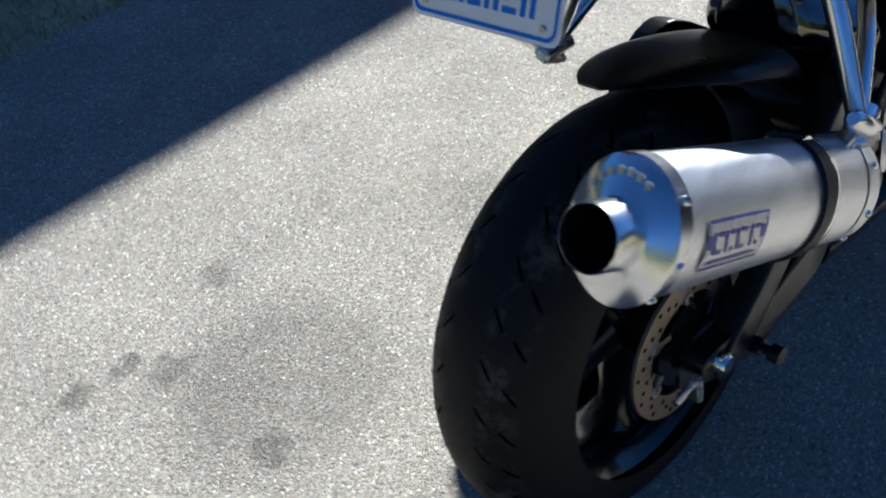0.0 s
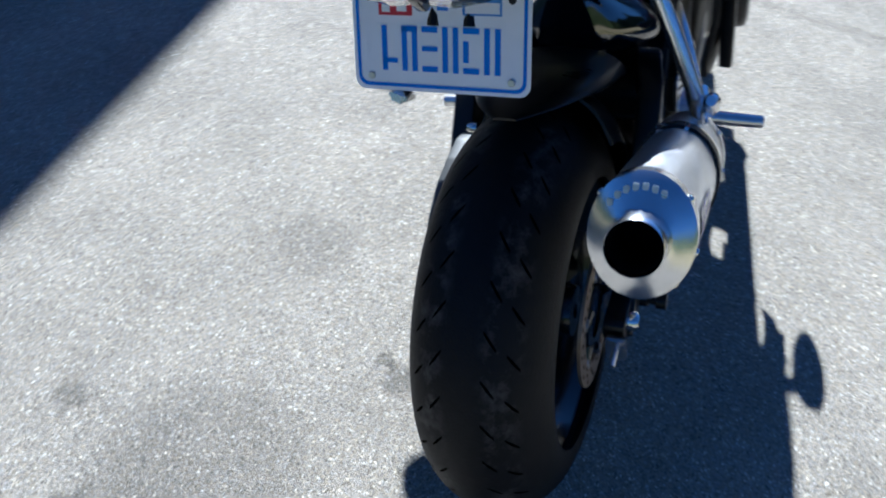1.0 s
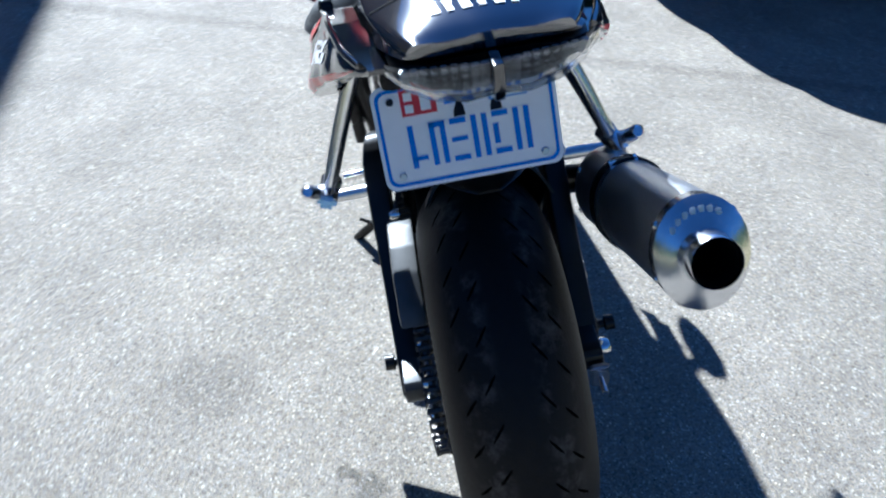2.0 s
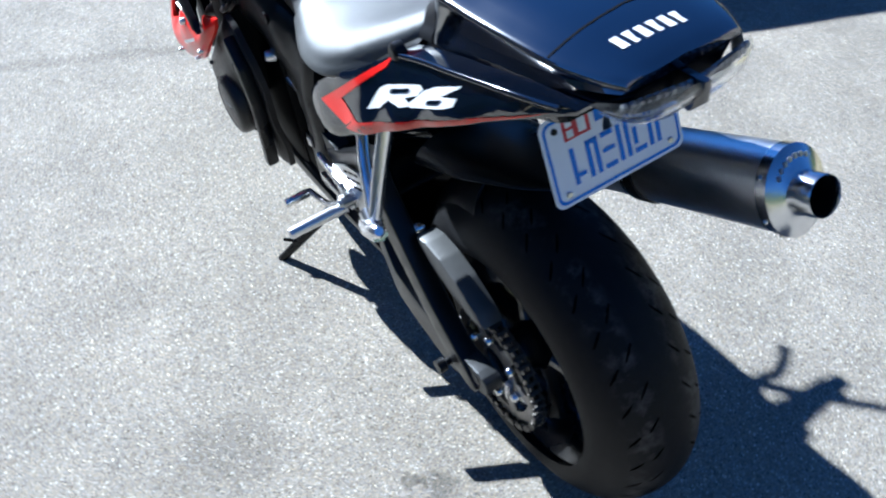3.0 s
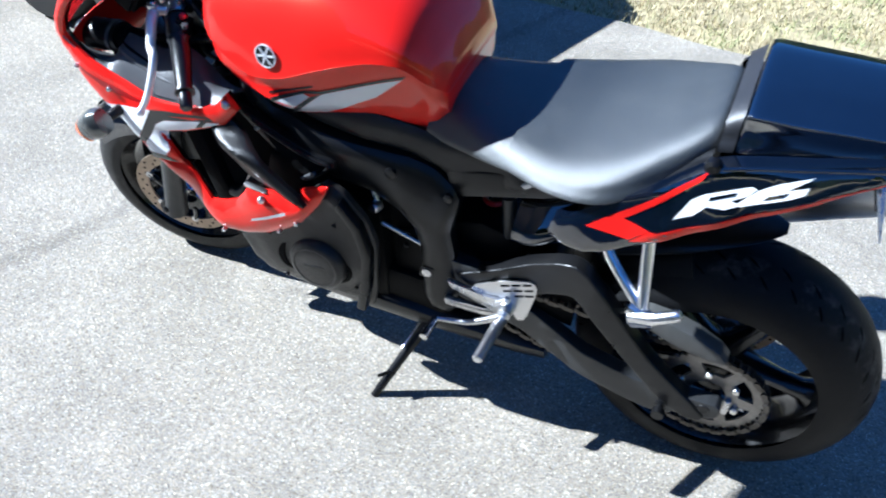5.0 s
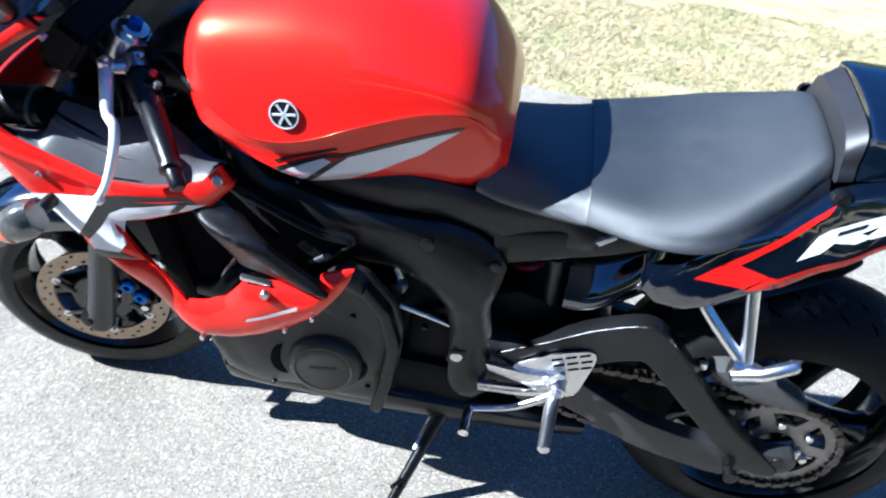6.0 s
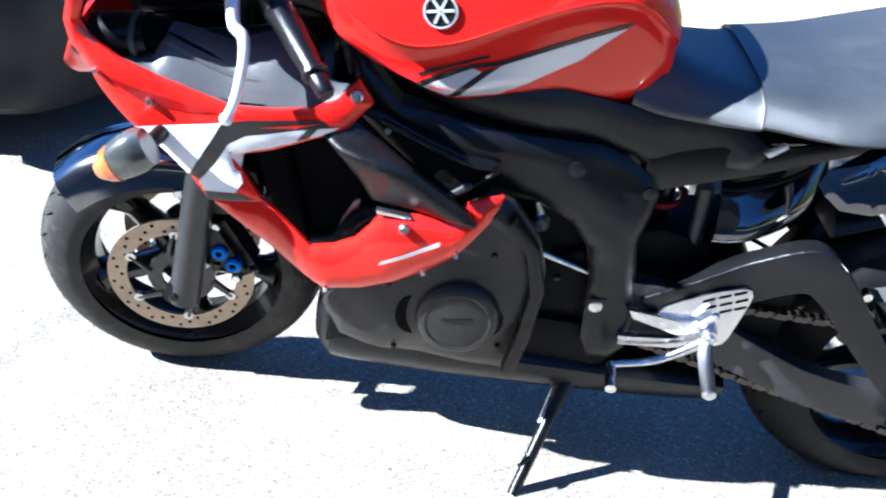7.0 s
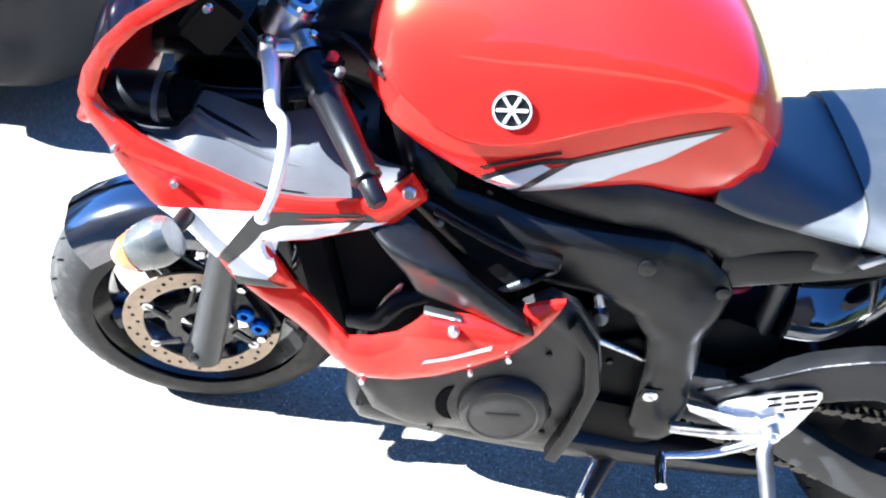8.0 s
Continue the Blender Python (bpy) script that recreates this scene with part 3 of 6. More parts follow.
def wheel(name, label, centre, R, half, rim, spokes, m, hub, phase):
    """Tyre, cast rim with spokes, hub and valve, turned by m after it is placed."""
    top = new(name)
    top.parent = bike
    tagged(top, label)
    place = m @ Matrix.Translation(centre)
    bm = lathe(tyre_profile(R, half, rim), 96)
    ob = part("tyre", bm, FRONT_TYRE if "front" in name else TYRE, top, "worn black sport tyre with scuffed shoulders")
    ob.matrix_basis = place
    bm = tread_cuts(R, half, 31, Matrix(), 1)
    cut = tagged(part("tread_pattern", bm, CUT_SHADE, top), kind="stuff")
    cut.matrix_basis = place
    w = half * 0.74
    prof = [(rim + 0.004, -w), (rim + 0.004, -w + 0.006), (rim - 0.012, -w + 0.012), (rim - 0.022, -w * 0.45), (rim - 0.022, w * 0.45), (rim - 0.012, w - 0.012), (rim + 0.004, w - 0.006), (rim + 0.004, w), (rim - 0.006, w),
            (rim - 0.016, w - 0.014), (rim - 0.029, w * 0.4), (rim - 0.029, -w * 0.4), (rim - 0.016, -w + 0.014), (rim - 0.006, -w)]
    r = part("rim", lathe(prof, 72), WHEEL, top, "gloss black cast rim")
    r.matrix_basis = place
    for i in range(spokes):
        a = 2 * math.pi * i / spokes + phase
        bm = bmesh.new()
        rings = []
        for rr, wid, th in ((0.035, 0.030, 0.055), (0.07, 0.024, 0.040), (0.13, 0.020, 0.030), (rim - 0.05, 0.024, 0.032), (rim - 0.026, 0.040, 0.045)):
            c, s = math.cos(a), math.sin(a)
            ring = []
            for k in range(10):
                q = 2 * math.pi * k / 10
                u, y = wid * math.cos(q), th * math.sin(q) * 0.8
                ring.append(bm.verts.new((rr * c - u * s, y, rr * s + u * c)))
            rings.append(ring)
        for p, q in zip(rings, rings[1:]):
            for k in range(10):
                bm.faces.new((p[k], p[(k + 1) % 10], q[(k + 1) % 10], q[k]))
        part("spoke", bm, WHEEL, top).matrix_basis = place
    part("hub", lathe([(0.012, -hub), (0.038, -hub), (0.045, -hub * 0.6), (0.045, hub * 0.6), (0.038, hub), (0.012, hub)], 32), WHEEL, top).matrix_basis = place
    part("valve", tube([(0, 0, -rim + 0.03), (0, 0.005, -rim + 0.07)], [0.004, 0.003], 8), POLISH, top).matrix_basis = place
    return top, place


def disc(parent, place, y, r0, r1, name="brake_disc", label="drilled steel brake disc", seg=72, carrier=WHEEL):
    d = part(name, lathe([(r0, y - 0.0025), (r1, y - 0.0025), (r1, y + 0.0025), (r0, y + 0.0025)], seg), DISC, parent, label)
    d.matrix_basis = place
    bm = bmesh.new()
    for i in range(42):
        a = 2 * math.pi * i / 42
        r = r0 + (r1 - r0) * (0.25 + 0.25 * (i % 3))
        for s in (-1, 1):
            p = Vector((r * math.cos(a), y + s * 0.0025, r * math.sin(a)))
            tube([p, p + Vector((0, s * 0.0004, 0))], 0.0036, 8, bm=bm)
    # black dots on the faces stand in for the dark of the drilled holes
    tagged(part("drilling", bm, SOOT_SHADE, d), kind="stuff")
    part("carrier", lathe([(0.035, y - 0.003), (0.06, y - 0.003), (0.06, y + 0.003), (0.035, y + 0.003)], 32), carrier, d)
    for i in range(6):
        a = 2 * math.pi * i / 6 + 0.2
        part("carrier_arm", tube([(0.055 * math.cos(a), y, 0.055 * math.sin(a)), ((r0 + 0.002) * math.cos(a + 0.25), y, (r0 + 0.002) * math.sin(a + 0.25))], [0.008, 0.006], 8), carrier, d)
        p = Vector(((r0 - 0.001) * math.cos(a + 0.25), y, (r0 - 0.001) * math.sin(a + 0.25)))
        part("rivet", tube([p - Vector((0, 0.005, 0)), p + Vector((0, 0.005, 0))], 0.009, 12), ALU, d)
    return d


REAR = Vector((-0.018, 0.016, 0.303))
rear, RPLACE = wheel("rear_wheel", "black rear wheel with a wide worn sport tyre", REAR, 0.307, 0.097, 0.226, 5, Matrix(), 0.075, 0.80)
disc(rear, RPLACE, -0.105, 0.075, 0.11, label="drilled rear brake disc")
FRONT = Vector((1.326, -0.036, 0.250))
front, FPLACE = wheel("front_wheel", "black front wheel turned slightly left", FRONT, 0.260, 0.066, 0.192, 5, TURNED, 0.05, 0.85)
disc(front, FPLACE, 0.073, 0.097, 0.130, label="drilled front brake disc with brown tint")
disc(front, FPLACE, -0.073, 0.097, 0.130, label="drilled front brake disc with brown tint")


def sprocket():
    y = 0.114
    bm = bmesh.new()
    teeth = 44
    outer = []
    for i in range(teeth * 4):
        a = 2 * math.pi * i / (teeth * 4)
        outer.append((0.112 if i % 4 in (0, 1) else 0.1055, a))
    rows = []
    for r, a in outer:
        c, s = math.cos(a), math.sin(a)
        rows.append([bm.verts.new((rr * c, yy, rr * s)) for rr, yy in ((0.088, y - 0.003), (r, y - 0.003), (r, y + 0.003), (0.088, y + 0.003))])
    for a, b in zip(rows, rows[1:] + rows[:1]):
        for k in range(4):
            bm.faces.new((a[k], a[(k + 1) % 4], b[(k + 1) % 4], b[k]))
    s = part("sprocket", bm, SPROCKET, rear, "worn silver rear sprocket")
    s.matrix_basis = RPLACE
    part("sprocket_centre", lathe([(0.035, y - 0.003), (0.06, y - 0.003), (0.06, y + 0.003), (0.035, y + 0.003)], 40), SPROCKET, s)
    for i in range(6):
        a = 2 * math.pi * i / 6
        u = Vector((math.cos(a), 0, math.sin(a)))
        t = Vector((-u.z, 0, u.x))
        q = [u * 0.055 - t * 0.014, u * 0.092 - t * 0.012, u * 0.092 + t * 0.012, u * 0.055 + t * 0.014]
        bm = bmesh.new()
        f0, f1 = [bm.verts.new(p + Vector((0, y - 0.0029, 0))) for p in q], [bm.verts.new(p + Vector((0, y + 0.0029, 0))) for p in q]
        bm.faces.new(f0), bm.faces.new(f1)
        for k in range(4):
            bm.faces.new((f0[k], f0[(k + 1) % 4], f1[(k + 1) % 4], f1[k]))
        part("sprocket_arm", bm, SPROCKET, s)
    for i in range(6):
        a = 2 * math.pi * i / 6 + 0.35
        part("sprocket_nut", bolt((0.062 * math.cos(a), y + 0.002, 0.062 * math.sin(a)), (0, 1, 0), 0.009, 0.011), POLISH, s)


sprocket()


def chain():
    y, R0, R1 = 0.130, 0.113, 0.042
    c0, c1 = Vector((-0.008, y, 0.300)), Vector((0.575, y, 0.375))
    d = (c1 - c0)
    path = []
    base = math.atan2(d.z, d.x)
    off = math.acos((R0 - R1) / d.length)
    for k in range(28):
        a = base + off + (2 * math.pi - 2 * off) * k / 27
        path.append(c0 + Vector((R0 * math.cos(a), 0, R0 * math.sin(a))))
    for k in range(10):
        a = base - off + 2 * off * k / 9
        path.append(c1 + Vector((R1 * math.cos(a), 0, R1 * math.sin(a))))
    path.append(path[0])
    total, pts, want, step = 0.0, [], 0.0, 0.0159
    for a, b in zip(path, path[1:]):
        seg = (b - a).length
        while want <= total + seg:
            pts.append(a + (b - a) * ((want - total) / seg))
            want += step
        total += seg
    bm = bmesh.new()
    for i, (a, b) in enumerate(zip(pts, pts[1:])):
        w = (b - a).normalized()
        n = Vector((-w.z, 0, w.x))
        ys = (0.0095, 0.0115) if i % 2 else (0.0062, 0.0082)
        for s in (-1, 1):
            q = []
            for u, v in ((-0.004, 0), (0.0, 0.0066), (0.008, 0.0048), (0.016, 0.0066), (0.020, 0), (0.016, -0.0066), (0.008, -0.0048), (0.0, -0.0066)):
                q.append(a + w * u + n * v)
            lo = [bm.verts.new(p + Vector((0, s * ys[0], 0))) for p in q]
            hi = [bm.verts.new(p + Vector((0, s * ys[1], 0))) for p in q]
            bm.faces.new(lo), bm.faces.new(hi)
            for k in range(8):
                bm.faces.new((lo[k], lo[(k + 1) % 8], hi[(k + 1) % 8], hi[k]))
        tube([a - Vector((0, 0.012, 0)), a + Vector((0, 0.012, 0))], 0.0045, 6, bm=bm)
    tagged(part("chain", bm, CHAINM, bike, "greasy steel drive chain"), kind="stuff")


WARP = Matrix.Translation((-0.012, 0, 0))
chain()


def swingarm():
    sw = new("swingarm")
    sw.parent = bike
    tagged(sw, "dark grey aluminium swingarm")
    low = [(0.60, 0.43), (0.60, 0.345), (0.50, 0.315), (0.30, 0.262), (0.13, 0.225), (0.075, 0.232), (0.065, 0.244), (0.03, 0.252), (-0.008, 0.262), (-0.020, 0.284), (-0.008, 0.306), (0.06, 0.302), (0.20, 0.308), (0.40, 0.365), (0.50, 0.42)]
    up = [(0.56, 0.40), (0.47, 0.455), (0.40, 0.505), (0.34, 0.545), (0.30, 0.55), (0.25, 0.51), (0.14, 0.380), (0.005, 0.264), (0.075, 0.256), (0.20, 0.370), (0.29, 0.46), (0.33, 0.465), (0.42, 0.40), (0.50, 0.36)]
    for s in (1, -1):
        for outline, y0, y1, mt in ((low, 0.124, 0.156, GREYARM), (up, 0.126, 0.162, SATIN)):
            dy = 0.018 if s > 0 else -0.018
            outline = [tuple(q) for q in spline([*outline, outline[0]], 3)[:-1]]
            bm = slab(outline, y0 + dy, y1 + dy, 0.007, segments=3, fun=lambda x, z: -0.032 * min(max((x - 0.27) / 0.14, 0), 1))
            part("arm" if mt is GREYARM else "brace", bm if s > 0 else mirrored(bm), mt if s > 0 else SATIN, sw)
        o = 0.004 if s > 0 else 0.018
        b = tube([(0.091, s * (0.15 + k) + o, 0.252) for k in (0, 0.022, 0.025, 0.033, 0.035, 0.050)], [0.012, 0.012, 0.007, 0.007, 0.013, 0.013], 16)
        part("stand_spool", b, PLASTIC, sw)
        part("axle_nut", bolt((0.012, s * 0.160 + o, 0.286), (0, s, 0), 0.015, 0.012), SATIN if s > 0 else POLISH, sw)
        bm = box(-0.030, s * 0.128, 0.270, 0.012, 0.03, 0.045, 0.003)
        part("chain_adjuster", merge(bm, tube([(-0.025, s * 0.128, 0.270), (-0.065, s * 0.128, 0.268)], 0.0045, 8)), ALU, sw)
    # black sheet added between arm and brace to darken the gap
    web = [(0.52, 0.40), (0.46, 0.455), (0.40, 0.50), (0.335, 0.50), (0.305, 0.455), (0.31, 0.335), (0.42, 0.36)]
    part("gap_shade_web", slab(web, 0.116, 0.128, 0.004), ENGINE, sw)
    part("cross_tube", merge(tube([(0.40, -0.12, 0.42), (0.40, 0.12, 0.42)], 0.045, 16), tube([(0.57, -0.13, 0.385), (0.57, 0.13, 0.385)], 0.035, 16)), SATIN, sw)
    g = [(0.195, 0.468), (0.165, 0.476), (0.12, 0.474), (0.07, 0.462), (0.02, 0.436), (0.0, 0.415), (0.03, 0.408), (0.10, 0.418), (0.16, 0.440)]
    part("chain_guard", slab(g, 0.118, 0.158, 0.006, fun=lambda x, z: -0.10 * max(0, z - 0.46)), GUARD, sw, "grey plastic chain guard")
    part("guard_bolt", bolt((0.206, 0.138, 0.468), (0, 1, 0), 0.010, 0.012), POLISH, sw)
    # hugger over the tyre
    secs = []
    for a in np.linspace(-12, 66, 10):
        c, s = math.cos(radians(a)), math.sin(radians(a))
        ring = []
        for y, dr in ((0.0, 0.020), (0.04, 0.014), (0.075, -0.010), (0.098, -0.050)):
            r = 0.306 + dr
            ring.append((r * c, y, 0.298 + r * s))
        secs.append(ring)
    bm = bmesh.new()
    for s in (1, -1):
        g2 = [[bm.verts.new((p[0], s * p[1], p[2])) for p in spline(r, 3)] for r in secs]
        for p, q in zip(g2, g2[1:]):
            for k in range(len(p) - 1):
                bm.faces.new((p[k], p[k + 1], q[k + 1], q[k]))
    bmesh.ops.remove_doubles(bm, verts=bm.verts, dist=1e-5)
    bmesh.ops.solidify(bm, geom=bm.faces[:], thickness=0.004)
    part("hugger", bm, PLASTIC, sw, "black plastic rear hugger")


WARP = Matrix.Translation((-0.030, 0, 0.014))
swingarm()


def rear_brake():
    c = merge(box(0.085, -0.112, 0.245, 0.09, 0.035, 0.05, 0.008, pose(0, 0, 0, 0, 25)), box(0.035, -0.105, 0.27, 0.05, 0.02, 0.06, 0.006))
    part("rear_caliper", c, ALU, bike, "silver rear brake caliper")
    part("rear_brake_hose", tube([(0.10, -0.125, 0.26), (0.2, -0.14, 0.33), (0.35, -0.13, 0.40), (0.46, -0.12, 0.47)], 0.0045, 8, 6), RUBBER, bike)


rear_brake()


def silencer():
    top = new("exhaust")
    top.parent = bike
    tagged(top, "brushed silver exhaust silencer with a polished end cap")
    back, fwd = Vector((-0.205, -0.208, 0.640)), Vector((0.165, -0.205, 0.452))
    w = (fwd - back).normalized()
    back = back - w * 0.018
    fwd = fwd - w * 0.010
    side = Vector((0, 1, 0))
    up = side.cross(w) * -1
    if up.z < 0:
        up = -up

    def ring(bm, t, a, b, seg=48, shift=0.0):
        c = back + w * t
        return [bm.verts.new(c + side * (a * math.cos(q)) + up * (b * math.sin(q) + shift)) for q in np.linspace(0, 2 * math.pi, seg, endpoint=False)]

    def body(rows, cap0=False, cap1=False):
        bm = bmesh.new()
        rings = [ring(bm, *r) for r in rows]
        for p, q in zip(rings, rings[1:]):
            for k in range(len(p)):
                bm.faces.new((p[k], p[(k + 1) % len(p)], q[(k + 1) % len(p)], q[k]))
        if cap0:
            bm.faces.new(rings[0])
        if cap1:
            bm.faces.new(rings[-1])
        return bm

    A, B, L = 0.0515, 0.0635, (fwd - back).length
    can = part("can", body([(0.004, A, B), (L - 0.004, A, B)]), CAN, top, "brushed silver oval can")
    part("end_cap", body([(0.018, A + 0.0015, B + 0.0015), (0.0, A + 0.0015, B + 0.0015), (-0.003, A - 0.002, B - 0.002), (-0.010, A - 0.016, B - 0.018), (-0.014, 0.029, 0.032), (-0.016, 0.027, 0.028)]), ENDCAP, top, "satin steel end cap with a stamped mark")
    for k in range(7):
        q = radians(40 + 13 * k)
        p = back - w * 0.0085 + side * ((A - 0.011) * math.cos(q)) + up * ((B - 0.013) * math.sin(q))
        part("stamped_mark", box(*p, 0.003, 0.006, 0.008, 0.001, Matrix.Rotation(0.45, 4, "Y")), LABEL, top)
    part("front_cap", body([(L - 0.03, A + 0.001, B + 0.001), (L, A + 0.001, B + 0.001), (L + 0.012, A - 0.012, B - 0.012), (L + 0.03, 0.026, 0.026)], cap1=True), CAN, top)
    part("outlet", body([(-0.010, 0.0315, 0.0315), (-0.022, 0.0298, 0.0298), (-0.045, 0.0290, 0.0290), (-0.047, 0.0278, 0.0278), (-0.043, 0.0262, 0.0262), (0.05, 0.0262, 0.0262)], ), ENDCAP, top, "polished tail pipe outlet")
    part("bore", body([(-0.039, 0.0260, 0.0260), (0.045, 0.0260, 0.0260)], cap1=True), SOOT_SHADE, top)
    t = 0.285
    part("clamp_band", body([(t - 0.012, A, B), (t - 0.012, A + 0.004, B + 0.004), (t + 0.012, A + 0.004, B + 0.004), (t + 0.012, A, B)]), RUBBER, top, "black clamp band")
    part("clamp_ring", body([(t + 0.013, A + 0.003, B + 0.003), (t + 0.02, A + 0.004, B + 0.004), (t + 0.026, A + 0.001, B + 0.001)]), POLISH, top)
    for q in (0.6, 2.5, 3.35, 4.0, 5.2, 5.9):
        for tt in (0.012, L - 0.012):
            p = back + w * tt + side * (A * math.cos(q)) + up * (B * math.sin(q))
            part("rivet", bolt(p, side * math.cos(q) + up * math.sin(q), 0.0045, 0.004), POLISH, top)
    # badge on the outer flank
    def flank(t, h, lift):
        b = h / B
        return back + w * t - side * (A * math.sqrt(max(0, 1 - b * b)) + lift) + up * h

    def patch(t0, t1, h0, h1, lift, skew=0.0):
        bm = bmesh.new()
        g = [[bm.verts.new(flank(t0 + (t1 - t0) * i / 4 + skew * (j / 6), h0 + (h1 - h0) * j / 6, lift)) for j in range(7)] for i in range(5)]
        for i in range(4):
            for j in range(6):
                bm.faces.new((g[i][j], g[i + 1][j], g[i + 1][j + 1], g[i][j + 1]))
        return bm

    badge = part("badge", patch(0.045, 0.150, -0.024, 0.020, 0.0015), LABEL, can, "silver badge with blue marks")
    part("badge_mark", merge(patch(0.045, 0.150, -0.024, -0.0225, 0.0022), patch(0.045, 0.150, 0.0185, 0.020, 0.0022), patch(0.045, 0.0465, -0.024, 0.020, 0.0022), patch(0.1485, 0.150, -0.024, 0.020, 0.0022)), NAVY, badge)
    for i, t0 in enumerate((0.058, 0.078, 0.098, 0.122)):
        part("badge_mark", merge(patch(t0, t0 + 0.004, -0.010, 0.010, 0.0022, -0.004), patch(t0 + 0.004, t0 + 0.014, 0.006, 0.010, 0.0022), patch(t0 + (0.010 if i % 2 else 0.0), t0 + 0.014, -0.010, -0.006, 0.0022)), NAVY, badge)
    part("badge_mark", merge(patch(0.046, 0.054, -0.004, 0.008, 0.0022), patch(0.140, 0.148, -0.004, 0.008, 0.0022), patch(0.055, 0.140, -0.019, -0.016, 0.0022)), NAVY, badge)
    part("link_pipe", tube([fwd + w * 0.02, fwd + w * 0.08, (0.32, -0.17, 0.36), (0.42, -0.12, 0.27), (0.55, -0.06, 0.21), (0.8, -0.03, 0.17)], 0.025, 20, 6), SATIN, top)
    # hanger between the can and the foot rest carrier
    k = back + w * t + up * (B + 0.004)
    part("hanger", merge(tube([k - up * 0.03 + Vector((0, -0.004, 0)), k - up * 0.005 + Vector((0, -0.004, 0))], 0.006, 8), tube([k - up * 0.018 + Vector((0, -0.010, 0)), k - up * 0.018 + Vector((0, 0.026, 0))], [0.016, 0.016], 20)), ALU, top)
    part("hanger_bolt", merge(bolt(k - up * 0.018 + Vector((0, -0.011, 0)), (0, -1, 0), 0.010, 0.006), lathe([(0.016, -0.0125), (0.020, -0.0125), (0.020, -0.008), (0.016, -0.008)], 24, m=Matrix.Translation(k - up * 0.018))), POLISH, top)


WARP = Matrix.Translation((-0.036, 0.012, 0.046))
silencer()
WARP = Matrix()


# ---- frame, engine and running gear ----
# bodywork: a little shorter and wider than drawn, nose down
BODY = Matrix(((0.975, 0, 0, -0.012), (0, 1.07, 0, 0), (-0.034, 0, 1, 0.012), (0, 0, 0, 1)))
WARP = Matrix.Translation((0.002, 0.005, 0.002)) @ BODY


def frame_and_engine():
    f = [(1.135, 0.86), (1.09, 0.865), (1.04, 0.77), (0.985, 0.712), (0.90, 0.702), (0.793, 0.690), (0.679, 0.680), (0.625, 0.660), (0.585, 0.632), (0.566, 0.605), (0.570, 0.57), (0.580, 0.52), (0.567, 0.46), (0.552, 0.385), (0.552, 0.31), (0.570, 0.285),
         (0.612, 0.285), (0.630, 0.32), (0.636, 0.38), (0.645, 0.46), (0.660, 0.507), (0.694, 0.547), (0.751, 0.577), (0.825, 0.585), (0.89, 0.61), (0.99, 0.655), (1.06, 0.73)]
    yf = blend([(1.12, 0.84, 0.075), (1.0, 0.72, 0.125), (0.85, 0.66, 0.145), (0.7, 0.6, 0.14), (0.60, 0.5, 0.135), (0.6, 0.3, 0.14), (0.62, 0.66, 0.115)])
    for s in (1, -1):
        bm = panel(f, yf, 0.03, 0.014, roll=0.012, width=0.022)
        fr = part("frame_spar", bm if s > 0 else mirrored(bm), SATIN, bike, "dark grey twin-spar frame side")
        part("frame_bolt", bolt((0.622, s * (yf(0.622, 0.40) + 0.001), 0.40), (0, s, 0), 0.012, 0.004), ALU, fr)
        part("bolt_plate", slab([(0.640, 0.384), (0.606, 0.388), (0.606, 0.416), (0.636, 0.414)], s * (yf(0.622, 0.40) - 0.002), s * (yf(0.622, 0.40) + 0.0015), 0.001), PLASTIC, fr)
        part("frame_plug", merge(bolt((0.706, s * (yf(0.706, 0.647) + 0.001), 0.647), (0, s, 0), 0.013, 0.003)), PLASTIC, fr)
        part("frame_plug", merge(bolt((0.585, s * (yf(0.585, 0.612) + 0.001), 0.612), (0, s, 0), 0.010, 0.003)), PLASTIC, fr)
        # panel between tank and frame
        u = [(1.0, 0.79), (0.93, 0.745), (0.84, 0.76), (0.75, 0.76), (0.66, 0.74), (0.60, 0.735), (0.50, 0.735), (0.42, 0.70), (0.43, 0.665), (0.56, 0.62), (0.62, 0.66), (0.75, 0.69), (0.9, 0.71), (0.98, 0.74)]
        bm = panel(u, blend([(1.0, 0.77, 0.115), (0.8, 0.73, 0.125), (0.65, 0.7, 0.105), (0.5, 0.69, 0.10), (0.42, 0.68, 0.12)]), 0.02, 0.014, roll=0.010, width=0.02)
        part("tank_trim", bm if s > 0 else mirrored(bm), MAGNESIUM, bike, "dark grey plastic trim below the tank")
        e = [(0.60, 0.665), (0.46, 0.70), (0.38, 0.705), (0.26, 0.74), (0.26, 0.715), (0.40, 0.66), (0.59, 0.60)]
        part("subframe_rail", (lambda b: b if s > 0 else mirrored(b))(slab(e, 0.075, 0.105, 0.006)), SATIN, bike)
    part("subframe_tip", slab([(0.438, 0.702), (0.410, 0.722), (0.404, 0.716), (0.428, 0.696)], 0.122, 0.130, 0.002), SILVER, bike)
    # crankcase and cylinder block
    case = [(1.0, 0.28), (0.97, 0.62), (0.86, 0.66), (0.76, 0.62), (0.68, 0.52), (0.60, 0.50), (0.56, 0.40), (0.57, 0.25), (0.66, 0.19), (0.95, 0.19)]
    eng = part("engine", merge(slab(case, -0.085, 0.085, 0.015), slab([(1.08, 0.24), (1.06, 0.42), (0.74, 0.55), (0.72, 0.22)], -0.125, 0.125, 0.015), slab([(1.02, 0.40), (0.98, 0.63), (0.88, 0.66), (0.84, 0.40)], -0.16, 0.16, 0.02)), ENGINE, bike, "engine block painted near black for the shade round it")
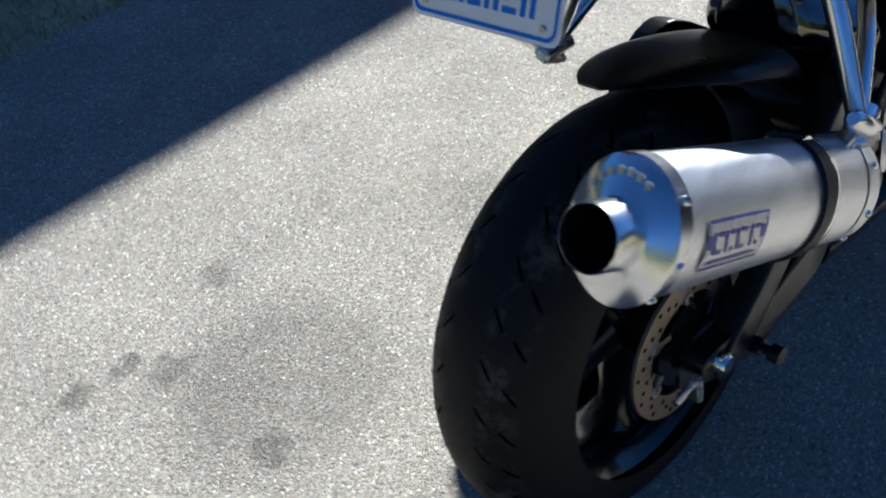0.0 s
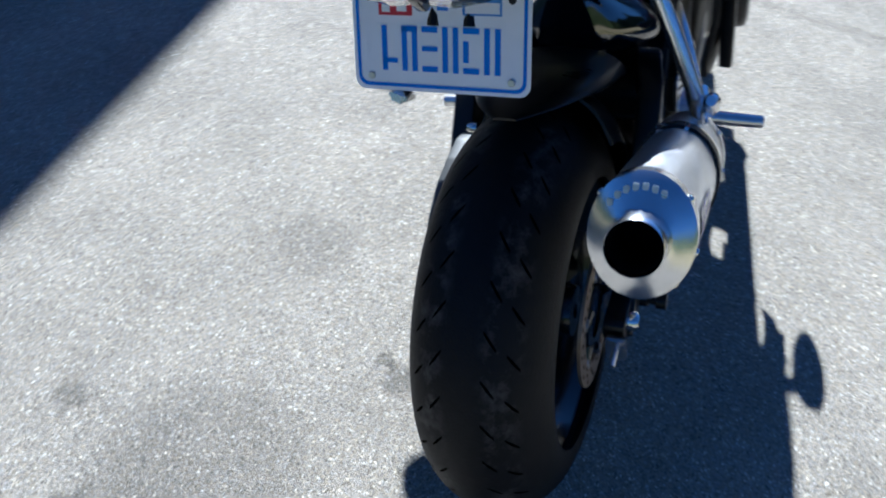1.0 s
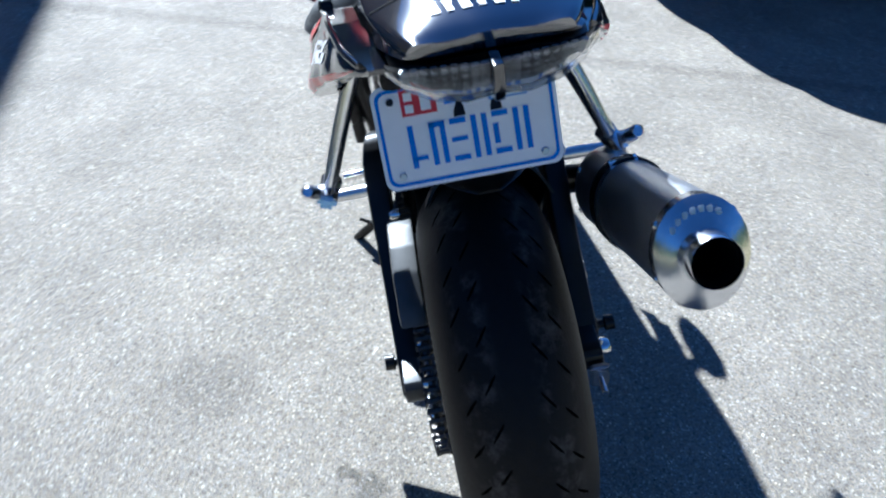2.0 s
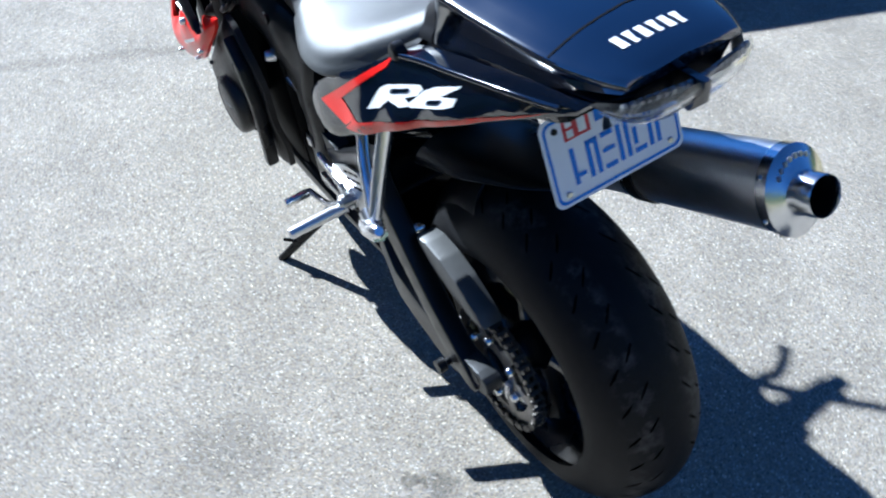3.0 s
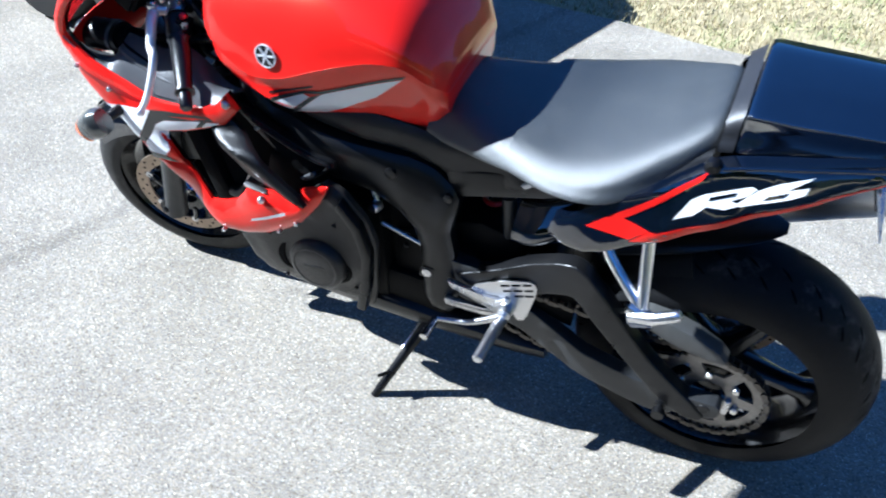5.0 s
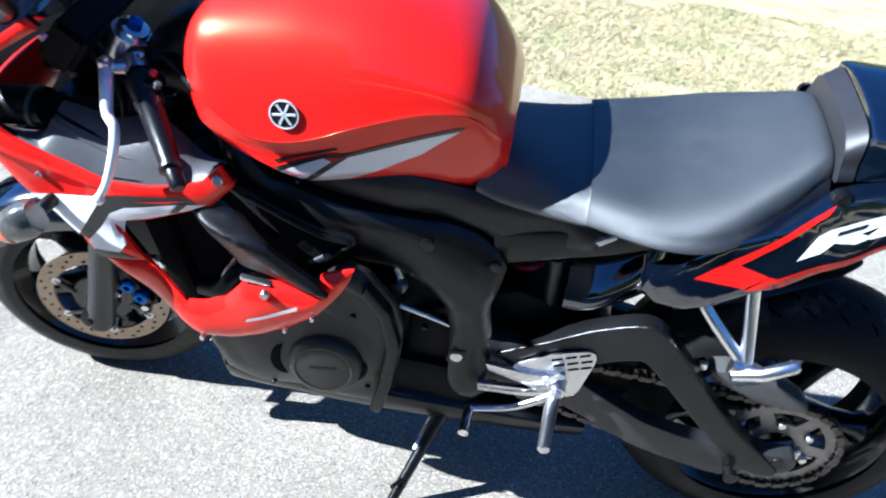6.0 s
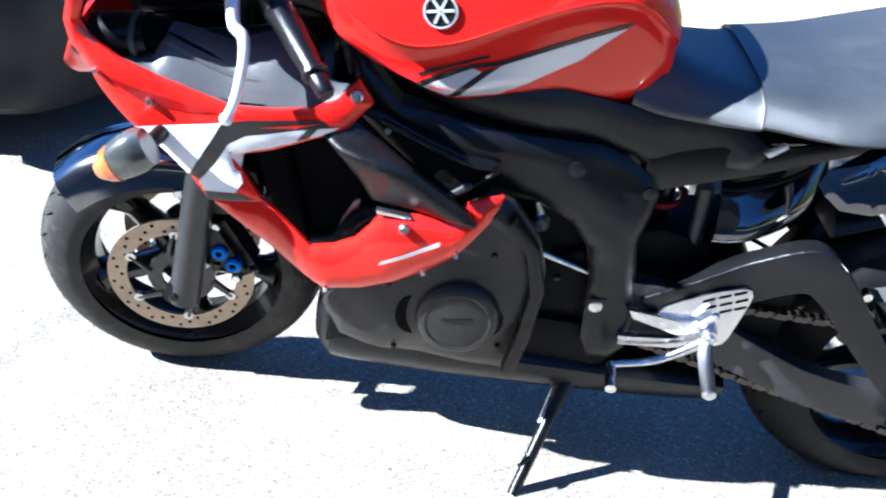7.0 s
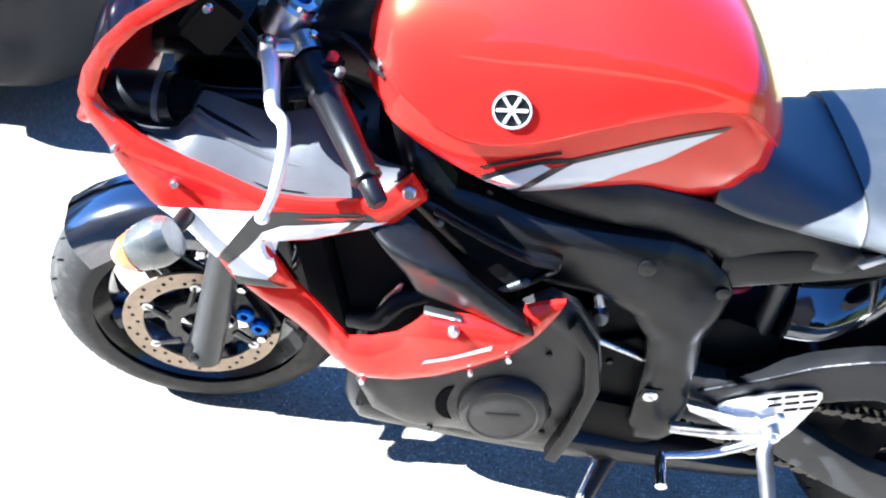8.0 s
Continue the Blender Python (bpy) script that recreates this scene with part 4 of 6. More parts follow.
    for i in range(7):
        part("cooling_rib", slab([(0.71, 0.31 + i * 0.012), (0.60, 0.31 + i * 0.012), (0.60, 0.316 + i * 0.012), (0.71, 0.316 + i * 0.012)], 0.08, 0.095, 0.002), ENGINE, eng)
    part("front_sprocket_cover", slab([(0.72, 0.30), (0.72, 0.45), (0.66, 0.48), (0.58, 0.42), (0.58, 0.29), (0.64, 0.25)], 0.084, 0.100, 0.008), ENGINE, eng)
    for p in ((0.70, 0.33), (0.69, 0.42), (0.66, 0.27)):
        part("cover_bolt", bolt((p[0], 0.100, p[1]), (0, 1, 0), 0.006, 0.005), PLASTIC, eng)
    part("shift_rod", tube([(0.760, 0.118, 0.490), (0.707, 0.110, 0.467), (0.60, 0.104, 0.428), (0.45, 0.135, 0.384)], [0.006, 0.0055, 0.0055, 0.0055], 10), ALU, bike, "silver shift rod")
    part("case_fitting", merge(bolt((0.741, 0.130, 0.545), (0.2, 1, 0.2), 0.013, 0.016), tube([(0.741, 0.125, 0.547), (0.755, 0.12, 0.575)], 0.008, 10)), ALU, bike)
    # black lower side cover with the round generator cover
    cov = [(1.078, 0.371), (1.045, 0.311), (0.97, 0.288), (0.88, 0.276), (0.745, 0.262), (0.732, 0.326), (0.722, 0.426), (0.724, 0.486), (0.745, 0.546), (0.79, 0.601), (0.83, 0.616), (0.90, 0.556), (0.96, 0.486), (1.04, 0.426)]
    yc = blend([(1.06, 0.356, 0.180), (0.95, 0.376, 0.205), (0.85, 0.426, 0.205), (0.75, 0.476, 0.185), (0.75, 0.286, 0.170), (0.9, 0.276, 0.170), (0.8, 0.586, 0.190)])
    for s in (1, -1):
        bm = panel(cov, yc, 0.012, 0.016, roll=0.014, width=0.03)
        c = part("lower_cover", bm if s > 0 else mirrored(bm), MAGNESIUM, bike, "matt dark grey lower side cover")
        m = Matrix.Translation((0.852, s * 0.202, 0.400)) @ (Matrix() if s > 0 else Matrix.Rotation(math.pi, 4, "Z"))
        part("generator_cover", lathe([(0.0, 0.016), (0.040, 0.0155), (0.050, 0.0135), (0.053, 0.015), (0.062, 0.0125), (0.067, 0.007), (0.068, -0.01)], 40, closed=False, m=m), MAGNESIUM, c, "round dark engine cover")
        part("cover_badge", merge(box(0.852, s * 0.2185, 0.407, 0.05, 0.002, 0.004, 0.0005, pose(0, 0, 0, 0, 8))), PLASTIC, c)
        for lo, hi, r0, r1 in ((-34, 22, 0.084, 0.101), (168, 262, 0.0685, 0.080)):
            a0, a1 = radians(lo), radians(hi)
            outer_arc = [(0.852 + (r0 + (r1 - r0) * math.sin(math.pi * k / 8) ** 0.6) * math.cos(a0 + (a1 - a0) * k / 8), 0.400 + (r0 + (r1 - r0) * math.sin(math.pi * k / 8) ** 0.6) * math.sin(a0 + (a1 - a0) * k / 8)) for k in range(9)]
            inner_arc = [(0.852 + r0 * 0.99 * math.cos(a0 + (a1 - a0) * k / 8), 0.400 + r0 * 0.99 * math.sin(a0 + (a1 - a0) * k / 8)) for k in range(7, 0, -1)]
            b = panel(outer_arc + inner_arc, lambda x, z: yc(x, z) + 0.0022, 0.004, 0.02)
            # black sheet on the cover: the shade of a hollow, painted instead of sunk
            part("recess_shade_sheet", b if s > 0 else mirrored(b), SOOT_SHADE, c)
        ridge = slab([(0.742, 0.286), (0.728, 0.366), (0.722, 0.466), (0.745, 0.541), (0.79, 0.596), (0.80, 0.576), (0.762, 0.526), (0.745, 0.456), (0.752, 0.366), (0.765, 0.291)], 0.176, 0.202, 0.007)
        part("cover_ridge", ridge if s > 0 else mirrored(ridge), PLASTIC, c)
        for p in ((0.775, 0.326), (0.81, 0.516), (0.97, 0.446), (0.95, 0.311)):
            part("cover_screw", bolt((p[0], s * (yc(*p) + 0.001), p[1]), (0, s, 0), 0.005, 0.004), PLASTIC, c)
    belly_z = 0.022
    belly = skin([(1.100, [(0, 0.30), (0.06, 0.295), (0.090, 0.25), (0.07, 0.188), (0, 0.175)]), (1.075, [(0, 0.29), (0.10, 0.285), (0.116, 0.23), (0.085, 0.165), (0, 0.152)]), (1.03, [(0, 0.26), (0.11, 0.255), (0.125, 0.21), (0.09, 0.158), (0, 0.145)]),
                  (0.75, [(0, 0.25), (0.12, 0.245), (0.13, 0.20), (0.10, 0.16), (0, 0.155)]), (0.45, [(0, 0.24), (0.11, 0.225), (0.115, 0.185), (0.09, 0.155), (0, 0.15)]), (0.345, [(0, 0.225), (0.10, 0.215), (0.105, 0.185), (0.085, 0.16), (0, 0.155)])], 3, 4)
    bmesh.ops.translate(belly, vec=(0, 0, belly_z), verts=belly.verts)
    part("belly_pan", belly, PLASTIC, bike, "black belly pan")
    # header pipes from the cylinder head down to the collector in the belly
    # these pipes and the oil pan are added to close sun leaks in the ground shadow
    for i in range(4):
        y = (-0.105, -0.035, 0.035, 0.105)[i]
        part("header_pipe", tube([(0.99, y, 0.54), (1.065, y, 0.50), (1.085, y * 0.95, 0.40), (1.045, y * 0.75, 0.27), (0.93, y * 0.5, 0.215), (0.80, y * 0.3, 0.20)], 0.020, 14, 5), SATIN, bike, "dark steel exhaust header pipe added to block the sun")
    part("oil_pan", slab([(1.03, 0.30), (1.00, 0.20), (0.62, 0.19), (0.56, 0.27), (0.58, 0.34), (1.02, 0.36)], -0.118, 0.118, 0.02), ENGINE, bike, "black oil pan added to block the sun")
    # radiator behind the side opening, airbox mass and inner panels, blackened for the shade inside
    part("radiator", slab([(1.205, 0.66), (1.13, 0.40), (1.09, 0.41), (1.165, 0.67)], -0.15, 0.15, 0.004), SOOT_SHADE, bike, "black radiator")
    part("opening_shade_panel", slab([(1.16, 0.68), (1.09, 0.44), (0.98, 0.42), (0.90, 0.53), (0.95, 0.66), (1.05, 0.70)], -0.135, 0.135, 0.006), SOOT_SHADE, bike)
    part("coolant_hose", tube([(1.10, 0.14, 0.47), (1.06, 0.155, 0.49), (1.03, 0.15, 0.53), (0.99, 0.14, 0.545)], 0.014, 12, 5), RUBBER, bike)
    # small bright plate set into the side opening
    part("opening_plate", slab([(1.068, 0.488), (1.052, 0.492), (1.036, 0.520), (1.030, 0.560), (1.038, 0.558), (1.056, 0.525)], 0.142, 0.147, 0.003), ALU, bike, "bright metal plate in the side opening")
    part("shock_spring", tube([(0.522 + 0.03 * math.cos(a), 0.03 * math.sin(a), 0.43 + a * 0.0075) for a in np.linspace(0, 8 * math.pi, 90)], 0.006, 8), SPRING, bike, "red rear shock spring")
    part("shock_reservoir", merge(tube([(0.470, 0.06, 0.485), (0.480, 0.06, 0.60)], 0.015, 20), tube([(0.522, 0.0, 0.42), (0.522, 0, 0.66)], 0.016, 12)), GREYARM, bike, "silver shock reservoir")
    inner = slab([(0.47, 0.70), (0.30, 0.72), (0.10, 0.82), (-0.13, 0.895), (-0.155, 0.880), (-0.02, 0.825), (0.12, 0.775), (0.24, 0.712), (0.30, 0.69), (0.46, 0.655)], -0.10, 0.10, 0.012)
    part("undertail", inner, GLOSS, bike, "black undertail tray")
    # black inner fender between the shock and the wheel, its upper side open to the sky
    well = []
    for x, zt, half in ((0.455, 0.632, 0.100), (0.41, 0.646, 0.110), (0.36, 0.662, 0.096), (0.31, 0.680, 0.070), (0.285, 0.685, 0.042)):
        well.append((x, [(0, zt), (half * 0.35, zt - 0.010), (half * 0.7, zt - 0.042), (half, zt - 0.090), (half * 0.85, zt - 0.125), (0, zt - 0.17)]))
    w = part("inner_fender", skin(well, 4, 5), GLOSS, bike, "glossy black inner fender behind the shock")
    part("fender_joint", tube([(0.45, 0.062, 0.598), (0.41, 0.070, 0.610), (0.36, 0.062, 0.628), (0.32, 0.050, 0.645)], 0.004, 8, 4), PLASTIC, w)
    part("fender_clip", bolt((0.37, 0.050, 0.636), (0.1, 0.6, 1), 0.011, 0.006), SOOT_SHADE, w)
    part("shock_linkage", slab([(0.62, 0.36), (0.60, 0.50), (0.53, 0.52), (0.44, 0.50), (0.42, 0.40), (0.50, 0.33)], -0.075, 0.075, 0.01), ENGINE, bike, "black shock linkage")
    # rear fender tongue close over the tyre
    secs = []
    for x, z, half, d in ((0.262, 0.588, 0.085, 0.045), (0.20, 0.610, 0.084, 0.042), (0.13, 0.629, 0.080, 0.034), (0.07, 0.641, 0.068, 0.022), (0.02, 0.648, 0.052, 0.013), (-0.015, 0.652, 0.034, 0.007), (-0.040, 0.654, 0.014, 0.004)):
        secs.append((x, [(0, z), (half * 0.6, z - 0.1 * d), (half * 0.92, z - 0.45 * d), (half, z - 0.95 * d), (half * 0.5, z - d), (0, z - d)]))
    part("rear_fender", skin(secs, 3, 5), SATIN, bike, "gloss black rear fender tongue over the tyre")


frame_and_engine()


def stand():
    st = new("side_stand")
    st.parent = bike
    tagged(st, "black steel side stand, down on the asphalt")
    foot, top = Vector((0.728, 0.268, 0.0595)), Vector((0.645, 0.11, 0.235))
    part("leg", tube([top, top * 0.6 + foot * 0.4 + Vector((0, -0.004, 0)), foot], [0.0155, 0.012, 0.010], 12, 4), PLASTIC, st)
    part("foot", box(foot.x + 0.008, foot.y + 0.006, foot.z - 0.004, 0.05, 0.030, 0.007, 0.003, pose(0, 0, 0, 11.3, 0, 15)), PLASTIC, st)
    k = top * 0.3 + foot * 0.7
    part("tang", tube([k, k + Vector((0.022, 0.030, 0.004))], [0.005, 0.004], 8), PLASTIC, st)
    part("spring", tube([top + Vector((0.02, 0, -0.02)), top * 0.55 + foot * 0.45 + Vector((0.012, 0, 0))], 0.006, 8), ALU, st)
    part("bracket", slab([(0.68, 0.27), (0.60, 0.27), (0.60, 0.215), (0.655, 0.205)], 0.09, 0.125, 0.006), PLASTIC, st)


WARP = Matrix.Translation((-0.053, 0, -0.016))
stand()


def rearset(s):
    """Rider foot rest: forked carrier, heel guard, hub, peg and (on the left) the gear lever."""
    r = new("rider_footrest")
    r.parent = bike
    tagged(r, "silver aluminium rider foot rest with a slotted heel guard")

    def side(bm):
        return bm if s > 0 else mirrored(bm)

    y0, y1 = 0.150, 0.162
    hub = (0.447, 0.392)
    part("carrier", side(merge(slab([(0.583, 0.412), (0.572, 0.395), (0.50, 0.375), (0.462, 0.362), (0.437, 0.372), (0.430, 0.398), (0.45, 0.412), (0.50, 0.405)], y0, y1, 0.003), slab([(0.588, 0.356), (0.585, 0.338), (0.50, 0.345), (0.45, 0.358), (0.455, 0.382), (0.50, 0.366)], y0, y1, 0.003))), ALU, r)
    guard = slab([(0.531, 0.408), (0.523, 0.420), (0.481, 0.450), (0.445, 0.468), (0.409, 0.481), (0.398, 0.478), (0.393, 0.466), (0.394, 0.448), (0.405, 0.380), (0.412, 0.362), (0.424, 0.356), (0.434, 0.365), (0.442, 0.395), (0.455, 0.408), (0.474, 0.410), (0.50, 0.402)], y0 - 0.002, y0 + 0.003, 0.001)
    hg = part("heel_guard", side(guard), ALU, r, "slotted silver heel guard")
    for x, z in ((0.468, 0.441), (0.4455, 0.4525), (0.423, 0.463), (0.462, 0.4275), (0.4395, 0.4385), (0.417, 0.449), (0.436, 0.424), (0.415, 0.4335)):
        bm = slab([(x, z), (x - 0.018, z + 0.0085), (x - 0.0175, z + 0.0140), (x + 0.0005, z + 0.0055)], y0 + 0.0031, y0 + 0.0036, 0)
        # black strip on the guard stands in for the dark of a slot
        part("slot", side(bm), SOOT_SHADE, hg)
    part("hub", side(merge(tube([(hub[0], 0.145, hub[1]), (hub[0], 0.182, hub[1])], [0.017, 0.014], 20), bolt((hub[0], 0.182, hub[1]), (0, 1, 0), 0.009, 0.006))), ALU, r)
    part("peg", side(merge(tube([(0.447, 0.172, 0.378), (0.450, 0.19, 0.375), (0.453, 0.20, 0.374), (0.460, 0.288, 0.366), (0.460, 0.291, 0.366)], [0.011, 0.011, 0.0125, 0.011, 0.008], 14))), ALU, r, "knurled silver foot peg")
    if s > 0:
        part("gear_lever", merge(tube([(0.447, 0.176, 0.385), (0.49, 0.180, 0.352), (0.53, 0.184, 0.330), (0.592, 0.19, 0.318)], [0.009, 0.008, 0.0065, 0.006], 10, 4)), ALU, r)
        part("toe_piece", tube([(0.592, 0.186, 0.318), (0.594, 0.20, 0.316), (0.597, 0.245, 0.312), (0.597, 0.247, 0.312)], [0.006, 0.0095, 0.0095, 0.006], 12), POLISH, r)
        part("lever_link", merge(tube([(0.47, 0.166, 0.398), (0.447, 0.172, 0.43)], 0.0055, 8), bolt((0.447, 0.172, 0.43), (0, 1, 0), 0.007, 0.005)), ALU, r)


WARP = Matrix.Translation((-0.038, 0.003, -0.009))
rearset(1)
rearset(-1)


def passenger_rest(s):
    r = new("passenger_footrest")
    r.parent = bike
    tagged(r, "polished aluminium passenger foot rest carrier, peg folded up")

    def side(bm):
        return bm if s > 0 else mirrored(bm)

    low = (0.182, 0.215, 0.575)
    part("strut", side(tube([(0.325, 0.135, 0.715), (0.26, 0.18, 0.645), (0.19, 0.212, 0.585)], [0.0105, 0.010, 0.0105], 12, 4)), STRUT, r)
    part("strut", side(tube([(0.215, 0.145, 0.745), (0.20, 0.18, 0.665), (0.184, 0.213, 0.585)], [0.012, 0.012, 0.011], 12, 4)), STRUT, r)
    part("knuckle", side(merge(tube([(0.205, 0.212, 0.578), (0.165, 0.222, 0.570)], [0.017, 0.014], 12), box(0.178, 0.222, 0.562, 0.05, 0.03, 0.02, 0.006, pose(0, 0, 0, 20, 25)))), STRUT, r)
    part("peg", side(merge(tube([(0.20, 0.226, 0.566), (0.160, 0.236, 0.590), (0.122, 0.238, 0.622), (0.118, 0.238, 0.625)], [0.010, 0.012, 0.011, 0.007], 12))), STRUT, r, "folded silver passenger peg")
    if s < 0:
        part("silencer_arm", tube([(0.18, -0.215, 0.575), (0.12, -0.225, 0.57), (0.076, -0.235, 0.562)], [0.011, 0.009, 0.011], 10), STRUT, r)


WARP = Matrix.Translation((-0.038, 0.012, 0))
passenger_rest(1)
passenger_rest(-1)
WARP = BODY


# ---- bodywork ----
def tank_section(x, top, yc, zc, recess, yb, zb):
    """Half a section: rounded top, a shoulder that ends in a crisp crease, a recess under it, and the flank."""
    sh = top - zc
    return (x, [(0, top), (yc * 0.42, top - 0.05 * sh), (yc * 0.76, top - 0.24 * sh), (yc * 0.93, top - 0.55 * sh), (yc - 0.001, zc + 0.006), (yc, zc), (yc - 0.008, zc - 0.004), (yc - recess, zc - 0.014), (yc - recess - 0.003, zc - 0.045), (yb, zb), (0, zb - 0.012)])


TANK = [
    tank_section(1.128, 0.950, 0.098, 0.900, 0.006, 0.086, 0.848),
    tank_section(1.108, 0.982, 0.130, 0.888, 0.008, 0.108, 0.834),
    tank_section(1.075, 1.002, 0.152, 0.862, 0.010, 0.126, 0.806),
    tank_section(1.00, 1.024, 0.168, 0.828, 0.020, 0.138, 0.772),
    tank_section(0.92, 1.036, 0.174, 0.838, 0.028, 0.140, 0.742),
    tank_section(0.83, 1.032, 0.174, 0.878, 0.032, 0.124, 0.748),
    tank_section(0.74, 1.006, 0.166, 0.908, 0.031, 0.104, 0.744),
    tank_section(0.675, 0.974, 0.156, 0.908, 0.025, 0.090, 0.732),
    tank_section(0.630, 0.928, 0.138, 0.874, 0.012, 0.084, 0.748),
    tank_section(0.604, 0.888, 0.112, 0.846, 0.006, 0.066, 0.780),
]
tank = part("fuel_tank", skin(TANK, 3, 6), RED, bike, "gloss red fuel tank with silver and black stripes")
for s in (1, -1):
    decal("stripe", [(0.956, 0.760), (0.921, 0.747), (0.876, 0.787), (0.889, 0.791)], tank, tank, SILVER, side=s, lift=0.0016, step=0.008)
    decal("stripe", [(0.908, 0.746), (0.846, 0.752), (0.740, 0.812), (0.684, 0.866), (0.850, 0.798)], tank, tank, SILVER, side=s, lift=0.0016, step=0.008)
    decal("stripe", [(0.9205, 0.7468), (0.9085, 0.7458), (0.851, 0.7975), (0.8755, 0.7865)], tank, tank, BLACKD, side=s, lift=0.0016, step=0.008)
    decal("stripe", [(0.968, 0.764), (0.888, 0.7975), (0.851, 0.8045), (0.676, 0.8760), (0.683, 0.8675), (0.850, 0.7985), (0.888, 0.7915), (0.957, 0.7605)], tank, tank, BLACKD, side=s, lift=0.0016, step=0.008)
    decal("stripe", [(0.966, 0.777), (0.868, 0.8125), (0.868, 0.8085), (0.965, 0.773)], tank, tank, BLACKD, side=s, lift=0.0016, step=0.008)
    t = tree_of(tank)
    hit, no, _, _ = t.ray_cast(WARP @ Vector((0.944, s * 2, 0.876)), Vector((0, -s, 0)))
    turn = Vector((0, 1, 0)).rotation_difference(no).to_matrix().to_4x4()
    m = Matrix.Translation(hit + no * 0.001) @ turn
    em = part("emblem", merge(lathe([(0.0206, 0.0), (0.0228, 0.0), (0.0228, 0.0026), (0.0206, 0.0028)], 40, m=m)), SILVER, tank, "round silver emblem on the tank", raw=True)
    part("emblem_field", lathe([(0.0, 0.0012), (0.0206, 0.0012), (0.0206, 0.0), (0.0, 0.0)], 40, closed=False, m=m), BLACKD, em, raw=True)
    for k in range(3):
        bm = box(0, 0.0018, 0, 0.037, 0.0022, 0.0040, 0.0006)
        bm.transform(m @ Matrix.Rotation(k * math.pi / 3 + 0.2, 4, "Y"))
        part("emblem_bar", bm, SILVER, em, raw=True)
# raised flank edge of the tank
part("filler_cap", merge(lathe([(0.0, 0.012), (0.035, 0.012), (0.042, 0.008), (0.044, 0.0)], 40, closed=False, m=Matrix.Translation((0.93, 0, 1.032)) @ Matrix.Rotation(math.pi / 2, 4, "X"))), ALU, tank, "round metal filler cap")
part("tank_front_cover", skin([(1.20, [(0, 0.90), (0.05, 0.898), (0.075, 0.88), (0.08, 0.85), (0.06, 0.82), (0, 0.82)]), (1.13, [(0, 0.955), (0.06, 0.95), (0.09, 0.925), (0.095, 0.87), (0.08, 0.82), (0, 0.81)]), (1.06, [(0, 0.96), (0.06, 0.955), (0.10, 0.925), (0.11, 0.87), (0.10, 0.80), (0, 0.79)])], 4, 4), PLASTIC, bike, "black plastic cover ahead of the tank")

SEAT = [
    (0.645, [(0, 0.826), (0.03, 0.823), (0.07, 0.806), (0.098, 0.772), (0.100, 0.742), (0, 0.735)]),
    (0.60, [(0, 0.816), (0.05, 0.813), (0.085, 0.798), (0.108, 0.766), (0.112, 0.736), (0, 0.73)]),
    (0.53, [(0, 0.802), (0.07, 0.800), (0.108, 0.791), (0.130, 0.768), (0.128, 0.738), (0, 0.73)]),
    (0.472, [(0, 0.798), (0.08, 0.796), (0.124, 0.790), (0.149, 0.772), (0.144, 0.745), (0, 0.738)]),
    (0.468, [(0, 0.803), (0.086, 0.801), (0.130, 0.795), (0.155, 0.778), (0.149, 0.751), (0, 0.74)]),
    (0.36, [(0, 0.811), (0.10, 0.808), (0.158, 0.801), (0.188, 0.782), (0.182, 0.758), (0, 0.75)]),
    (0.27, [(0, 0.838), (0.11, 0.834), (0.165, 0.823), (0.190, 0.797), (0.182, 0.770), (0, 0.765)]),
    (0.19, [(0, 0.876), (0.095, 0.871), (0.132, 0.859), (0.150, 0.830), (0.143, 0.800), (0, 0.790)]),
    (0.135, [(0, 0.903), (0.070, 0.899), (0.100, 0.886), (0.113, 0.860), (0.108, 0.830), (0, 0.81)]),
    (0.118, [(0, 0.893), (0.060, 0.889), (0.086, 0.876), (0.097, 0.855), (0.094, 0.830), (0, 0.82)]),
]
seat = part("seat", skin(SEAT[4:], 5, 6), VINYL, bike, "black vinyl rider seat with a stitched seam")
part("seat_base", skin([(0.40, [(0, 0.80), (0.10, 0.798), (0.150, 0.785), (0.165, 0.765), (0.15, 0.745), (0, 0.74)]), (0.27, [(0, 0.82), (0.11, 0.818), (0.160, 0.802), (0.176, 0.782), (0.165, 0.760), (0, 0.755)]), (0.19, [(0, 0.85), (0.11, 0.846), (0.146, 0.830), (0.164, 0.806), (0.158, 0.785), (0, 0.780)]), (0.128, [(0, 0.878), (0.10, 0.873), (0.130, 0.855), (0.146, 0.838), (0.140, 0.810), (0, 0.805)])], 4, 4), PLASTIC, seat, "black seat base")
part("seat_nose", skin(SEAT[:5], 5, 5), VINYL, seat, "black vinyl seat nose ahead of the seam")
# tail: side panels, hump, lamps; it sits a little to the left
WARP = Matrix(((0.975, 0, 0, -0.007), (0, 1.05, 0, 0.010), (-0.034, 0, 1, 0.017), (0, 0, 0, 1)))
TAIL_Y = blend([(0.35, 0.69, 0.195), (0.29, 0.66, 0.208), (0.25, 0.675, 0.210), (0.20, 0.80, 0.182), (0.25, 0.775, 0.188), (0.14, 0.85, 0.162), (0.165, 0.726, 0.206), (0.082, 0.776, 0.196), (0.10, 0.87, 0.146), (0.05, 0.882, 0.142), (0.0, 0.82, 0.178), (0.0, 0.892, 0.136), (-0.04, 0.844, 0.172), (-0.06, 0.904, 0.126), (-0.1, 0.87, 0.148), (-0.12, 0.886, 0.136), (-0.12, 0.913, 0.116), (-0.19, 0.912, 0.104), (-0.19, 0.921, 0.098)])
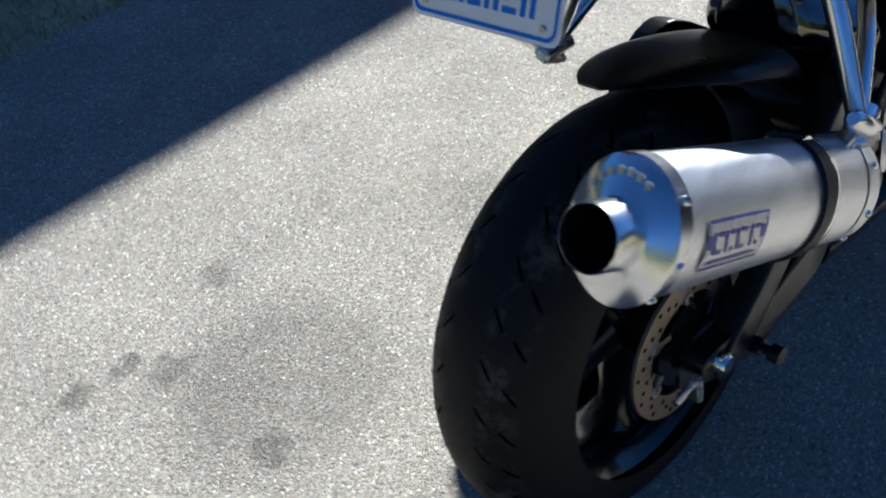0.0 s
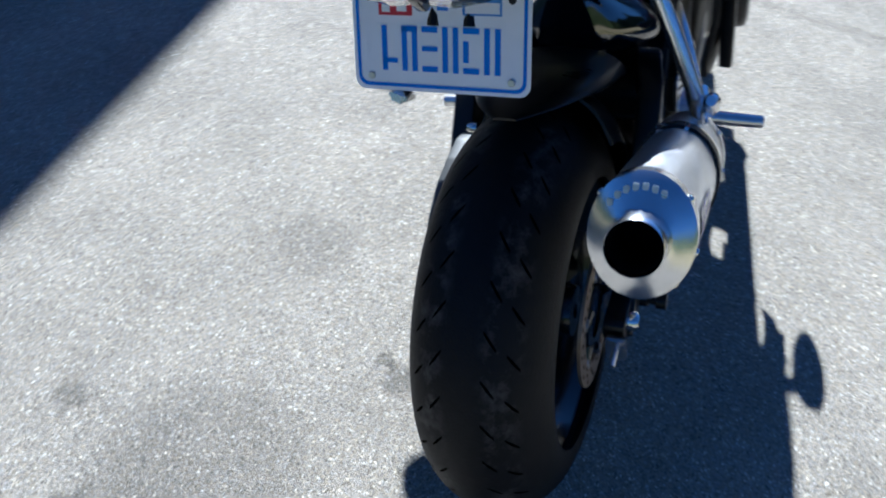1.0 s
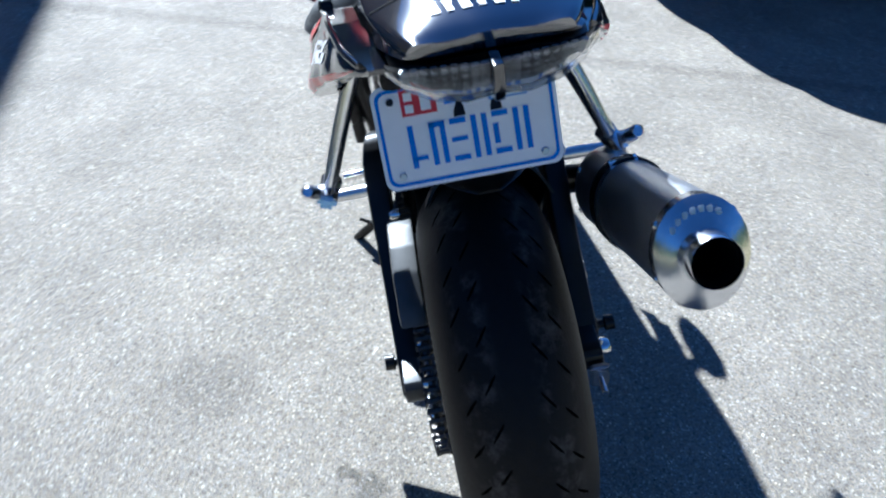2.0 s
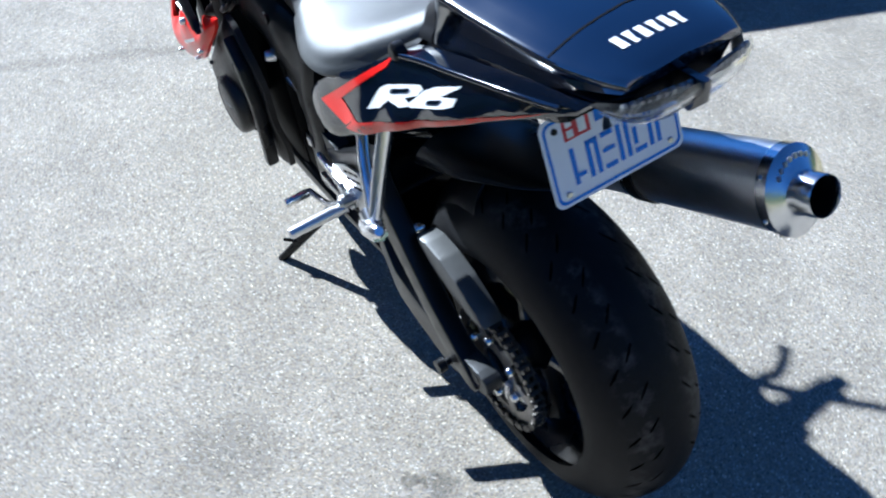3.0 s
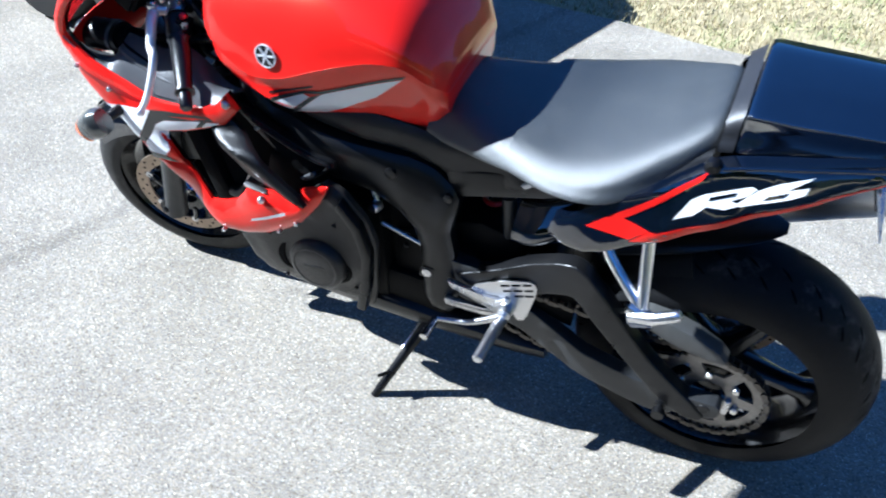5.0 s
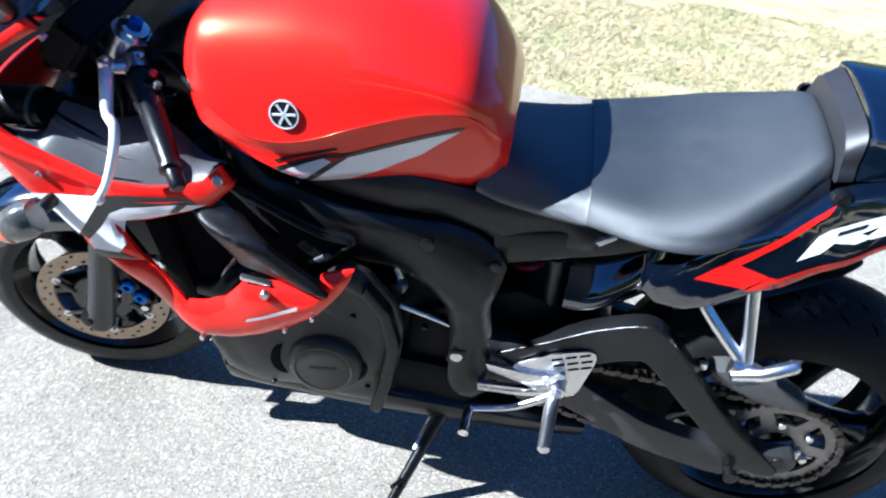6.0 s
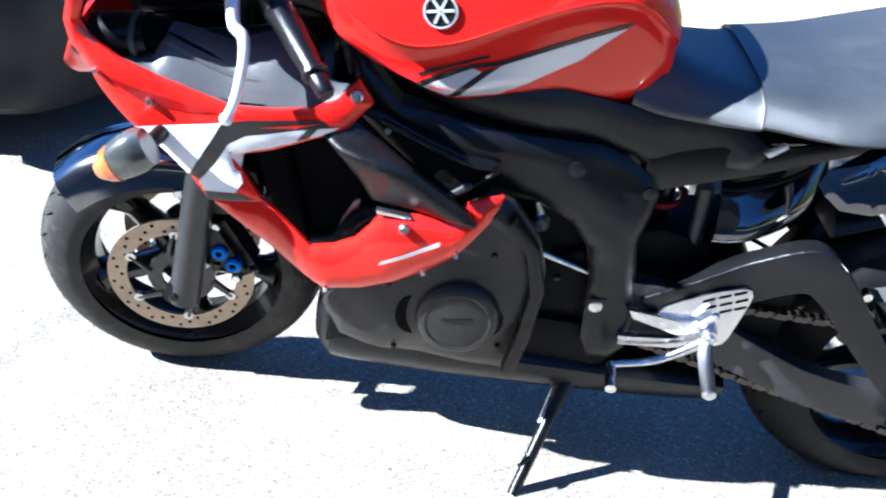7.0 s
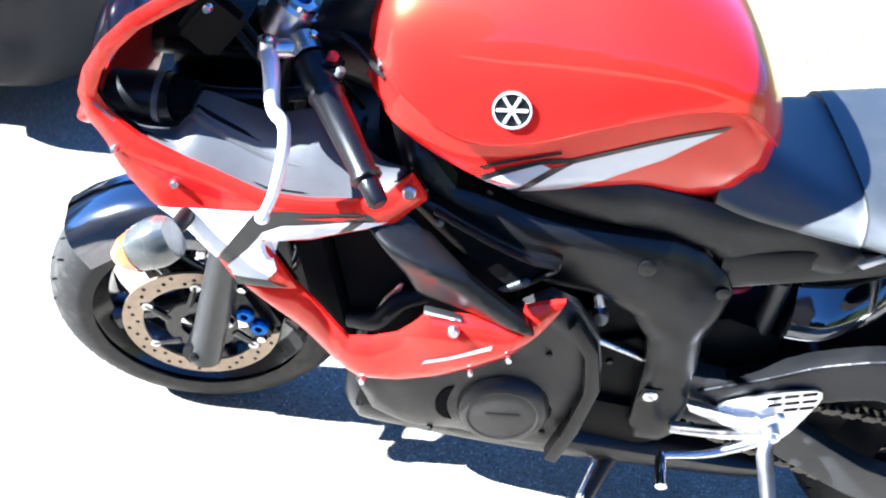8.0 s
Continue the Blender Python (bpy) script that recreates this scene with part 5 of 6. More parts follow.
side_out = [(0.350, 0.702), (0.356, 0.678), (0.330, 0.660), (0.285, 0.660), (0.25, 0.674), (0.165, 0.724), (0.082, 0.774), (-0.04, 0.842), (-0.12, 0.884), (-0.17, 0.906), (-0.188, 0.914), (-0.190, 0.921), (-0.12, 0.913), (0.0, 0.892), (0.09, 0.872), (0.115, 0.864), (0.15, 0.840), (0.20, 0.808), (0.25, 0.782), (0.31, 0.738)]
for s in (1, -1):
    bm = panel(side_out, TAIL_Y, 0.03, 0.012, roll=0.006, width=0.014)
    tp = part("tail_panel", bm if s > 0 else mirrored(bm), GLOSS, bike, "gloss black tail side panel with a red chevron")
    decal("chevron", [(0.289, 0.722), (0.132, 0.848), (0.119, 0.859), (0.126, 0.844), (0.228, 0.753), (0.182, 0.744), (0.212, 0.717)], tp, tp, RED, side=s)
    decal("pinstripe", [(0.2115, 0.7130), (0.1815, 0.7438), (0.170, 0.7445), (0.078, 0.7915), (-0.04, 0.8510), (-0.16, 0.9095), (-0.12, 0.8865), (-0.04, 0.8440), (0.082, 0.7760), (0.160, 0.7285)], tp, tp, RED, side=s)
    for o in ([(0.1519, 0.7740), (0.1246, 0.8069), (0.1321, 0.8125), (0.1171, 0.8238), (0.0494, 0.8529), (0.0410, 0.8511), (0.0504, 0.8379), (0.0739, 0.8247), (0.0560, 0.8219), (0.0786, 0.8106), (0.0945, 0.8144), (0.1068, 0.8078), (0.1227, 0.7890)], [(0.0645, 0.8219), (0.0372, 0.8511), (0.0128, 0.8680), (-0.0324, 0.8887), (-0.0267, 0.8821), (0.0071, 0.8623), (0.0175, 0.8539), (-0.0305, 0.8736), (-0.0277, 0.8623), (-0.0098, 0.8511), (0.0372, 0.8285), (0.0579, 0.8191)]):
        decal("side_mark", o, tp, tp, WHITE, side=s, step=0.008)
    for o in ([(0.1058, 0.8229), (0.0673, 0.8398), (0.0710, 0.8332), (0.1077, 0.8163)], [(0.0222, 0.8464), (-0.0060, 0.8605), (0.0015, 0.8511), (0.0287, 0.8379)]):
        decal("side_mark", o, tp, tp, GLOSS, side=s, lift=0.0022, step=0.008)
    edge = [(0.100, 0.869), (0.05, 0.882), (0.0, 0.893), (-0.06, 0.904), (-0.12, 0.914), (-0.17, 0.918)]
    part("panel_edge", tube([(x, s * (TAIL_Y(x, z) - 0.002), z) for x, z in edge], 0.0038, 10, 4), GLOSS, tp)
    bm = lathe([(0.0, 0.006), (0.008, 0.006), (0.013, 0.002), (0.014, -0.01)], 20, closed=False, m=Matrix.Translation((0.116, 0.150, 0.866)))
    part("seat_lock", bm if s > 0 else mirrored(bm), PLASTIC, tp, "round black seat lock")

WARP = Matrix(((0.975, 0, 0, -0.012), (0, 1, 0, 0.0), (-0.034, 0, 1, 0.012), (0, 0, 0, 1)))
HUMP = []
for x, zt, yc, zc, yb, zb in ((0.098, 0.956, 0.112, 0.937, 0.112, 0.87), (0.088, 0.966, 0.120, 0.946, 0.117, 0.87), (0.02, 0.971, 0.119, 0.948, 0.112, 0.875), (-0.06, 0.974, 0.115, 0.951, 0.104, 0.892), (-0.115, 0.973, 0.110, 0.952, 0.098, 0.910), (-0.160, 0.969, 0.099, 0.952, 0.090, 0.928), (-0.192, 0.964, 0.088, 0.952, 0.086, 0.940), (-0.212, 0.958, 0.078, 0.951, 0.077, 0.944)):
    HUMP.append((x, [(0, zt), (yc * 0.5, zt - 0.003), (yc * 0.88, zc + 0.006), (yc * 0.985, zc + 0.001), (yc, zc - 0.003), (yc * 0.985, zc - 0.008), ((yc + yb) * 0.5, (zc + zb) * 0.5), (yb, zb), (0, zb - 0.002)]))
hump = part("tail_hump", skin(HUMP, 3, 5), COWL, bike, "gloss black seat cowl hump")
decal("cowl_joint", [(-0.112, 0.0), (-0.116, 0.05), (-0.118, 0.106), (-0.1205, 0.106), (-0.1185, 0.05), (-0.1145, 0.0), (-0.1185, -0.05), (-0.1205, -0.106), (-0.118, -0.106), (-0.116, -0.05)], hump, hump, SOOT_SHADE, axis=2, lift=0.0008)
for i in range(6):
    y, x = 0.052 - i * 0.0150, -0.152 - i * 0.0010
    o = [(x, y), (x - 0.020, y - 0.003), (x - 0.020, y - 0.013), (x, y - 0.009)] if i % 2 == 0 else [(x, y), (x - 0.009, y - 0.002), (x - 0.020, y - 0.004), (x - 0.020, y - 0.011), (x - 0.013, y - 0.009), (x, y - 0.010)]
    decal("white_mark", o, hump, hump, WHITE, axis=2, label="white block of lettering reduced to a bar")
part("hump_pad", skin([(0.124, [(0, 0.936), (0.07, 0.933), (0.108, 0.918), (0.120, 0.895), (0.122, 0.87), (0, 0.86)]), (0.100, [(0, 0.953), (0.08, 0.950), (0.110, 0.936), (0.117, 0.90), (0.117, 0.87), (0, 0.86)])], 4, 2), STRIP, hump, "grey backrest strip")
WARP = Matrix.Translation((0.006, 0, -0.016)) @ WARP

tl = new("tail_light")
tl.parent = bike
tagged(tl, "clear twin tail light with silver reflectors")
for s in (1, -1):
    sec = []
    for y, x, z0, z1 in ((0.004, -0.249, 0.957, 0.916), (0.03, -0.249, 0.957, 0.913), (0.06, -0.245, 0.956, 0.918), (0.085, -0.232, 0.954, 0.927), (0.100, -0.212, 0.952, 0.939)):
        sec.append((y * s, x, z0, z1))
    bm, rows = bmesh.new(), []
    for y, x, z0, z1 in sec:
        n = 8
        rows.append([bm.verts.new((x + 0.016 * (k / n) ** 1.6 * (1 if z0 - z1 > 0.02 else 0.6) - 0.004 * math.sin(math.pi * k / n), y, z0 + (z1 - z0) * k / n)) for k in range(n + 1)])
    for a, b in zip(rows, rows[1:]):
        for k in range(len(a) - 1):
            bm.faces.new((a[k], a[k + 1], b[k + 1], b[k]))
    bmesh.ops.solidify(bm, geom=bm.faces[:], thickness=0.0025)
    part("lens", bm, CLEAR, tl, "clear tail light lens").visible_shadow = False
    bm, rows = bmesh.new(), []
    for y, x, z0, z1 in sec:
        rows.append([bm.verts.new((x + 0.013 + 0.013 * (k / 8) ** 1.6, y, z0 - 0.002 + (z1 - z0 + 0.003) * k / 8)) for k in range(9)])
    for a, b in zip(rows, rows[1:]):
        for k in range(8):
            bm.faces.new((a[k], a[k + 1], b[k + 1], b[k]))
    bmesh.ops.solidify(bm, geom=bm.faces[:], thickness=0.002)
    part("reflector_bowl", bm, BOWL, tl, "grey ribbed lamp reflector")
    for i in range(9):
        bm = bmesh.new()
        for j in range(5):
            y = s * (0.010 + i * 0.0092)
            z = 0.950 - j * 0.0095 - 0.0002 * i
            if z < 0.917 + 0.0020 * i:
                continue
            box(-0.238 + 0.0018 * i + 0.0036 * j, y, z, 0.006, 0.0086, 0.0088, 0.0015, bm=bm)
        if bm.verts:
            part("reflector", bm, REFLECT, tl)
part("lamp_divider", slab([(-0.255, 0.958), (-0.255, 0.93), (-0.238, 0.911), (-0.18, 0.915), (-0.18, 0.953)], -0.005, 0.005, 0.002), GLOSS, tl)
part("lamp_housing", skin([(-0.16, [(0, 0.945), (0.085, 0.943), (0.098, 0.935), (0.085, 0.915), (0, 0.898)]), (-0.195, [(0, 0.950), (0.075, 0.948), (0.092, 0.940), (0.065, 0.922), (0, 0.909)]), (-0.212, [(0, 0.950), (0.05, 0.949), (0.065, 0.942), (0.05, 0.925), (0, 0.914)])], 3, 3), PLASTIC, tl, "dark lamp housing")


WARP = Matrix(((0.975, 0, 0, -0.012), (0, 0.98, 0, 0.014), (-0.034, 0, 1, 0.012), (0, 0, 0, 1)))


def number_plate():
    """Plate with a blue rim; its figures are plain blue bars."""
    top = new("license_plate")
    top.parent = bike
    tagged(top, "white motorcycle number plate with blue rim and bars")
    m = Matrix.Translation((-0.142, 0.013, 0.820)) @ Matrix.Rotation(radians(22), 4, "Y")
    w, h = 0.198, 0.114

    def rounded(w, h, r):
        out = []
        for cx, cy, a in ((w / 2 - r, h / 2 - r, 0), (-w / 2 + r, h / 2 - r, 90), (-w / 2 + r, -h / 2 + r, 180), (w / 2 - r, -h / 2 + r, 270)):
            out += [(cx + r * math.cos(radians(a + k * 15)), cy + r * math.sin(radians(a + k * 15))) for k in range(7)]
        return out

    def flat(pts, x0, x1):
        bm = bmesh.new()
        a, b = [bm.verts.new((x0, y, z)) for y, z in pts], [bm.verts.new((x1, y, z)) for y, z in pts]
        bm.faces.new(a), bm.faces.new(b)
        for k in range(len(pts)):
            bm.faces.new((a[k], a[(k + 1) % len(pts)], b[(k + 1) % len(pts)], b[k]))
        bm.transform(m)
        return bm

    sheet_part = part("plate_sheet", flat(rounded(w, h, 0.012), -0.0008, 0.0008), PLATE, top)
    out, inn = rounded(w - 0.008, h - 0.008, 0.011), rounded(w - 0.0155, h - 0.0155, 0.009)
    bm = bmesh.new()
    a, b = [bm.verts.new((-0.0014, y, z)) for y, z in out], [bm.verts.new((-0.0014, y, z)) for y, z in inn]
    for k in range(len(a)):
        bm.faces.new((a[k], a[(k + 1) % len(a)], b[(k + 1) % len(a)], b[k]))
    bm.transform(m)
    part("rim_line", bm, BLUE, sheet_part)
    bars = [(0.057, "T"), (0.034, "A"), (0.011, "S"), (-0.012, "O"), (-0.035, "Z"), (-0.058, "O")]
    for y, kind in bars:
        hw, hh, st = 0.0088, 0.0235, 0.0060
        strokes = {"T": [(-hw, -hh, -hw + st, hh), (-hw, -hh + 0.008, hw, -hh + 0.013)], "A": [(-hw, -hh, -hw + st, hh), (hw - st, -hh, hw, hh), (-hw, hh - st, hw, hh)], "S": [(-hw, hh - st, hw, hh), (-hw, -0.002, hw, 0.003), (-hw, -hh, hw, -hh + st)],
                   "O": [(-hw, -hh, -hw + st, hh), (hw - st, -hh, hw, hh)], "Z": [(-hw, hh - st, hw, hh), (-hw, -hh, hw, -hh + st), (-hw, -0.012, -hw + st, 0.010)]}[kind]
        own = [flat([(y - a, z0 - 0.012), (y - c, z0 - 0.012), (y - c, z1 - 0.012), (y - a, z1 - 0.012)], -0.0016, -0.0004) for a, z0, c, z1 in strokes]
        part("figure_bar", merge(*own), BLUE, sheet_part)
    for y0, y1 in ((0.022, 0.010), (0.002, -0.010)):
        part("small_bar", flat([(y0, 0.028), (y1, 0.028), (y1, 0.044), (y0, 0.044)], -0.0016, -0.0004), BLUE, sheet_part)
    part("red_sticker", flat([(0.068, 0.022), (0.030, 0.022), (0.030, 0.050), (0.068, 0.050)], -0.0018, -0.0004), STICKR, sheet_part)
    part("sticker_bar", merge(flat([(0.047, 0.026), (0.036, 0.026), (0.036, 0.046), (0.047, 0.046)], -0.0024, -0.0004), flat([(0.064, 0.038), (0.055, 0.038), (0.055, 0.047), (0.064, 0.047)], -0.0024, -0.0004), flat([(0.064, 0.025), (0.055, 0.025), (0.055, 0.034), (0.064, 0.034)], -0.0024, -0.0004)), WHITE, sheet_part)
    part("blue_sticker", flat([(-0.026, 0.024), (-0.068, 0.024), (-0.068, 0.050), (-0.026, 0.050)], -0.0018, -0.0004), STICKB, sheet_part)
    part("sticker_field", merge(flat([(-0.029, 0.026), (-0.066, 0.026), (-0.066, 0.037), (-0.029, 0.037)], -0.0024, -0.0004)), PLATE, sheet_part)
    for y in (0.079, -0.079):
        for z in (0.040, -0.042):
            bm = bolt((-0.0005, y, z), (-1, 0, 0), 0.0042, 0.003)
            bm.transform(m)
            part("plate_screw", bm, ALU if z < 0 else PLASTIC, top)
    part("bracket", merge(box(-0.134, 0, 0.825, 0.006, 0.15, 0.05, 0.002, Matrix.Rotation(radians(22), 4, "Y")), tube([(-0.135, 0.02, 0.83), (-0.10, 0.02, 0.88)], 0.008, 8), tube([(-0.135, -0.02, 0.83), (-0.10, -0.02, 0.88)], 0.008, 8)), PLASTIC, top)


number_plate()

# ---- front fairing ----
WARP = BODY
FAIR_Y = blend([(1.455, 0.78, 0.172), (1.43, 0.85, 0.178), (1.40, 0.72, 0.188), (1.33, 0.68, 0.185), (1.27, 0.63, 0.200), (1.20, 0.70, 0.198), (1.21, 0.55, 0.205), (1.12, 0.49, 0.200), (1.06, 0.49, 0.192), (1.06, 0.45, 0.210), (1.06, 0.41, 0.192), (1.05, 0.74, 0.180), (1.10, 0.70, 0.190), (0.96, 0.56, 0.186), (0.96, 0.52, 0.212), (0.93, 0.46, 0.196), (0.88, 0.55, 0.190), (0.88, 0.52, 0.204), (0.83, 0.595, 0.172), (1.39, 0.88, 0.182), (1.33, 0.95, 0.172)])
UPPER = [(1.457, 0.775), (1.430, 0.746), (1.416, 0.720), (1.400, 0.698), (1.375, 0.668), (1.345, 0.648), (1.318, 0.628), (1.285, 0.600), (1.258, 0.562), (1.213, 0.566), (1.175, 0.570), (1.225, 0.640), (1.160, 0.655), (1.090, 0.682), (1.058, 0.695), (1.022, 0.738), (1.046, 0.770), (1.076, 0.736), (1.113, 0.722), (1.160, 0.717), (1.227, 0.716), (1.271, 0.727), (1.325, 0.741), (1.387, 0.763), (1.430, 0.788), (1.442, 0.809), (1.430, 0.843), (1.406, 0.878), (1.378, 0.908), (1.312, 0.951), (1.330, 0.965), (1.396, 0.917), (1.428, 0.882), (1.451, 0.846), (1.463, 0.808)]
LOWER = [(1.2575, 0.5615), (1.175, 0.5695), (1.130, 0.524), (1.094, 0.490), (1.062, 0.495), (1.029, 0.511), (1.007, 0.538), (0.994, 0.557), (0.934, 0.561), (0.893, 0.556), (0.868, 0.566), (0.868, 0.586), (0.842, 0.592), (0.816, 0.598), (0.820, 0.580), (0.832, 0.556), (0.871, 0.506), (0.917, 0.468), (0.963, 0.442), (1.014, 0.424), (1.071, 0.415), (1.111, 0.445), (1.165, 0.488)]


def swell(x, z):
    """How far the lower fairing stands out beyond the upper one: none at their joint, full round the engine."""
    k = min(max((1.19 - x) / 0.11, 0), 1) * min(max((0.70 - z) / 0.07, 0), 1)
    return 0.036 * k * k * (3 - 2 * k)


def swollen(bm):
    for v in bm.verts:
        k = swell(v.co.x, v.co.z)
        v.co.y += k
        v.co.z += 0.8 * k
    return bm


for s in (1, -1):
    side = (lambda b: b) if s > 0 else mirrored
    up = part("upper_fairing", side(panel(UPPER, FAIR_Y, 0.007, 0.011, roll=0.004, width=0.012)), RED, bike, "gloss red upper fairing with silver and black stripes")
    lo = part("lower_fairing", side(swollen(panel(LOWER, FAIR_Y, 0.007, 0.011, roll=0.010, width=0.024))), RED, bike, "gloss red lower fairing around the side opening")
    decal("stripe", [(1.370, 0.664), (1.30, 0.678), (1.235, 0.692), (1.262, 0.650), (1.287, 0.603), (1.318, 0.630), (1.345, 0.650)], up, up, WHITE, side=s, lift=0.0016)
    decal("stripe", [(1.285, 0.602), (1.262, 0.650), (1.235, 0.692), (1.195, 0.701), (1.090, 0.708), (1.080, 0.700), (1.109, 0.694), (1.20, 0.676), (1.226, 0.660), (1.243, 0.630), (1.270, 0.597)], up, up, BLACKD, side=s, lift=0.0012)
    decal("stripe", [(1.270, 0.596), (1.243, 0.630), (1.226, 0.660), (1.20, 0.676), (1.109, 0.694), (1.066, 0.700), (1.090, 0.687), (1.141, 0.668), (1.222, 0.643), (1.230, 0.636), (1.205, 0.600), (1.216, 0.583), (1.273, 0.579)], up, up, WHITE, side=s, lift=0.0018)
    decal("stripe", [(1.185, 0.691), (1.13, 0.6985), (1.092, 0.705), (1.13, 0.6930)], up, up, RED, side=s, lift=0.0021)
    decal("stripe", [(1.112, 0.694), (1.096, 0.697), (1.112, 0.679), (1.128, 0.674)], up, up, BLACKD, side=s, lift=0.0024)
    decal("stripe", [(1.273, 0.578), (1.216, 0.582), (1.186, 0.571), (1.257, 0.5635)], up, up, BLACKD, side=s, lift=0.0014)
    decal("side_mark", [(0.988, 0.508), (0.900, 0.552), (0.900, 0.560), (0.984, 0.517)], lo, lo, SILVER, side=s, lift=0.0016)
    # the groove is flat film: its shade is painted in darker red
    decal("groove_shade", [(1.412, 0.741), (1.349, 0.722), (1.290, 0.712), (1.237, 0.706), (1.286, 0.699), (1.35, 0.704)], up, up, GROOVE_SHADE, side=s, lift=0.0011)
    part("fairing_liner", side(panel(UPPER, lambda x, z: FAIR_Y(x, z) - 0.0185, 0.002, 0.04)), PLASTIC, up, "matt black inner face")
    for x, z, r in ((1.046, 0.748, 0.009), (1.342, 0.708, 0.006), (1.418, 0.744, 0.005), (1.30, 0.945, 0.005)):
        part("fairing_screw", bolt((x, s * (FAIR_Y(x, z) + 0.001), z), (0, s, 0.2), r, 0.006), ALU, up)
    for x, z, r in ((0.955, 0.546, 0.008), (0.873, 0.512, 0.005), (0.919, 0.474, 0.004), (1.066, 0.424, 0.005)):
        k = swell(x, z)
        part("fairing_screw", bolt((x, s * (FAIR_Y(x, z) + k + 0.001), z + 0.8 * k), (0, s, 0.2), r, 0.006), ALU, lo)
    # black blade behind the opening, folded along its length, and the frame cover above it
    def yd(x, z):
        below = (0.672 - (1.071 - x) * 0.52 - z) * 0.89
        return 0.186 + (1.071 - x) * 0.085 - (0.45 * below if below > 0 else -0.16 * below)

    part("side_scoop", side(swollen(panel([(1.100, 0.690), (1.055, 0.712), (1.035, 0.702), (0.990, 0.664), (0.946, 0.631), (0.867, 0.584), (0.850, 0.563), (0.893, 0.560), (0.940, 0.566), (0.998, 0.560), (1.012, 0.562), (1.031, 0.599), (1.062, 0.640)], yd, 0.010, 0.008, roll=0.004, width=0.010))), PLASTIC, bike, "matt black side scoop")
    part("scoop_bracket", side(swollen(slab([(1.000, 0.568), (0.948, 0.562), (0.948, 0.557), (0.998, 0.561)], 0.180, 0.190, 0.001))), ALU, bike)
    ye = blend([(1.06, 0.72, 0.152), (0.95, 0.67, 0.160), (0.83, 0.64, 0.160), (0.89, 0.59, 0.165)])
    part("frame_cover", side(panel([(1.060, 0.722), (1.005, 0.708), (0.930, 0.676), (0.870, 0.656), (0.826, 0.652), (0.826, 0.634), (0.866, 0.604), (0.884, 0.588), (0.950, 0.630), (1.040, 0.700)], ye, 0.014, 0.010, roll=0.005, width=0.012)), PLASTIC, bike, "matt black frame cover with a recess")
    yr = lambda x, z: ye(x, z) + 0.0015
    # black sheet on the frame cover paints the shade of its recess
    part("recess_shade_sheet", side(panel([(0.985, 0.688), (0.920, 0.660), (0.862, 0.643), (0.850, 0.638), (0.878, 0.612), (0.900, 0.604), (0.955, 0.644)], yr, 0.003, 0.02)), SOOT_SHADE, bike)
    part("recess_rim", side(tube([(x, yr(x, z) + 0.001, z) for x, z in ((1.01, 0.704), (0.92, 0.667), (0.866, 0.650), (0.836, 0.645), (0.840, 0.634), (0.872, 0.608), (0.890, 0.597))], 0.0045, 8, 4)), PLASTIC, bike)
    part("recess_fin", side(slab([(0.903, 0.596), (0.870, 0.622), (0.862, 0.620), (0.866, 0.610), (0.893, 0.594)], 0.164, 0.170, 0.002)), TRIM, bike)
    part("cover_clip", bolt((0.999, s * (ye(0.999, 0.688) + 0.002), 0.688), (0, s, 0.2), 0.005, 0.004), ALU, bike)
    # grey cockpit trim inside the fairing
    outer = [(1.445, 0.800), (1.40, 0.763), (1.35, 0.743), (1.325, 0.734), (1.30, 0.728), (1.24, 0.711), (1.20, 0.710), (1.16, 0.710), (1.113, 0.716), (1.08, 0.728), (1.055, 0.742)]
    inner = [(1.470, 0.724), (1.425, 0.724), (1.362, 0.733), (1.334, 0.786), (1.318, 0.794), (1.247, 0.778), (1.212, 0.786), (1.170, 0.796), (1.133, 0.768), (1.097, 0.733), (1.056, 0.724)]

    def on_trim(k, u):
        (x0, z0), (x1, z1) = outer[k], inner[k]
        swell = 0.012 * math.sin(math.pi * u)
        return Vector((x0 + (x1 - x0) * u, 0.176 - 0.066 * u + swell * 0.5, z0 + (z1 - z0) * u + swell))

    bm = bmesh.new()
    grid = [spline([on_trim(k, u / 6) for k in range(11)], 3) for u in range(7)]
    grid = [[bm.verts.new(q[:3]) for q in r] for r in grid]
    for p, q in zip(grid, grid[1:]):
        for k in range(len(p) - 1):
            bm.faces.new((p[k], p[k + 1], q[k + 1], q[k]))
    bmesh.ops.recalc_face_normals(bm, faces=bm.faces)
    bmesh.ops.solidify(bm, geom=bm.faces[:], thickness=0.003)
    trim = part("cockpit_trim", side(bm), TRIM, bike, "grey plastic cockpit trim panel")
    rib = [on_trim(2, 0.95), on_trim(3, 0.62), on_trim(4, 0.50), on_trim(5, 0.40), on_trim(6, 0.32), on_trim(7, 0.27)]
    part("trim_rib", side(tube(rib, [0.004, 0.006, 0.006, 0.0055, 0.004, 0.002], 8, 4)), TRIM, trim)
    # black bar along the rib paints the shade of the groove
    part("trim_groove", side(tube([q + Vector((0, -0.010, 0.009)) for q in rib[1:]], [0.003, 0.004, 0.004, 0.003, 0.002], 6, 4)), SOOT_SHADE, trim)
    # indicator
    ind = new("indicator")
    ind.parent = bike
    tagged(ind, "teardrop indicator with smoked grey lens and amber front")

    def lamp_side(b):
        b = side(b)
        if s < 0:  # knocked back a little on this side
            bmesh.ops.translate(b, vec=(-0.045, 0, 0.026), verts=b.verts)
        return b

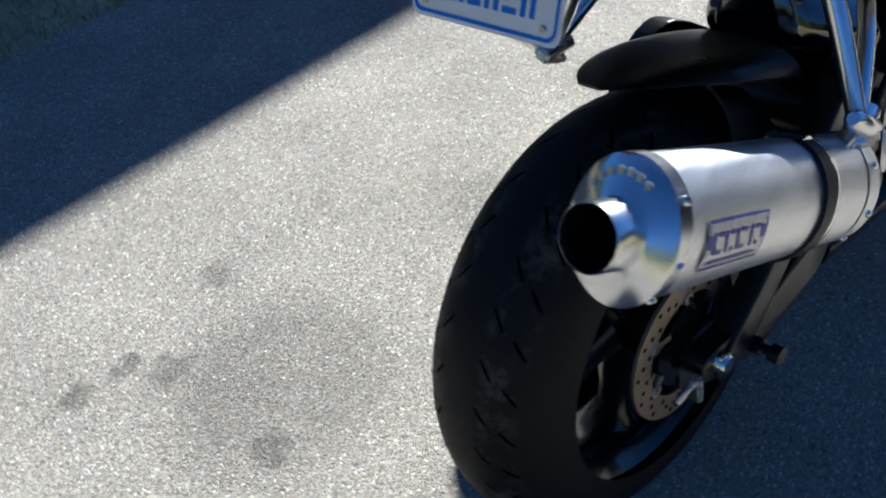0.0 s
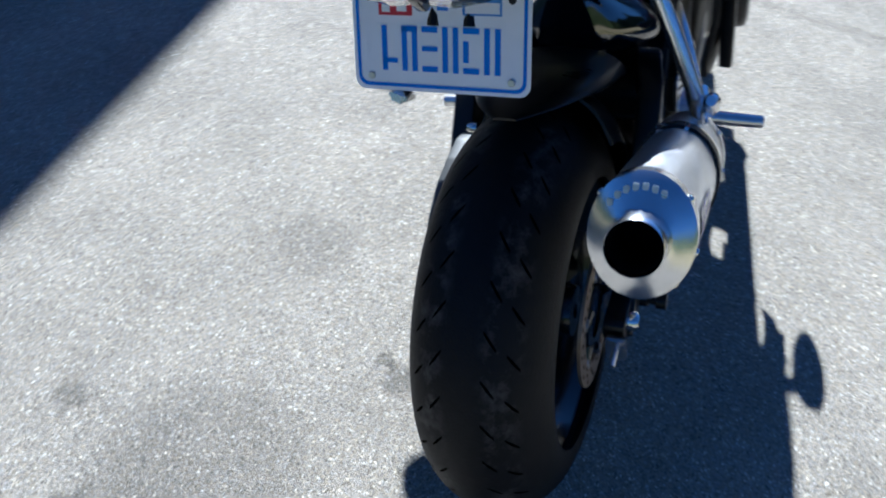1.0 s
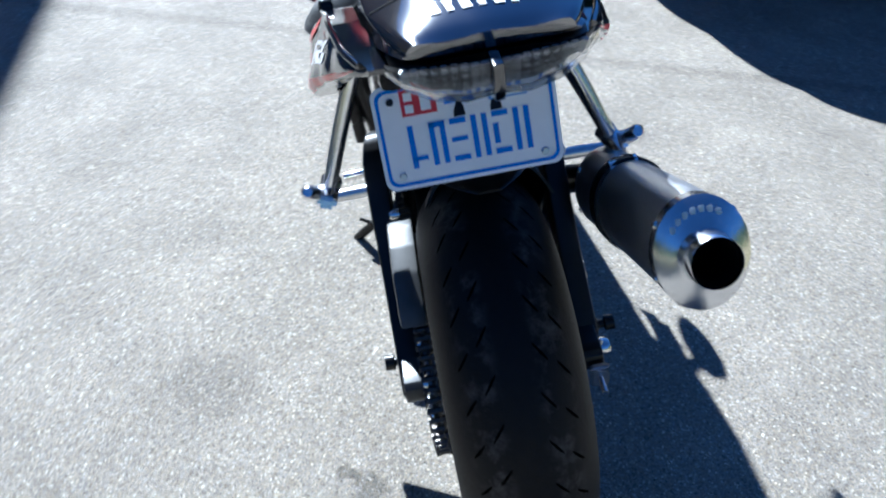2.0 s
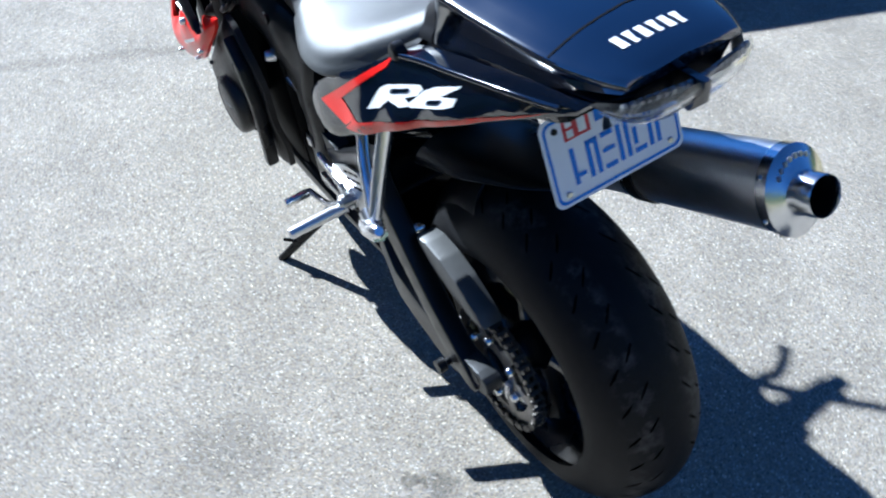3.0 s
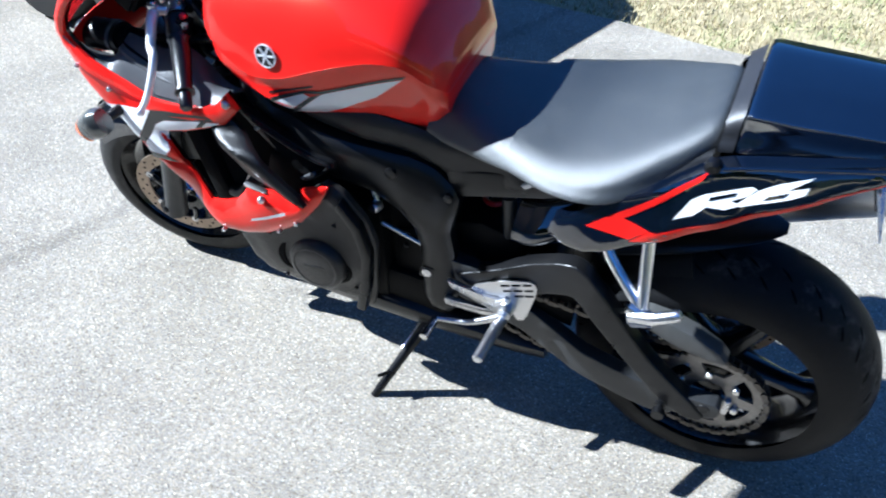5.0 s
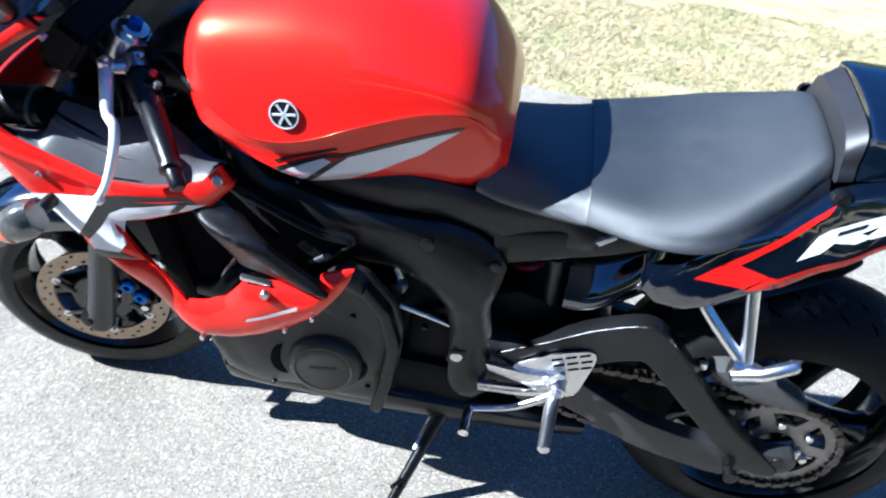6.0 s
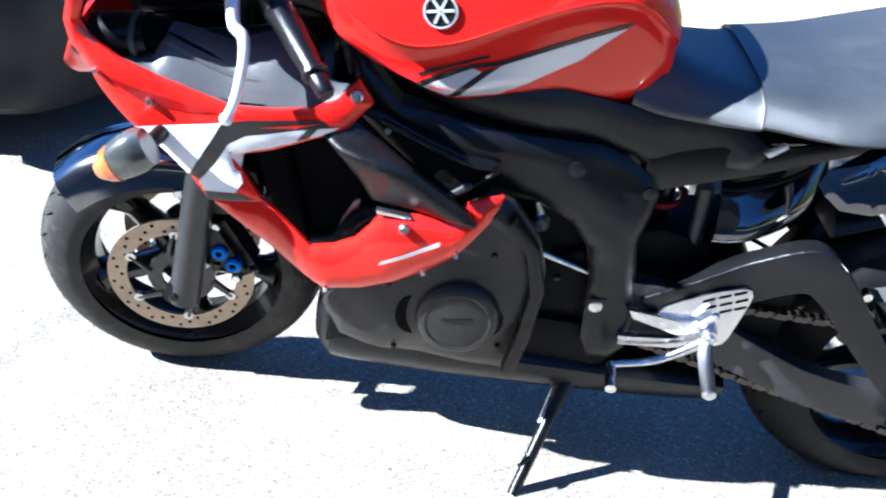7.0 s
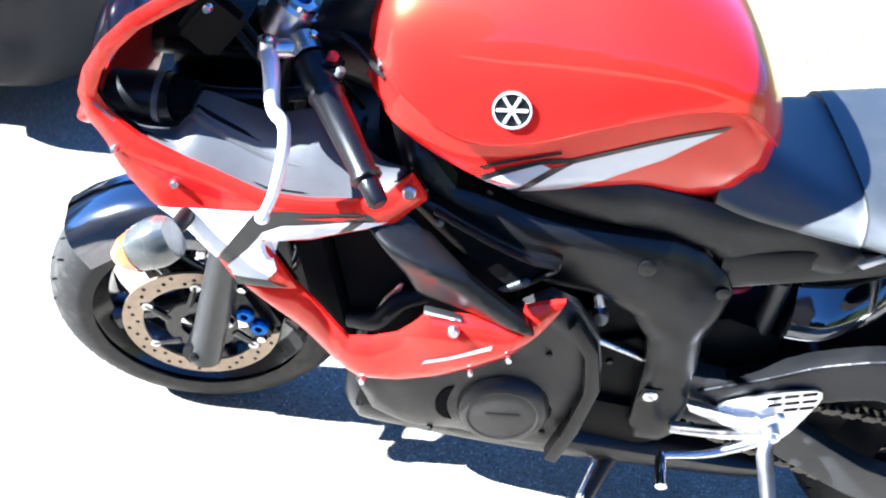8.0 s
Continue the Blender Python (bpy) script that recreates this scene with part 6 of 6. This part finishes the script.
    part("stem", lamp_side(tube([(1.326, 0.180, 0.662), (1.331, 0.203, 0.660), (1.337, 0.218, 0.657)], [0.012, 0.012, 0.010], 10, 3)), PLASTIC, ind)
    shell = skin([(1.322, [(0, 0.030), (0.012, 0.026), (0.018, 0.0), (0.012, -0.020), (0, -0.024)]), (1.345, [(0, 0.036), (0.020, 0.028), (0.026, 0.0), (0.018, -0.024), (0, -0.030)]), (1.385, [(0, 0.026), (0.018, 0.020), (0.023, 0.0), (0.016, -0.022), (0, -0.028)]), (1.405, [(0, 0.010), (0.008, 0.008), (0.012, -0.004), (0.008, -0.016), (0, -0.020)])], 3, 4)
    shell.transform(Matrix.Translation((0, 0.236, 0.645)) @ Matrix.Translation((1.36, 0, 0)) @ Matrix.Rotation(radians(28), 4, "Y") @ Matrix.Translation((-1.36, 0, 0)))
    part("shell", lamp_side(shell), SMOKE, ind, "smoked grey indicator lens")
    tip = skin([(1.378, [(0, 0.0285), (0.020, 0.022), (0.025, 0.0), (0.018, -0.024), (0, -0.0302)]), (1.396, [(0, 0.022), (0.015, 0.016), (0.0195, -0.001), (0.014, -0.020), (0, -0.026)]), (1.412, [(0, 0.010), (0.007, 0.007), (0.010, -0.004), (0.007, -0.014), (0, -0.018)])], 3, 4)
    tip.transform(Matrix.Translation((0, 0.236, 0.645)) @ Matrix.Translation((1.36, 0, 0)) @ Matrix.Rotation(radians(28), 4, "Y") @ Matrix.Translation((-1.36, 0, 0)))
    part("lens_tip", lamp_side(tip), AMBER, ind, "amber indicator front")



def mirror(s):
    """Rear-view mirror: stem from the fairing edge, rounded shell and a glass facing back."""
    top = new("mirror")
    top.parent = bike
    tagged(top, "black rear-view mirror on a short stem")
    root, head = Vector((1.370, s * 0.150, 0.955)), Vector((1.425, s * 0.355, 1.175))
    part("stem", tube([root, root + Vector((-0.02, s * 0.03, 0.04)), head + Vector((0.02, -s * 0.05, -0.02)), head], [0.014, 0.010, 0.009, 0.010], 12, 4), PLASTIC, top)
    turn = Matrix.Translation(head) @ Matrix.Rotation(radians(-s * 12), 4, "Z")
    shell = skin([(0.040, [(0, 0.012), (0.030, 0.010), (0.040, 0.0), (0.030, -0.010), (0, -0.012)]), (0.022, [(0, 0.030), (0.055, 0.026), (0.070, 0.0), (0.055, -0.022), (0, -0.026)]), (-0.010, [(0, 0.036), (0.062, 0.031), (0.080, 0.0), (0.062, -0.027), (0, -0.031)])], 4, 4)
    shell.transform(turn)
    body = part("shell", shell, PLASTIC, top)
    face = lathe([(0.0, 0.0), (0.98, 0.0), (1.0, 0.02), (0.98, 0.04), (0.0, 0.04)], 32, closed=False)
    face.transform(turn @ Matrix.Translation((-0.0095, 0, 0.002)) @ Matrix.Rotation(math.pi / 2, 4, "Z") @ Matrix.Diagonal((0.072, 0.05, 0.029, 1)))
    part("mirror_glass", face, POLISH, body, "silver mirror glass")


mirror(1)
mirror(-1)
NOSE = [
    (1.462, [(0, 0.80), (0.08, 0.798), (0.128, 0.786), (0.134, 0.768), (0.08, 0.70), (0, 0.68)]),
    (1.487, [(0, 0.785), (0.06, 0.780), (0.100, 0.765), (0.108, 0.745), (0.06, 0.68), (0, 0.66)]),
    (1.515, [(0, 0.73), (0.04, 0.727), (0.075, 0.715), (0.083, 0.700), (0.04, 0.665), (0, 0.655)]),
]
part("nose_fairing", skin(NOSE, 4, 5), RED, bike, "gloss red nose fairing")
for s in (1, -1):
    part("fairing_stay", tube([(1.18, s * 0.03, 0.77), (1.30, s * 0.05, 0.755), (1.44, s * 0.05, 0.75)], 0.010, 10, 4), PLASTIC, bike)
    b = part("headlight_bucket", tube([(1.487, s * 0.085, 0.748), (1.467, s * 0.085, 0.751), (1.407, s * 0.088, 0.760), (1.402, s * 0.088, 0.761), (1.372, s * 0.090, 0.766)], [0.030, 0.033, 0.033, 0.031, 0.030], 28), PLASTIC, bike, "black headlight bucket")
    part("bucket_ring", lathe([(0.0312, -0.004), (0.0338, -0.004), (0.0338, 0.004), (0.0312, 0.004)], 28, m=Matrix.Translation((1.392, s * 0.0885, 0.762)) @ Matrix.Rotation(math.pi / 2, 4, "Z")), TRIM, b)
    part("bulb_cover", tube([(1.372, s * 0.090, 0.766), (1.347, s * 0.092, 0.770), (1.345, s * 0.092, 0.770)], [0.024, 0.022, 0.018], 20), SOOT_SHADE, b)
part("inner_side", box(1.34, -0.104, 0.748, 0.22, 0.004, 0.115, 0.0015), PLASTIC, bike, "matt black inner duct wall")
part("inner_floor", box(1.345, 0, 0.690, 0.20, 0.25, 0.006, 0.002), PLASTIC, bike, "matt black inner fairing floor")
part("instrument_panel", box(1.32, 0, 0.885, 0.06, 0.22, 0.08, 0.008, pose(0, 0, 0, 0, -35)), ENGINE, bike, "black instrument panel behind the screen")
for dy in (0.03, 0.055, -0.02):
    part("wiring", tube([(1.31, dy, 0.86), (1.25, dy + 0.02, 0.80), (1.24, dy + 0.03, 0.72), (1.20, dy, 0.66)], 0.005, 8, 5), RUBBER, bike)
# dark screen from rim to rim
RIM = [(1.452, 0.80, 0.168), (1.443, 0.842, 0.172), (1.417, 0.882, 0.175), (1.38, 0.918, 0.174), (1.325, 0.962, 0.165), (1.26, 1.025, 0.13), (1.20, 1.065, 0.08)]
bm = bmesh.new()
rows = []
for x, z, half in RIM:
    rows.append([bm.verts.new((x - 0.003 + 0.045 * (1 - (k / 8) ** 2), half * k / 8, z + 0.012 * (1 - (k / 8) ** 2))) for k in range(-8, 9)])
for a, b in zip(rows, rows[1:]):
    for k in range(16):
        bm.faces.new((a[k], a[k + 1], b[k + 1], b[k]))
bmesh.ops.solidify(bm, geom=bm.faces[:], thickness=0.003)
part("windscreen", bm, GLOSS, bike, "black tinted windscreen")
WARP = Matrix()


# ---- front end, turned with the bars ----
def front_end():
    down = -AXIS
    for s in (1, -1):
        axle = FRONT + Vector((-0.005, s * 0.118, 0))
        up = axle + AXIS * 0.62 + Vector((-0.02, 0, 0))
        foot, way = Vector((1.292, s * 0.130 - 0.020, 0.266)), Vector((-0.15, 0, 0.99))
        leg = part("fork_leg", tube([foot - way * 0.02, foot - way * 0.015, foot + way * 0.27, foot + way * 0.275], [0.020, 0.027, 0.025, 0.028], 24), GREYARM, bike, "grey fork leg")
        part("stanchion", tube([foot + way * 0.26, foot + way * 0.41], 0.0235, 20), PLASTIC, leg)
        part("axle_clamp", merge(tube([foot + Vector((0.012, -s * 0.03, 0.004)), foot + Vector((0.012, s * 0.02, 0.004))], 0.021, 16), bolt(foot + Vector((0.012, s * 0.027, 0.006)), (0, s, 0), 0.008, 0.004)), PLASTIC, leg)
        c = Vector((1.224, s * 0.104 - 0.024, 0.358))
        cal = part("front_caliper", merge(box(c.x, c.y - s * 0.012, c.z, 0.055, 0.070, 0.125, 0.014, pose(0, 0, 0, 0, 32)), box(c.x + 0.034, c.y - s * 0.005, c.z + 0.005, 0.04, 0.025, 0.09, 0.006, pose(0, 0, 0, 0, 32))), PLASTIC, bike, "black front brake caliper")
        for q in ((1.228, 0.354), (1.205, 0.332)):
            part("caliper_cap", lathe([(0.006, -0.006), (0.0145, -0.006), (0.0145, 0.006), (0.011, 0.009), (0.006, 0.009)], 20, m=Matrix.Translation((q[0] + 0.003, s * 0.127 - 0.024, q[1] + 0.004)) @ (Matrix() if s > 0 else Matrix.Rotation(math.pi, 4, "Z"))), BLUEBOLT, cal, "blue anodised caliper cap")
        for q in ((1.239, 0.402), (1.259, 0.321), (1.205, 0.300)):
            part("caliper_bolt", bolt((q[0], s * 0.120 - 0.024, q[1] + 0.003), (0, s, 0), 0.009, 0.007), POLISH, cal)
        part("brake_hose", turned(tube([c + Vector((-0.03, 0, 0.06)), c + Vector((-0.07, -s * 0.01, 0.13)), c + Vector((-0.09, -s * 0.03, 0.25)), (1.12, s * 0.06, 0.70)], 0.0045, 8, 5)), RUBBER, bike)
        # clip-on bar, grip and lever as they lie at this lock: the left one back by the tank, the right one forward
        if s > 0:
            i0, i1 = Vector((1.176, 0.085, 0.847)), Vector((1.052, 0.252, 0.766))
            L = [Vector(q) for q in ((1.205, 0.118, 0.838), (1.194, 0.145, 0.826), (1.184, 0.172, 0.792), (1.167, 0.190, 0.784), (1.162, 0.210, 0.758), (1.166, 0.235, 0.716), (1.174, 0.254, 0.692))]
        else:
            i0, i1 = Vector((1.100, -0.110, 0.885)), Vector((1.105, -0.335, 0.845))
            L = [Vector(q) for q in ((1.150, -0.140, 0.885), (1.170, -0.175, 0.868), (1.172, -0.225, 0.848), (1.155, -0.250, 0.838), (1.158, -0.295, 0.822), (1.172, -0.330, 0.808))]
        BAR = i1 - i0
        hb = new("handlebar")
        hb.parent = bike
        tagged(hb, "black clip-on handlebar with rubber grip and silver lever")
        part("bar", tube([i0 - BAR * 0.1, i1], 0.011, 12), SATIN, hb)
        part("clamp", tube([i0 - AXIS * 0.022 - BAR * 0.12, i0 + AXIS * 0.022 - BAR * 0.12], 0.032, 24), ALU, hb, "cast silver bar clamp")
        cap = i0 - BAR * 0.12 + AXIS * 0.022
        fc = part("fork_cap", tube([cap, cap + AXIS * 0.010, cap + AXIS * 0.012], [0.025, 0.025, 0.021], 24), POLISH, hb, "polished fork cap")
        part("preload_adjuster", tube([cap + AXIS * 0.011, cap + AXIS * 0.022, cap + AXIS * 0.023], [0.013, 0.012, 0.009], 6), BLUEBOLT, fc, "blue anodised adjuster")
        part("grip", tube([i0 + BAR * 0.40, i0 + BAR * 0.405, i0 + BAR * 0.43, i0 + BAR * 0.45, i0 + BAR * 0.93, i0 + BAR * 0.935, i0 + BAR * 0.96, i0 + BAR * 0.97], [0.014, 0.0230, 0.0235, 0.0205, 0.0155, 0.0190, 0.0190, 0.014], 20), GRIP, hb, "black rubber grip with end flanges")
        part("bar_end", tube([i0 + BAR * 0.97, i0 + BAR * 1.10, i0 + BAR * 1.12], [0.0125, 0.0125, 0.009], 16), GRIP, hb)
        sw = part("switch_box", merge(tube([i0 + BAR * 0.17, i0 + BAR * 0.20, i0 + BAR * 0.36, i0 + BAR * 0.40], [0.017, 0.024, 0.024, 0.018], 16), box(*(i0 + BAR * 0.28 + Vector((-0.016, 0, 0.012))), 0.03, 0.03, 0.022, 0.004)), PLASTIC, hb)
        part("switch_button", bolt(i0 + BAR * 0.25 + Vector((-0.020, 0.004, 0.024)), (-0.3, 0.2, 1), 0.007, 0.006), STICKR, sw)
        part("switch_button", bolt(i0 + BAR * 0.33 + Vector((-0.022, 0.004, 0.020)), (-0.4, 0.2, 1), 0.006, 0.006), TRIM, sw)
        p0 = L[0]
        pe = part("lever_perch", merge(tube([i0 + BAR * 0.04, i0 + BAR * 0.16], 0.020, 16), tube([i0 + BAR * 0.10, p0], [0.014, 0.011], 10), tube([p0 - Vector((0, 0, 0.013)), p0 + Vector((0, 0, 0.013))], 0.0125, 14)), ALU, hb)
        part("pivot_bolt", bolt(p0 + Vector((0, 0, 0.012)), (0, 0, 1), 0.007, 0.006), POLISH, pe)
        part("perch_bolt", bolt(i0 + BAR * 0.10 + Vector((-0.008, 0, 0.018)), (-0.3, 0, 1), 0.006, 0.006), POLISH, pe)
        lev = tube(L, [0.0105, 0.0110, 0.0090, 0.0082, 0.0076, 0.0070, 0.0062][-len(L):], 12, 5)
        part("lever", lev, LEVER, hb, "silver hand lever with ball end")
        bm = bmesh.new()
        bmesh.ops.create_uvsphere(bm, u_segments=16, v_segments=10, radius=0.0092, matrix=Matrix.Translation(L[-1]))
        part("lever_ball", bm, LEVER, hb)
    part("front_axle", turned(tube([FRONT - Vector((0, 0.12, 0)), FRONT + Vector((0, 0.12, 0))], 0.012, 16)), ALU, bike)
    part("lower_clamp", turned(slab([(1.18, 0.66), (1.07, 0.70), (1.06, 0.66), (1.17, 0.625)], -0.135, 0.135, 0.012)), PLASTIC, bike)
    part("top_clamp", turned(slab([(1.085, 0.875), (0.99, 0.91), (0.985, 0.89), (1.08, 0.853)], -0.13, 0.13, 0.006)), SATIN, bike, "dark top fork clamp")
    part("clutch_cable", turned(tube([(1.080, 0.13, 0.85), (1.135, 0.08, 0.87), (1.155, 0.02, 0.80), (1.095, -0.01, 0.70)], 0.0045, 8, 6)), RUBBER, bike)
    part("brake_hose", turned(tube([(1.095, 0.04, 0.88), (1.175, 0.05, 0.86), (1.205, 0.05, 0.76), (1.165, 0.04, 0.66)], 0.005, 8, 6)), RUBBER, bike)
    part("ignition_switch", turned(merge(tube([(1.045, 0, 0.915), (1.053, 0, 0.945)], 0.024, 20), tube([(1.053, 0, 0.945), (1.054, 0, 0.948)], 0.012, 12))), ALU, bike)
    part("clutch_adjuster", turned(merge(tube([(1.080, 0.125, 0.862), (1.090, 0.09, 0.872)], [0.010, 0.006], 12))), ALU, bike)
    # front mudguard over the wheel
    secs = []
    for a in np.linspace(46, 128, 9):
        c, s2 = math.cos(radians(a)), math.sin(radians(a))
        ring = []
        taper = 1 - 0.35 * abs((a - 70) / 58) ** 2.5
        for y, dr in ((0.0, 0.024), (0.035, 0.018), (0.060, -0.004), (0.074, -0.036 - 0.02 * (taper - 0.65))):
            r = 0.264 + dr
            ring.append((FRONT.x + r * c, y * (0.85 + 0.15 * taper), FRONT.z + r * s2))
        secs.append(ring)
    bm = bmesh.new()
    for s in (1, -1):
        g = [[bm.verts.new((p[0], s * p[1], p[2])) for p in spline(r, 3)] for r in secs]
        for p, q in zip(g, g[1:]):
            for k in range(len(p) - 1):
                bm.faces.new((p[k], p[k + 1], q[k + 1], q[k]))
    bmesh.ops.remove_doubles(bm, verts=bm.verts, dist=1e-5)
    bmesh.ops.solidify(bm, geom=bm.faces[:], thickness=0.004)
    part("front_fender", turned(bm), FENDER, bike, "gloss black front mudguard")
    for s in (1, -1):
        b = slab([(FRONT.x - 0.02, 0.54), (FRONT.x - 0.14, 0.52), (FRONT.x - 0.15, 0.44), (FRONT.x - 0.07, 0.43)], s * 0.078, s * 0.086, 0.004)
        st = part("fender_stay", turned(b), PLASTIC, bike)
        part("stay_bolt", bolt((1.305, s * 0.10 - 0.020, 0.448), (0, s, 0), 0.009, 0.006), ALU, st)


front_end()


# ---- black car parked ahead ----
def car():
    c = tagged(new("car"), "black car with a grey rear bumper and red reflectors", "car")
    CX, CY = CAR
    half = 0.86

    def half_ring(x, zlo, zsh, wsh, ztop, wtop):
        return (x, [(0, ztop), (wtop * 0.7, ztop), (wtop, ztop - 0.03), (wsh, zsh), (wsh, (zsh + zlo) / 2), (wsh - 0.04, zlo), (0, zlo)])

    rows = [half_ring(0.0, 0.36, 0.60, half * 0.80, 0.70, half * 0.66), half_ring(0.10, 0.30, 0.66, half * 0.93, 0.79, half * 0.72), half_ring(0.38, 0.22, 0.74, half, 0.84, half * 0.70), half_ring(0.80, 0.20, 0.78, half, 0.90, half * 0.66), half_ring(1.25, 0.20, 0.80, half, 1.12, half * 0.62), half_ring(1.65, 0.20, 0.80, half, 1.26, half * 0.60), half_ring(2.3, 0.20, 0.80, half, 1.25, half * 0.60),
            half_ring(3.0, 0.20, 0.78, half, 0.94, half * 0.68), half_ring(3.7, 0.22, 0.68, half * 0.96, 0.78, half * 0.72), half_ring(4.05, 0.33, 0.56, half * 0.75, 0.62, half * 0.6)]
    bm = skin(rows, 4, 6)
    body = part("body", bm, CARPAINT, c, "gloss black bodywork")
    bump = [half_ring(-0.09, 0.19, 0.42, half * 0.72, 0.50, half * 0.66), half_ring(-0.05, 0.16, 0.46, half * 0.90, 0.56, half * 0.80), half_ring(0.12, 0.15, 0.50, half * 1.01, 0.60, half * 0.92), half_ring(0.26, 0.16, 0.48, half * 1.012, 0.58, half * 0.92)]
    b = part("bumper", skin(bump, 4, 4), CARPLAST, c, "dark grey rear bumper")
    for s in (1, -1):
        part("reflector", box(-0.055, s * 0.66, 0.47, 0.03, 0.12, 0.030, 0.008, pose(0, 0, 0, 0, 0, -s * 30)), CARRED, b, "red bumper reflector")
        part("side_reflector", box(0.15, s * 0.862, 0.46, 0.09, 0.02, 0.028, 0.006), CARRED, b, "red bumper reflector")
        part("tail_lamp", box(0.050, s * 0.62, 0.62, 0.10, 0.24, 0.10, 0.02, pose(0, 0, 0, 0, 14, -s * 22)), CARRED, c, "red tail lamp")
        for x in (0.64, 3.15):
            m = Matrix.Translation((x, s * 0.78, 0.31))
            w = part("wheel", lathe([(0.20, -0.10), (0.29, -0.10), (0.31, -0.07), (0.31, 0.07), (0.29, 0.10), (0.20, 0.10)], 40, m=m), RUBBER, c)
            part("rim", lathe([(0.0, s * 0.06), (0.05, s * 0.07), (0.17, s * 0.05), (0.205, s * 0.09), (0.205, -s * 0.05), (0.0, -s * 0.05)], 40, closed=False, m=m), ALU, w)
    part("underbody", box(2.0, 0, 0.24, 3.7, 1.36, 0.10, 0.02), SOOT_SHADE, c)
    part("exhaust_pipe", tube([(0.3, 0.45, 0.25), (-0.06, 0.45, 0.25)], 0.03, 16), ALU, c)
    c.matrix_world = pose(CX, CY, 0, 0, 0, CAR_TURN)


CAR, CAR_TURN = (1.98, -1.86), -13
car()
